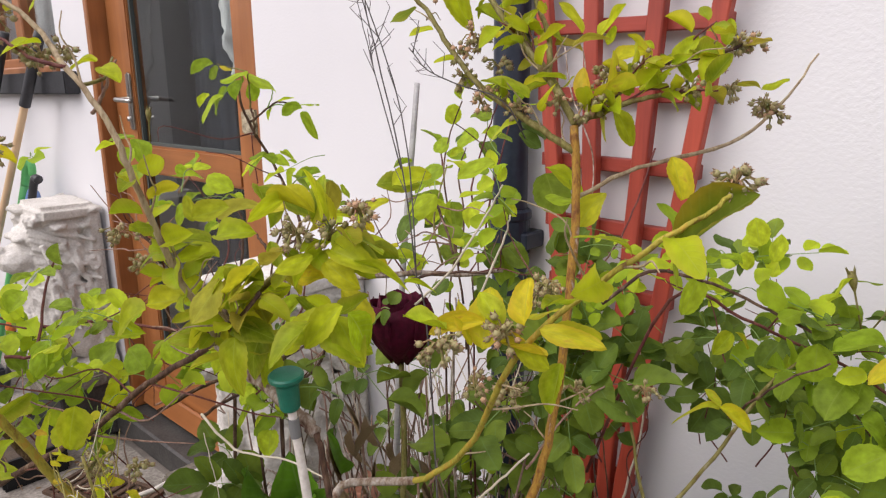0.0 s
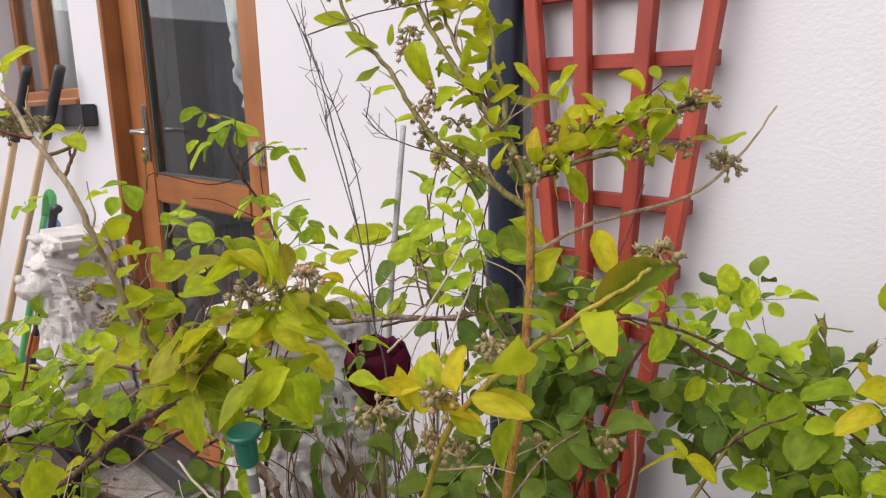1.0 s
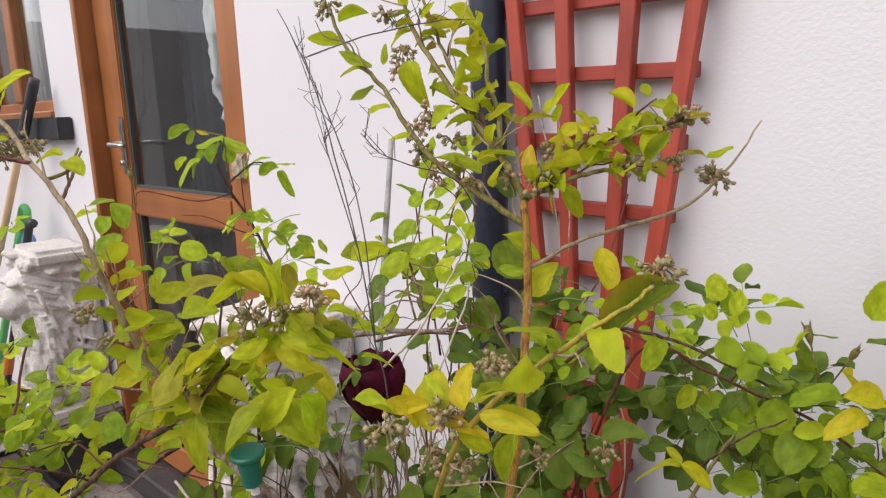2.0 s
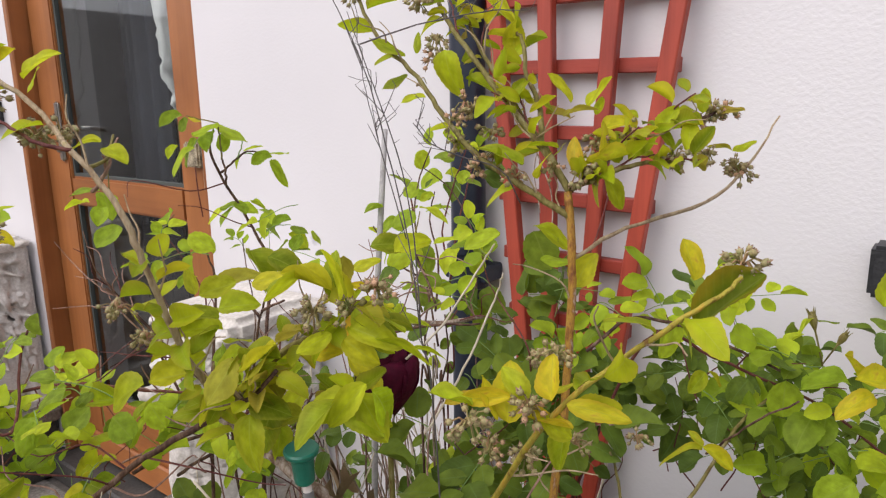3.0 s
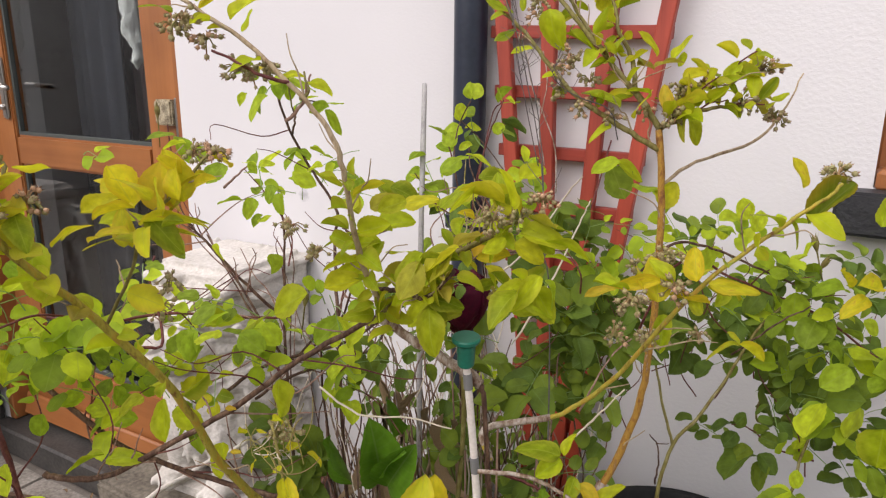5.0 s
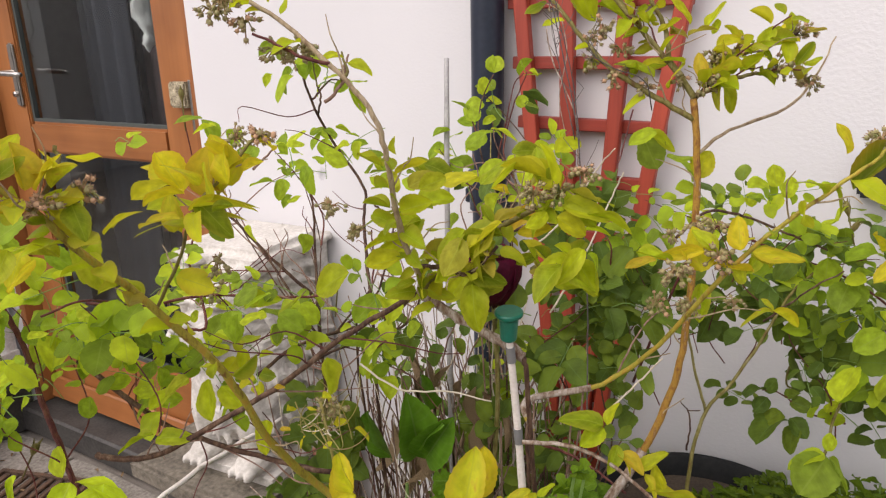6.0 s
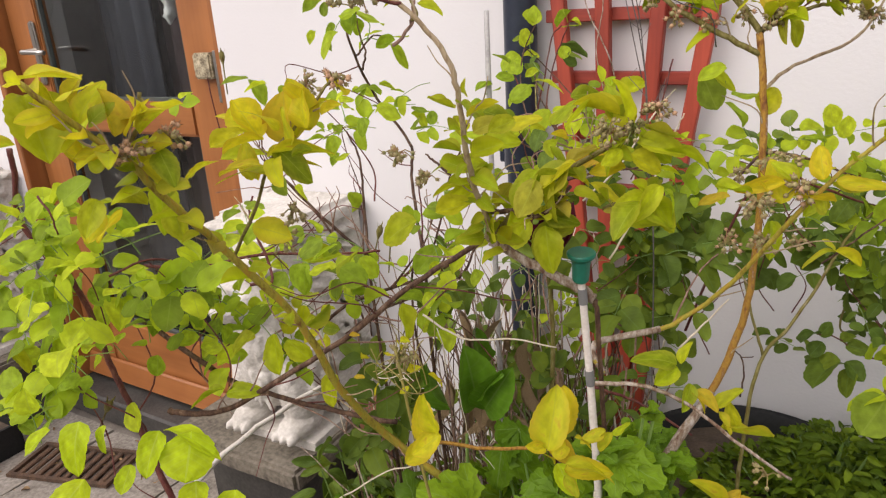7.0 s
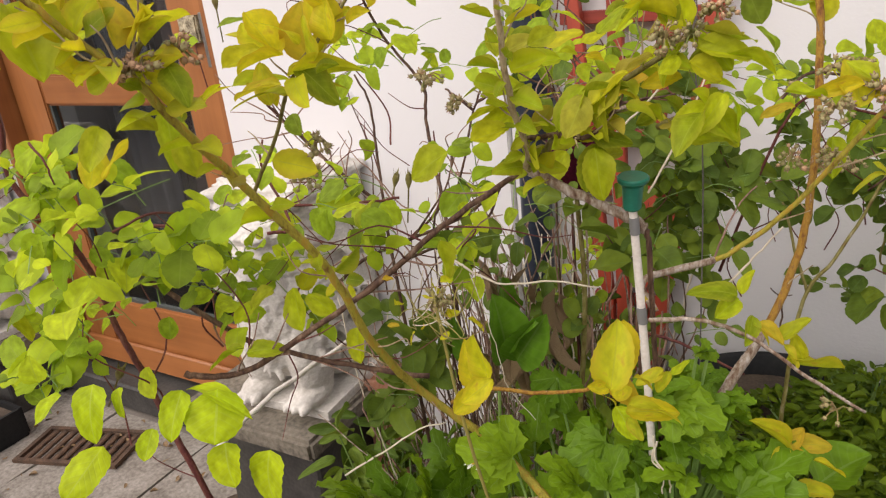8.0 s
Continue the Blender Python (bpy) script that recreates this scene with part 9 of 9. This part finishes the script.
stem(rose, [(0.230, 0.600, 1.204), (0.261, 0.600, 1.219)], 0.0016, 0.001, M_STEM_D)
stem(rose, [(0.295, 0.700, 1.167), (0.344, 0.700, 1.184), (0.387, 0.720, 1.188)], 0.0016, 0.001, M_STEM_D)
leaf(rose, (0.192, 0.900, 1.333), (0.190, 0.896, 1.356), 0.9, L_ROSE, "round")
leaf(rose, (0.231, 0.920, 1.332), (0.227, 0.913, 1.350), 0.85, L_ROSE, "round")
leaf(rose, (0.235, 0.920, 1.335), (0.249, 0.922, 1.329), 0.7, L_ROSE, "round")
leaf(rose, (0.175, 0.900, 1.303), (0.177, 0.903, 1.328), 0.95, L_ROSE, "round")
leaf(rose, (0.154, 0.900, 1.280), (0.135, 0.892, 1.300), 0.8, L_ROSE, "round")
leaf(rose, (0.159, 0.900, 1.287), (0.171, 0.883, 1.269), 0.85, L_ROSE, "round")
leaf(rose, (0.194, 0.900, 1.292), (0.187, 0.892, 1.282), 0.8, L_DEEP, "round")
leaf(rose, (0.225, 0.920, 1.285), (0.223, 0.929, 1.304), 0.85, L_ROSE, "round")
leaf(rose, (0.229, 0.920, 1.291), (0.248, 0.929, 1.285), 0.7, L_DEEP, "round")
leaf(rose, (0.175, 0.880, 1.248), (0.165, 0.866, 1.228), 0.9, L_ROSE, "round")
leaf(rose, (0.145, 0.860, 1.258), (0.125, 0.845, 1.254), 0.7, L_ROSE, "round")
leaf(rose, (0.191, 0.880, 1.213), (0.194, 0.869, 1.180), 0.85, L_ROSE, "round")
leaf(rose, (0.163, 0.860, 1.201), (0.136, 0.856, 1.217), 0.75, L_ROSE, "round")
leaf(rose, (0.156, 0.870, 1.179), (0.177, 0.888, 1.200), 0.7, L_ROSE, "round")
leaf(rose, (0.118, 0.860, 1.230), (0.145, 0.872, 1.222), 0.5, L_ROSE, "round")
leaf(rose, (0.177, 0.880, 1.154), (0.200, 0.878, 1.138), 0.8, L_DEEP, "round")
leaf(rose, (0.155, 0.860, 1.140), (0.139, 0.846, 1.124), 0.8, L_ROSE, "round")
stem(rose, [(0.229, 0.860, 1.090), (0.204, 0.870, 1.167), (0.179, 0.880, 1.242), (0.173, 0.900, 1.294), (0.192, 0.900, 1.331)], 0.0014, 0.0008, M_STEM_D)
stem(rose, [(0.179, 0.880, 1.242), (0.154, 0.900, 1.281)], 0.0014, 0.0008, M_STEM_R)
stem(rose, [(0.238, 0.880, 1.183), (0.208, 0.900, 1.225), (0.212, 0.920, 1.285), (0.233, 0.920, 1.333)], 0.0014, 0.0008, M_STEM_R)
stem(rose, [(0.204, 0.870, 1.167), (0.161, 0.860, 1.191), (0.127, 0.860, 1.231)], 0.0014, 0.0008, M_STEM_D)
# bare brown side twigs of the rose
bare = bmesh.new()
for p in rose_paths:
    if p[-1].x < 0.40 and p[-1].z < 1.22:
        side_twigs(p, 6, bare, rose, (0.03, 0.10), 0.0010)
part("twig", bare, M_TWIG, rose)["kind"] = "stuff"
# withered strap leaves hanging among the stems
M_WITHERED = mat("withered_tan_leaf", (0.30, 0.19, 0.10), 0.85, vary=(0.50, 0.36, 0.21), scale=60, bump=0.6, bump_scale=200)
dead_leaves = thing("withered_leaves", "withered tan strap leaves hanging among dead stems", "dead plant", (0.27, 0.70, 0.05))
for i in range(26):
    top = Vector((RNG.uniform(0.13, 0.27), RNG.uniform(0.66, 0.78), RNG.uniform(0.84, 0.98)))
    tip = top + Vector((RNG.uniform(-0.03, 0.03), RNG.uniform(-0.03, 0.03), -RNG.uniform(0.04, 0.09)))
    leaf(dead_leaves, top, tip, RNG.uniform(0.04, 0.08), M_WITHERED, "narrow", 1.2).name = "withered_leaf"
stk = bmesh.new()
for i in range(9):
    a = Vector((RNG.uniform(-0.10, 0.10), RNG.uniform(-0.06, 0.12), 0))
    tube(stk, smooth_path([a, a + Vector((0.01, 0, 0.4)), a * 1.2 + Vector((RNG.uniform(-0.03, 0.03), 0, RNG.uniform(0.85, 0.98)))], 4), 0.002, 0.0012, 5, cap=False)
part("stalk", stk, M_TWIG, dead_leaves)
# leaf litter blown along the wall
litter = Mass()
for i in range(170):
    b = Vector((RNG.uniform(-2.3, -0.3), RNG.uniform(0.45, 1.2), 0.006))
    a = RNG.uniform(0, 6.3)
    L = RNG.uniform(0.008, 0.028)
    litter.add(b, b + Vector((math.cos(a) * L, math.sin(a) * L, RNG.uniform(0, 0.004))), RNG.uniform(0.3, 0.6), "ovate", facing=Vector((RNG.uniform(-0.3, 0.3), RNG.uniform(-0.3, 0.3), 1)).normalized())
bits = thing("fallen_leaves", "scattered dry brown leaf litter on the paving", "leaf litter", (0, 0, 0), kind="stuff")
litter.build("leaf_litter", M_LITTER, bits)
daisy = thing("white_daisy", "small white daisy with a yellow centre among the celery", "flower", (0.282, 0.439, 0.921))
for k in range(11):
    bm = bmesh.new()
    a = k * 2 * math.pi / 11
    vs = [bm.verts.new((math.cos(a + da) * r, math.sin(a + da) * r, 0.0012 * (r > 0.004))) for da, r in ((-0.2, 0.002), (-0.26, 0.006), (0, 0.0085), (0.26, 0.006), (0.2, 0.002))]
    bm.faces.new(vs)
    part("petal", bm, M_WHITEP, daisy)
part("disc", lathe([(0.0022, 0.0), (0.0026, 0.0008), (0.0018, 0.0018), (0.0004, 0.0022)], 10), M_YELLOWP, daisy)
bm = bmesh.new()
tube(bm, smooth_path([(0, 0, 0), (0.003, 0.004, -0.08), (0.0, 0.02, -0.30)], 4), 0.0009, 0.0011, 5)
part("stalk", bm, M_STEM_H, daisy)
daisy.rotation_euler = (radians(35), radians(20), 0)
# broad dark leaf in the middle of the bed
dock = thing("dock_plant", "broad dark green dock leaves in the bed", "herb", (0.20, 0.62, 0.05))
leaf(dock, (0.237, 0.613, 0.920), (0.236, 0.594, 1.001), 0.60, L_DOCK)
leaf(dock, (0.210, 0.595, 0.915), (0.201, 0.580, 0.987), 0.50, L_DOCK, "ovate")
leaf(dock, (0.253, 0.600, 0.925), (0.289, 0.596, 0.986), 0.60, L_DOCK)
leaf(dock, (0.242, 0.598, 0.941), (0.280, 0.590, 0.987), 0.50, L_DOCK, "ovate")
leaf(dock, (0.210, 0.677, 0.934), (0.209, 0.652, 0.989), 0.60, L_DOCK)
stk = bmesh.new()
tube(stk, smooth_path([(0, 0, 0), (0.02, -0.03, 0.5), (0.04, -0.04, 0.85)], 5), 0.003, 0.002, 6)
part("stalk", stk, M_STEM_H, dock)
